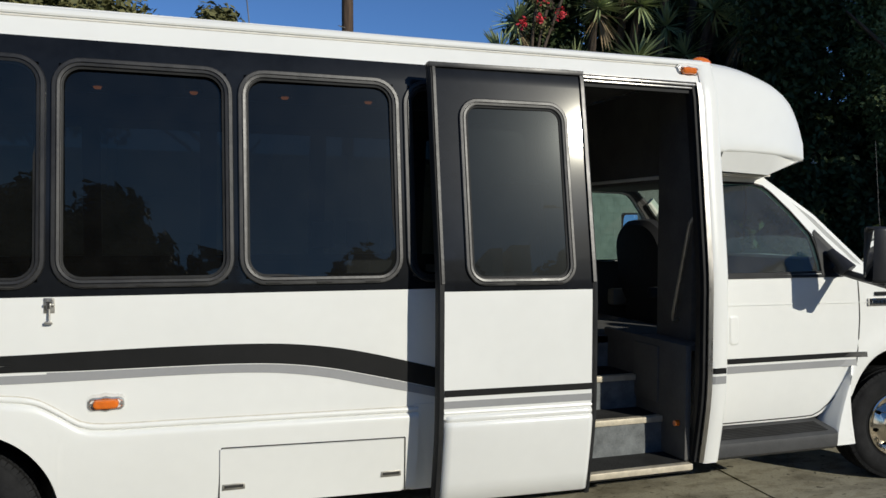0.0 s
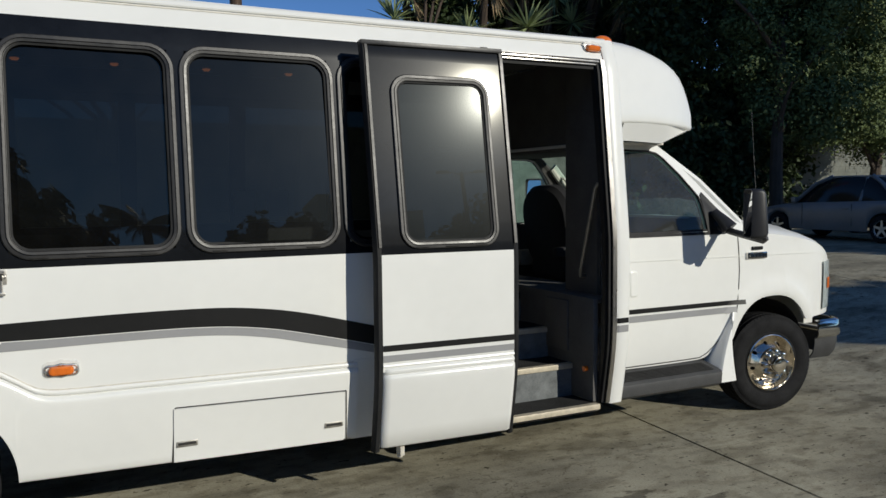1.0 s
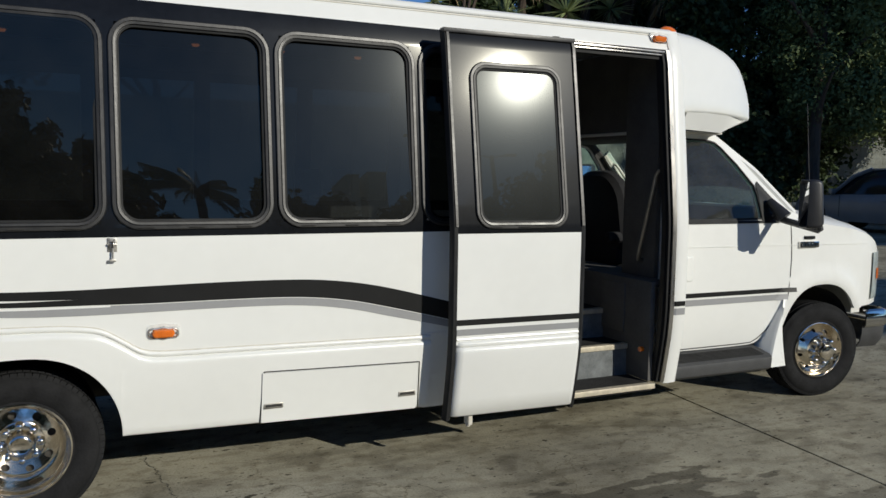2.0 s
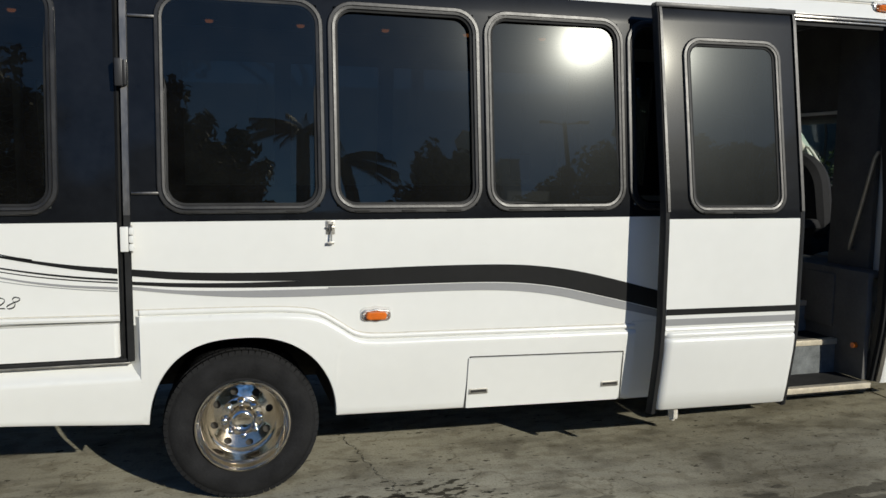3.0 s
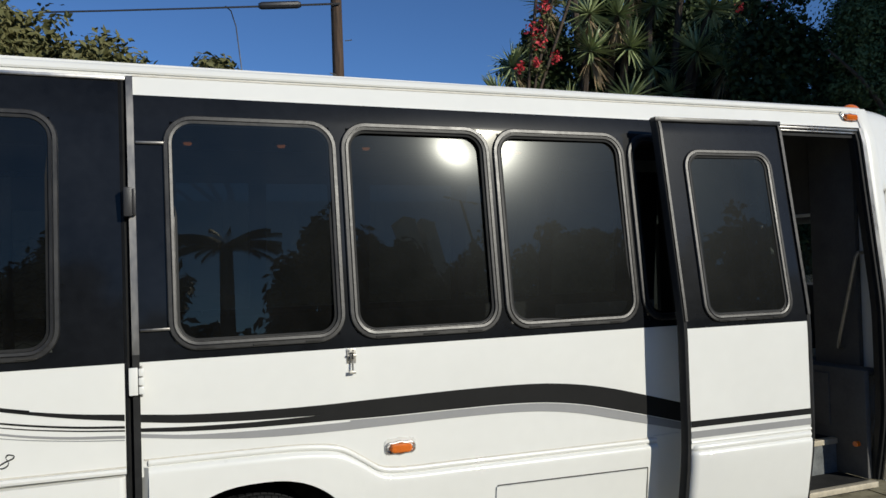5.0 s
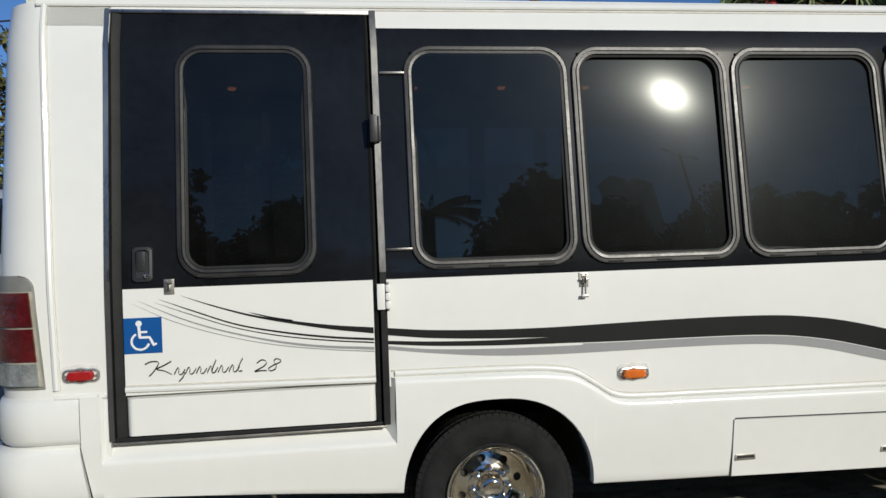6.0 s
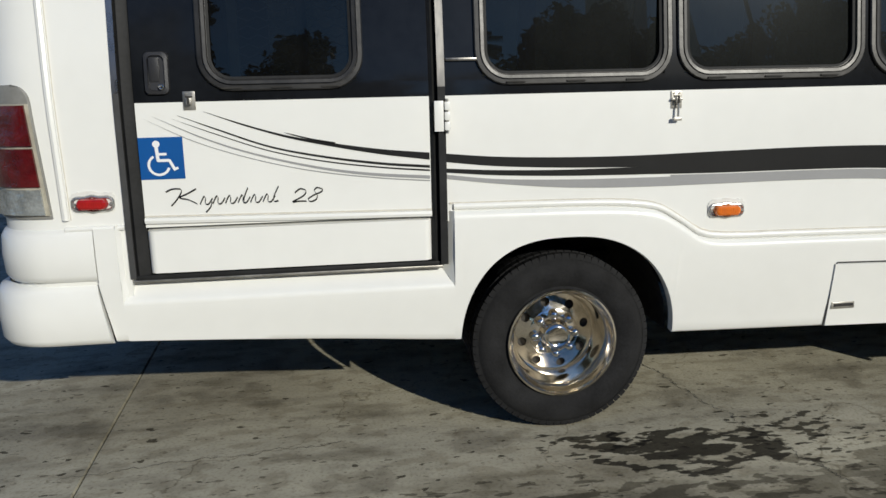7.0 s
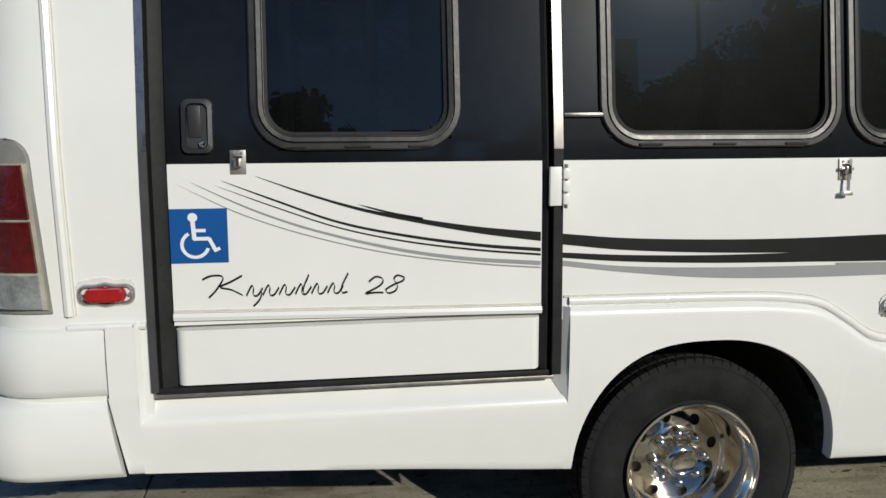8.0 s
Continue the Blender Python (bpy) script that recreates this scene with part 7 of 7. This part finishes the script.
def palm(x, y, h, seed):
    top = empty("palm_tree", (x, y, 0), label="tall palm with drooping fronds", category="palm", group="palms across the yard")
    bm = bag()
    tube(bm, [(x, y, -0.05), (x + 0.1, y, h * 0.5), (x + 0.15, y, h)], 0.26, 10, taper=lambda u: 1.2 - 0.3 * u)
    part("trunk", bm, BARK, top)
    rg = random.Random(seed)
    bm = bag()
    for k in range(40):
        az = k * 2.4
        el = rg.uniform(0.05, 0.42)
        for j in range(34):
            u = j / 33
            L = 2.0
            p = Vector((x + 0.15 + math.cos(az) * L * u * math.cos(el * (1 - u)), y + math.sin(az) * L * u * math.cos(el * (1 - u)), h + math.sin(el) * L * u - 0.50 * u * u))
            for s in (-1, 1):
                q = p + Vector((-math.sin(az) * s * 0.30 * (1.1 - u), math.cos(az) * s * 0.30 * (1.1 - u), -0.22))
                w = Vector((math.cos(az), math.sin(az), 0)) * 0.035
                bm.faces.new([bm.verts.new(v) for v in (p - w, p + w, q)])
    part("fronds", bm, LEAF_DARK, top, smooth=0)


palm(3.1, -26.0, 6.45, 5)
palm(-9.0, -30.0, 8.8, 6)


# ---- poles and cables ----
def lamp_post(x, y, h, arms, label, seed=0, r=0.085):
    g = ground_z(x, y)
    top = empty("street_lamp", (x, y, g), label=label, category="street lamp")
    bm = bag()
    tube(bm, [(x, y, g - 0.05), (x, y, g + h * 0.5), (x, y, g + h)], r, 12, taper=lambda u: 1.15 - 0.3 * u)
    part("pole", bm, GASKET, top)
    bm = bag()
    box(bm, x - 0.16, x + 0.16, y - 0.16, y + 0.16, g, g + 0.12, 0.02)
    part("base_plate", bm, GASKET, top)
    for dx, dy in arms:
        bm = bag()
        tube(bm, [(x, y, g + h - 0.12), (x + dx * 0.5, y + dy * 0.5, g + h - 0.02), (x + dx, y + dy, g + h + 0.03)], 0.035, 8)
        ar = part("arm", bm, GASKET, top)
        bm = bag()
        m = Matrix.Translation((x + dx * 1.25, y + dy * 1.25, g + h + 0.04)) @ Matrix.Rotation(math.atan2(dy, dx), 4, "Z")
        box(bm, -0.34, 0.34, -0.14, 0.14, -0.05, 0.06, 0.04, m)
        part("lamp_head", bm, GASKET, ar)


lamp_post(25.45, 12.1, 8.1, ((0.50, -0.85),), "dark steel lamp post by the parked cars", r=0.12)
lamp_post(17.9, -36.0, 13.4, ((-0.9, 0), (0.9, 0)), "twin arm lamp post across the yard", r=0.13)


def build_wood_pole():
    x, y = 4.02, 12.2
    top = empty("utility_pole", (x, y, ground_z(x, y)), label="weathered brown wooden utility pole", category="utility pole")
    bm = bag()
    tube(bm, [(x, y, ground_z(x, y) - 0.05), (x - 0.02, y, 5), (x - 0.06, y, 10.5)], 0.122, 14, taper=lambda u: 1.1 - 0.25 * u)
    part("pole", bm, POLEWOOD, top)
    for z in (5.6, 6.3, 7.0, 7.7):
        bm = bag()
        s = 1 if int(z * 10) % 2 else -1
        tube(bm, [(x + s * 0.10, y - 0.10, z), (x + s * 0.24, y - 0.14, z + 0.02)], 0.010, 6)
        part("climbing_step", bm, STEEL, top)
    cab = empty("overhead_cable", (x, y, 7.0), label="black overhead cable with a splice case", category="cable")
    sag = lambda a, b, d, n=18: [Vector(a).lerp(Vector(b), i / n) + Vector((0, 0, -4 * d * (i / n) * (1 - i / n))) for i in range(n + 1)]
    for a, b, d, r in (((x, y - 0.15, 7.04), (-22, y - 0.5, 4.62), 0.3, 0.016), ((x, y - 0.15, 7.02), (-22, y - 0.5, 4.6), 0.27, 0.009)):
        bm = bag()
        tube(bm, sag(a, b, d), r, 6)
        part("cable", bm, PLASTIC, cab)
    bm = bag()
    tube(bm, [(x - 1.62, y - 0.16, 6.83), (x - 1.56, y - 0.16, 6.84), (x - 0.86, y - 0.15, 6.93), (x - 0.80, y - 0.15, 6.94)], 0.075, 10, taper=lambda u: 0.7 if u in (0, 1) else 1)
    part("splice_case", bm, PLASTIC, cab, "black splice case")
    bm = bag()
    tube(bm, [(x - 2.25, y - 0.16, 6.77), (x - 2.14, y - 0.1, 6.70), (x - 2.04, y, 6.45), (x - 1.95, y, 5.6), (x - 1.90, y, 4.4)], 0.012, 6)
    part("drop_wire", bm, PLASTIC, cab)


build_wood_pole()
for ob in [o for o in scene.objects if not o.parent and o.name.split(".")[0] in ("utility_pole", "overhead_cable")]:
    set_back(ob, 1.76)


def leaning_pole(base, top):
    g = ground_z(base[0], base[1])
    up = empty("utility_pole", (base[0], base[1], g), label="dark leaning wooden utility pole beside the lamp post", category="utility pole")
    a, b = Vector((base[0], base[1], g - 0.05)), Vector(top)
    bm = bag()
    tube(bm, [a, a.lerp(b, 0.5), b], 0.17, 12, taper=lambda u: 1.1 - 0.25 * u)
    part("pole", bm, GASKET, up)
    bm = bag()
    p = a.lerp(b, 0.93)
    box(bm, p.x - 0.06, p.x + 0.06, p.y - 1.1, p.y + 1.1, p.z - 0.06, p.z + 0.06, 0.01)
    part("crossarm", bm, GASKET, up)


leaning_pole((29.2, 14.2), (27.75, 13.9, 10.8))


# ---- block wall ----
BLOCKM = mat("concrete_block", (0.16, 0.165, 0.14), 0.9, var=0.25, scale=3, bump=0.8, bscale=30)
MORTAR = mat("mortar", (0.155, 0.16, 0.136), 0.95, var=0.2, scale=8)


def build_wall():
    yw, top = 15.4, 3.24
    bm = bag()
    box(bm, -60, 60, yw, yw + 0.2, 0.2, top)
    w = part("wall_back", bm, [MORTAR], None)
    tagged(w, "grey slumped concrete block wall behind the planting", "wall", kind="structure")
    bm = bag()
    box(bm, -60, 60, yw - 0.04, yw + 0.24, top, top + 0.08, 0.01)
    part("coping", bm, BLOCKM, w)
    # the shaded stretch behind the planting, joined
    bm = bag()
    for i in range(46):
        for j in range(13):
            x = 4.0 + i * 0.4 + (0.2 if j % 2 else 0)
            box(bm, x + 0.006, x + 0.394, yw - 0.006, yw + 0.05, top - 0.194 - 0.2 * j, top - 0.006 - 0.2 * j)
    part("block_courses", bm, BLOCKM, w)["kind"] = "stuff"
    me = bpy.data.meshes.new("block")
    bm = bag()
    box(bm, 0.005, 0.395, -0.008, 0.05, 0.005, 0.195, 0.004)
    bm.to_mesh(me)
    bm.free()
    me.materials.append(BLOCKM)
    rg = random.Random(3)
    for i in range(26):
        for j in range(11):
            ob = new("block", me)
            ob.parent = w
            ob.location = (22.6 + i * 0.4 + (0.2 if j % 2 else 0), yw + rg.uniform(-0.006, 0.006), top - 0.2 - 0.2 * j)


build_wall()


# ---- far building with coloured bands ----
def build_building():
    x0, x1, y0, y1 = 34.6, 60.0, 18.0, 40.0
    bl = empty("retail_building", (x0, y0, 0.9), label="far low building with orange and white bands", category="building")
    # orange and pale band colours lowered for the shade on these walls
    cols = {"o": mat("orange_wall_shaded", (0.24, 0.046, 0.017), 0.7, var=0.1, scale=0.5), "w": mat("pale_wall_shaded", (0.40, 0.40, 0.41), 0.7, var=0.06, scale=0.5), "b": mat("slate_wall", (0.10, 0.13, 0.18), 0.7, var=0.1, scale=0.5)}
    for z0, z1, c in ((0.5, 3.9, "b"), (3.9, 4.2, "w"), (4.2, 4.95, "o"), (4.95, 5.45, "w"), (5.45, 7.2, "o"), (7.2, 7.8, "w")):
        bm = bag()
        box(bm, x0, x1, y0, y1, z0, z1)
        part("wall_band", bm, cols[c], bl)
    bm = bag()
    box(bm, x0 - 0.15, x1 + 0.15, y0 - 0.15, y1 + 0.15, 7.8, 8.0)
    part("roof", bm, cols["w"], bl)
    for k in range(4):
        bm = bag()
        box(bm, x0 - 0.02, x0 + 0.1, y0 + 1 + k * 3, y0 + 3 + k * 3, 1.2, 2.6)
        box(bm, x0 + 1 + k * 3, x0 + 3 + k * 3, y0 - 0.02, y0 + 0.1, 1.2, 2.6)
        part("window", bm, CARGLASS, bl)


build_building()


# ---- tall pale building far across the yard, seen in the panes above the trees ----
def build_pale_block():
    bl = empty("pale_building", (18.9, -52.0, 0.0), label="tall pale building beyond the trees across the yard", category="building")
    pale = mat("pale_plaster", (0.80, 0.80, 0.77), 0.7, var=0.05, scale=0.3)
    for x0, x1, h in ((17.4, 18.3, 15.4), (19.0, 20.4, 15.6)):
        bm = bag()
        box(bm, x0, x1, -54.0, -50.0, -0.2, h, 0.03)
        part("wall", bm, pale, bl)
        bm = bag()
        box(bm, x0 - 0.06, x1 + 0.06, -54.06, -49.94, h, h + 0.12, 0.02)
        part("parapet", bm, pale, bl)
    bm = bag()
    box(bm, 18.3, 19.0, -53.6, -50.6, -0.2, 14.0)
    part("stair_link", bm, LAMPGREY, bl, "grey recessed link")


build_pale_block()


# ---- parked cars ----
CARDARK = mat("car_glass_dark", (0.012, 0.014, 0.015), 0.08, var=0.1)
CARDARK.node_tree.nodes["Principled BSDF"].inputs["Specular IOR Level"].default_value = 0.3
def car(name, x, y, yaw, paint, label, L=4.5, Wd=1.74, H=1.34, boxy=0.0):
    """A parked car: u runs to its nose."""
    g = ground_z(x, y)
    M = Matrix.Translation((x, y, g)) @ Matrix.Rotation(yaw, 4, "Z")
    top = empty(name, (x, y, g), label=label, category="car", group="parked vehicles")
    hw = Wd / 2
    h = L / 2
    def put(nm, bm, m, to=top, lab="", **kw):
        bmesh.ops.transform(bm, matrix=M, verts=bm.verts[:])
        return part(nm, bm, m, to, lab, **kw)
    belt = through_pts((-h, 0.80), (-h + 0.1, 0.90), (-h + 0.7, 0.94), (0, 0.90), (h * 0.45, 0.86), (h * 0.8, 0.76), (h - 0.08, 0.64), (h, 0.56))
    wid = through_pts((-h, hw - 0.22), (-h + 0.15, hw - 0.07), (-h + 0.7, hw), (0, hw), (h - 0.8, hw - 0.02), (h - 0.25, hw - 0.10), (h, hw - 0.32))
    ra, fa = -h + 0.95, h - 0.88
    def low(u):
        b = 0.24 if -h + 0.2 < u < h - 0.2 else 0.32
        for c in (ra, fa):
            d = abs(u - c)
            if d < 0.36:
                b = max(b, 0.31 + math.sqrt(0.36**2 - d * d))
        return b
    us = sorted({round(v, 3) for v in spread(-h, h, 0.15) + [c + 0.36 * math.sin(radians(a)) for c in (ra, fa) for a in range(-90, 91, 15)]})
    bm = bag()
    rows = []
    for u in us:
        b, t, w = low(u), belt(u), wid(u)
        half = [(w - 0.05, b), (w - 0.01, b + (t - b) * 0.25), (w, b + (t - b) * 0.6), (w - 0.02, t - 0.05), (w - 0.06, t), (w * 0.5, t + 0.03), (0, t + 0.04)]
        rows.append([(u, v, z) for v, z in half] + [(u, -v, z) for v, z in reversed(half[:-1])])
    vs = grid(bm, rows)
    bm.faces.new(vs[0]), bm.faces.new(vs[-1])
    put("body", bm, paint, smooth=35)
    # cabin: pillars and roof
    r0, r1 = -h + (0.55 if not boxy else 0.05), h * 0.42
    f0, f1 = -h + (1.35 if not boxy else 0.25), h * 0.42 - (0.95 if not boxy else 0.7)
    def cabin(k, z):
        return r0 + (f0 - r0) * k, r1 + (f1 - r1) * k
    bm = bag()
    rows = []
    for k in (0.0, 0.35, 0.7, 0.92, 1.0):
        a, b = cabin(min(1, k * 1.02), 0)
        z = belt(0) - 0.02 + (H - belt(0)) * math.sin(k * math.pi / 2) if k < 1 else H
        w = hw - 0.06 - 0.20 * k ** 1.4
        n = 12
        ring = [(a + (b - a) * i / n, w * (1 - 0.10 * (2 * i / n - 1) ** 4), z) for i in range(n + 1)] + [(b - (b - a) * i / n, -w * (1 - 0.10 * (2 * i / n - 1) ** 4), z) for i in range(n + 1)]
        rows.append(ring)
    vs = grid(bm, rows, close=True)
    bm.faces.new(vs[-1])
    cabn = put("cabin", bm, CARDARK, lab="dark car glass", smooth=45)
    bm = bag()
    a, b = cabin(1, 0)
    w = hw - 0.26
    box(bm, a - 0.06, b + 0.06, -w - 0.015, w + 0.015, H - 0.045, H + 0.012, 0.02)
    put("roof", bm, paint, smooth=40)
    for s in (-1, 1):
        bm = bag()
        for ua, ub in ((r0, f0), (r1, f1)):
            tube(bm, [(ua, s * (hw - 0.055), belt(0) - 0.02), (ua + (ub - ua) * 0.6, s * (hw - 0.13), belt(0) + (H - belt(0)) * 0.72), (ub, s * (hw - 0.25), H)], 0.045, 6)
            put("pillar", bm, paint)
            bm = bag()
        um = (f0 + f1) / 2 - 0.35
        tube(bm, [(um, s * (hw - 0.05), belt(um)), (um - 0.05, s * (hw - 0.25), H)], 0.035, 6)
        put("pillar", bm, paint)
        for u, w0 in ((h * 0.30, 0), (-h * 0.28, 1)):
            bm = bag()
            box(bm, u - 0.004, u + 0.004, s * hw - 0.006, s * hw + 0.002, 0.34, 0.86)
            put("door_seam", bm, GASKET)
        bm = bag()
        box(bm, -h * 0.24, -h * 0.24 + 0.16, s * (hw + 0.0) - 0.015, s * hw + 0.018, 0.74, 0.77, 0.008)
        put("door_handle", bm, paint)
        bm = bag()
        box(bm, h * 0.36, h * 0.36 + 0.12, s * (hw + 0.02) - 0.07, s * (hw + 0.02) + 0.07, 0.90, 1.02, 0.02)
        put("side_mirror", bm, paint)
        bm = bag()
        box(bm, -h - 0.004, -h + 0.16, s * (hw - 0.26) - 0.14, s * (hw - 0.26) + 0.14, 0.66, 0.82, 0.02)
        put("tail_lamp", bm, RED, lab="red tail lamp")
        bm = bag()
        box(bm, h - 0.22, h - 0.03, s * (hw - 0.30) - 0.14, s * (hw - 0.30) + 0.14, 0.52, 0.64, 0.02)
        put("headlamp", bm, CLEARLENS)
        bm = bag()
        box(bm, -h + 0.40, -h + 0.52, s * hw - 0.012, s * hw - 0.006 + 0.008, 0.56, 0.61, 0.004)
        put("side_marker", bm, RED)
    bm = bag()
    box(bm, -h - 0.06, -h + 0.25, -hw + 0.12, hw - 0.12, 0.34, 0.58, 0.05)
    put("rear_bumper", bm, paint)
    for c in (ra, fa):
        for s in (-1, 1):
            bm = bag()
            lathe(bm, [(0.19, 0.012), (0.21, 0.0), (0.29, 0.002), (0.312, 0.03), (0.312, 0.17), (0.29, 0.19), (0.0, 0.19)], (c, 0, 0.312), 28)
            bmesh.ops.transform(bm, matrix=Matrix.Translation((0, -hw + 0.02, 0)) if s == -1 else Matrix.Translation((0, hw - 0.02, 0)) @ Matrix.Diagonal((1, -1, 1, 1)), verts=bm.verts[:])
            tw = put("wheel", bm, TYRE)
            bm = bag()
            lathe(bm, [(0.205, 0.005), (0.195, 0.02), (0.18, 0.03)], (c, 0, 0.312), 28)
            for k in range(5):
                q = 2 * math.pi * k / 5 + 0.3
                d, e = Vector((math.cos(q), 0, math.sin(q))), Vector((-math.sin(q), 0, math.cos(q)))
                o = Vector((c, 0.012, 0.312))
                bm.faces.new([bm.verts.new(v) for v in (o + e * 0.035, o + d * 0.195 + e * 0.022, o + d * 0.195 - e * 0.022, o - e * 0.035)])
            bmesh.ops.transform(bm, matrix=Matrix.Translation((0, -hw + 0.016, 0)) if s == -1 else Matrix.Translation((0, hw - 0.016, 0)) @ Matrix.Diagonal((1, -1, 1, 1)), verts=bm.verts[:])
            put("rim", bm, ALU, tw, "five spoke alloy rim", smooth=0)
    return top


# silver lowered in colour for the shade the coupe is parked in
SILVER = mat("silver_paint_shaded", (0.23, 0.225, 0.22), 0.42, 0.25, var=0.08, scale=2, coat=0.15)
GREYCAR = mat("grey_paint", (0.08, 0.085, 0.095), 0.35, 0.2, var=0.08, scale=2, coat=0.2)
car("silver_coupe", 18.05, 8.83, radians(88), SILVER, "silver coupe parked nose to the block wall", L=4.7, H=1.5)
car("grey_sedan", 21.3, 9.2, radians(88), GREYCAR, "dark grey sedan parked beside the silver coupe")


def van(x, y, yaw, label, L=5.2, Wd=1.95, H=1.92):
    """A boxy passenger van: u runs to its nose, side windows in a dark band."""
    g = ground_z(x, y)
    M = Matrix.Translation((x, y, g)) @ Matrix.Rotation(yaw, 4, "Z")
    top = empty("passenger_van", (x, y, g), label=label, category="van", group="parked vehicles")
    h, hw = L / 2, Wd / 2
    def put(nm, bm, m, to=top, lab="", **kw):
        bmesh.ops.transform(bm, matrix=M, verts=bm.verts[:])
        return part(nm, bm, m, to, lab, **kw)
    ra, fa = -h + 1.05, h - 0.85
    def low(u):
        b = 0.26
        for c in (ra, fa):
            d = abs(u - c)
            if d < 0.40:
                b = max(b, 0.33 + math.sqrt(0.40 ** 2 - d * d))
        return b
    us = sorted({round(v, 3) for v in spread(-h, h, 0.2) + [c + 0.40 * math.sin(radians(q)) for c in (ra, fa) for q in range(-90, 91, 15)]})
    nose = through_pts((-h, H), (-h + 0.06, H), (h - 1.6, H), (h - 0.75, 1.10), (h - 0.1, 0.92), (h, 0.70))
    bm = bag()
    rows = []
    for u in us:
        t, b = nose(u), low(u)
        w = hw - (0.05 if abs(u) > h - 0.05 else 0.0)
        half = [(w - 0.06, b)] + [(w - d, min(z, t)) for d, z in ((0.0, b + 0.06), (0.0, 0.70), (0.015, 0.72), (0.0, 0.74), (0.01, 0.98), (0.035, 1.06), (0.10, H - 0.10), (0.16, H - 0.03), (0.26, H))] + [(0.0, min(t, H) + 0.02)]
        rows.append([(u, -v, z) for v, z in half] + [(u, v, z) for v, z in reversed(half[:-1])])
    vs = grid(bm, rows)
    bm.faces.new(vs[0]), bm.faces.new(vs[-1])
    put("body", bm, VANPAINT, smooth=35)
    for sd in (-1, 1):
        for ua, ub in ((-h + 0.16, -h + 1.25), (-h + 1.33, -h + 2.45), (-h + 2.53, h - 1.72)):
            bm = bag()
            grid(bm, [[(u, sd * (hw - 0.030 - 0.065 * (z - 1.06) / (H - 0.16) + o), z) for u, z in rr(ua + i, ub - i, 1.10 + i, H - 0.13 - i, 0.06)] for i, o in ((0.0, -0.01), (0.0, 0.006), (0.012, 0.007))], close=True)
            bm.faces.new(bm.verts[-len(rr(0, 1, 0, 1, 0.06)):])
            put("side_window", bm, VANGLASS, lab="dark side window", smooth=30)
        bm = bag()
        box(bm, -h + 0.3, h - 1.0, sd * hw - 0.012, sd * hw + 0.012, 0.60, 0.66, 0.008)
        put("side_moulding", bm, GREYPLASTIC)
        bm = bag()
        box(bm, -h + 0.2, h - 1.8, sd * (hw - 0.20) - 0.015, sd * (hw - 0.20) + 0.015, H + 0.02, H + 0.05, 0.008)
        put("roof_rail", bm, PLASTIC)
        bm = bag()
        box(bm, -h - 0.01, -h + 0.10, sd * (hw - 0.14) - 0.08, sd * (hw - 0.14) + 0.08, 0.72, 1.02, 0.02)
        put("tail_lamp", bm, RED, lab="red tail lamp")
        for c in (ra, fa):
            bm = bag()
            lathe(bm, [(0.0, 0.02), (0.20, 0.012), (0.22, 0.0), (0.30, 0.002), (0.325, 0.03), (0.325, 0.17), (0.30, 0.19), (0.0, 0.19)], (c, 0, 0.325), 28)
            bmesh.ops.transform(bm, matrix=Matrix.Translation((0, -hw + 0.02, 0)) if sd == -1 else Matrix.Translation((0, hw - 0.02, 0)) @ Matrix.Diagonal((1, -1, 1, 1)), verts=bm.verts[:])
            put("wheel", bm, TYRE)
    bm = bag()
    box(bm, -h - 0.08, -h + 0.2, -hw + 0.08, hw - 0.08, 0.34, 0.58, 0.05)
    put("rear_bumper", bm, GREYPLASTIC)
    return top


# van paint darkened to carry the shade the van stands in
VANPAINT = mat("van_paint_shaded", (0.30, 0.32, 0.36), 0.30, var=0.08, scale=2, coat=0.5)
VANGLASS = mat("van_glass", (0.010, 0.012, 0.014), 0.05, var=0.1, coat=1.0)
van(-4.5, 8.2, radians(3), "passenger van with dark windows parked beyond the bus, paint darkened for shade")
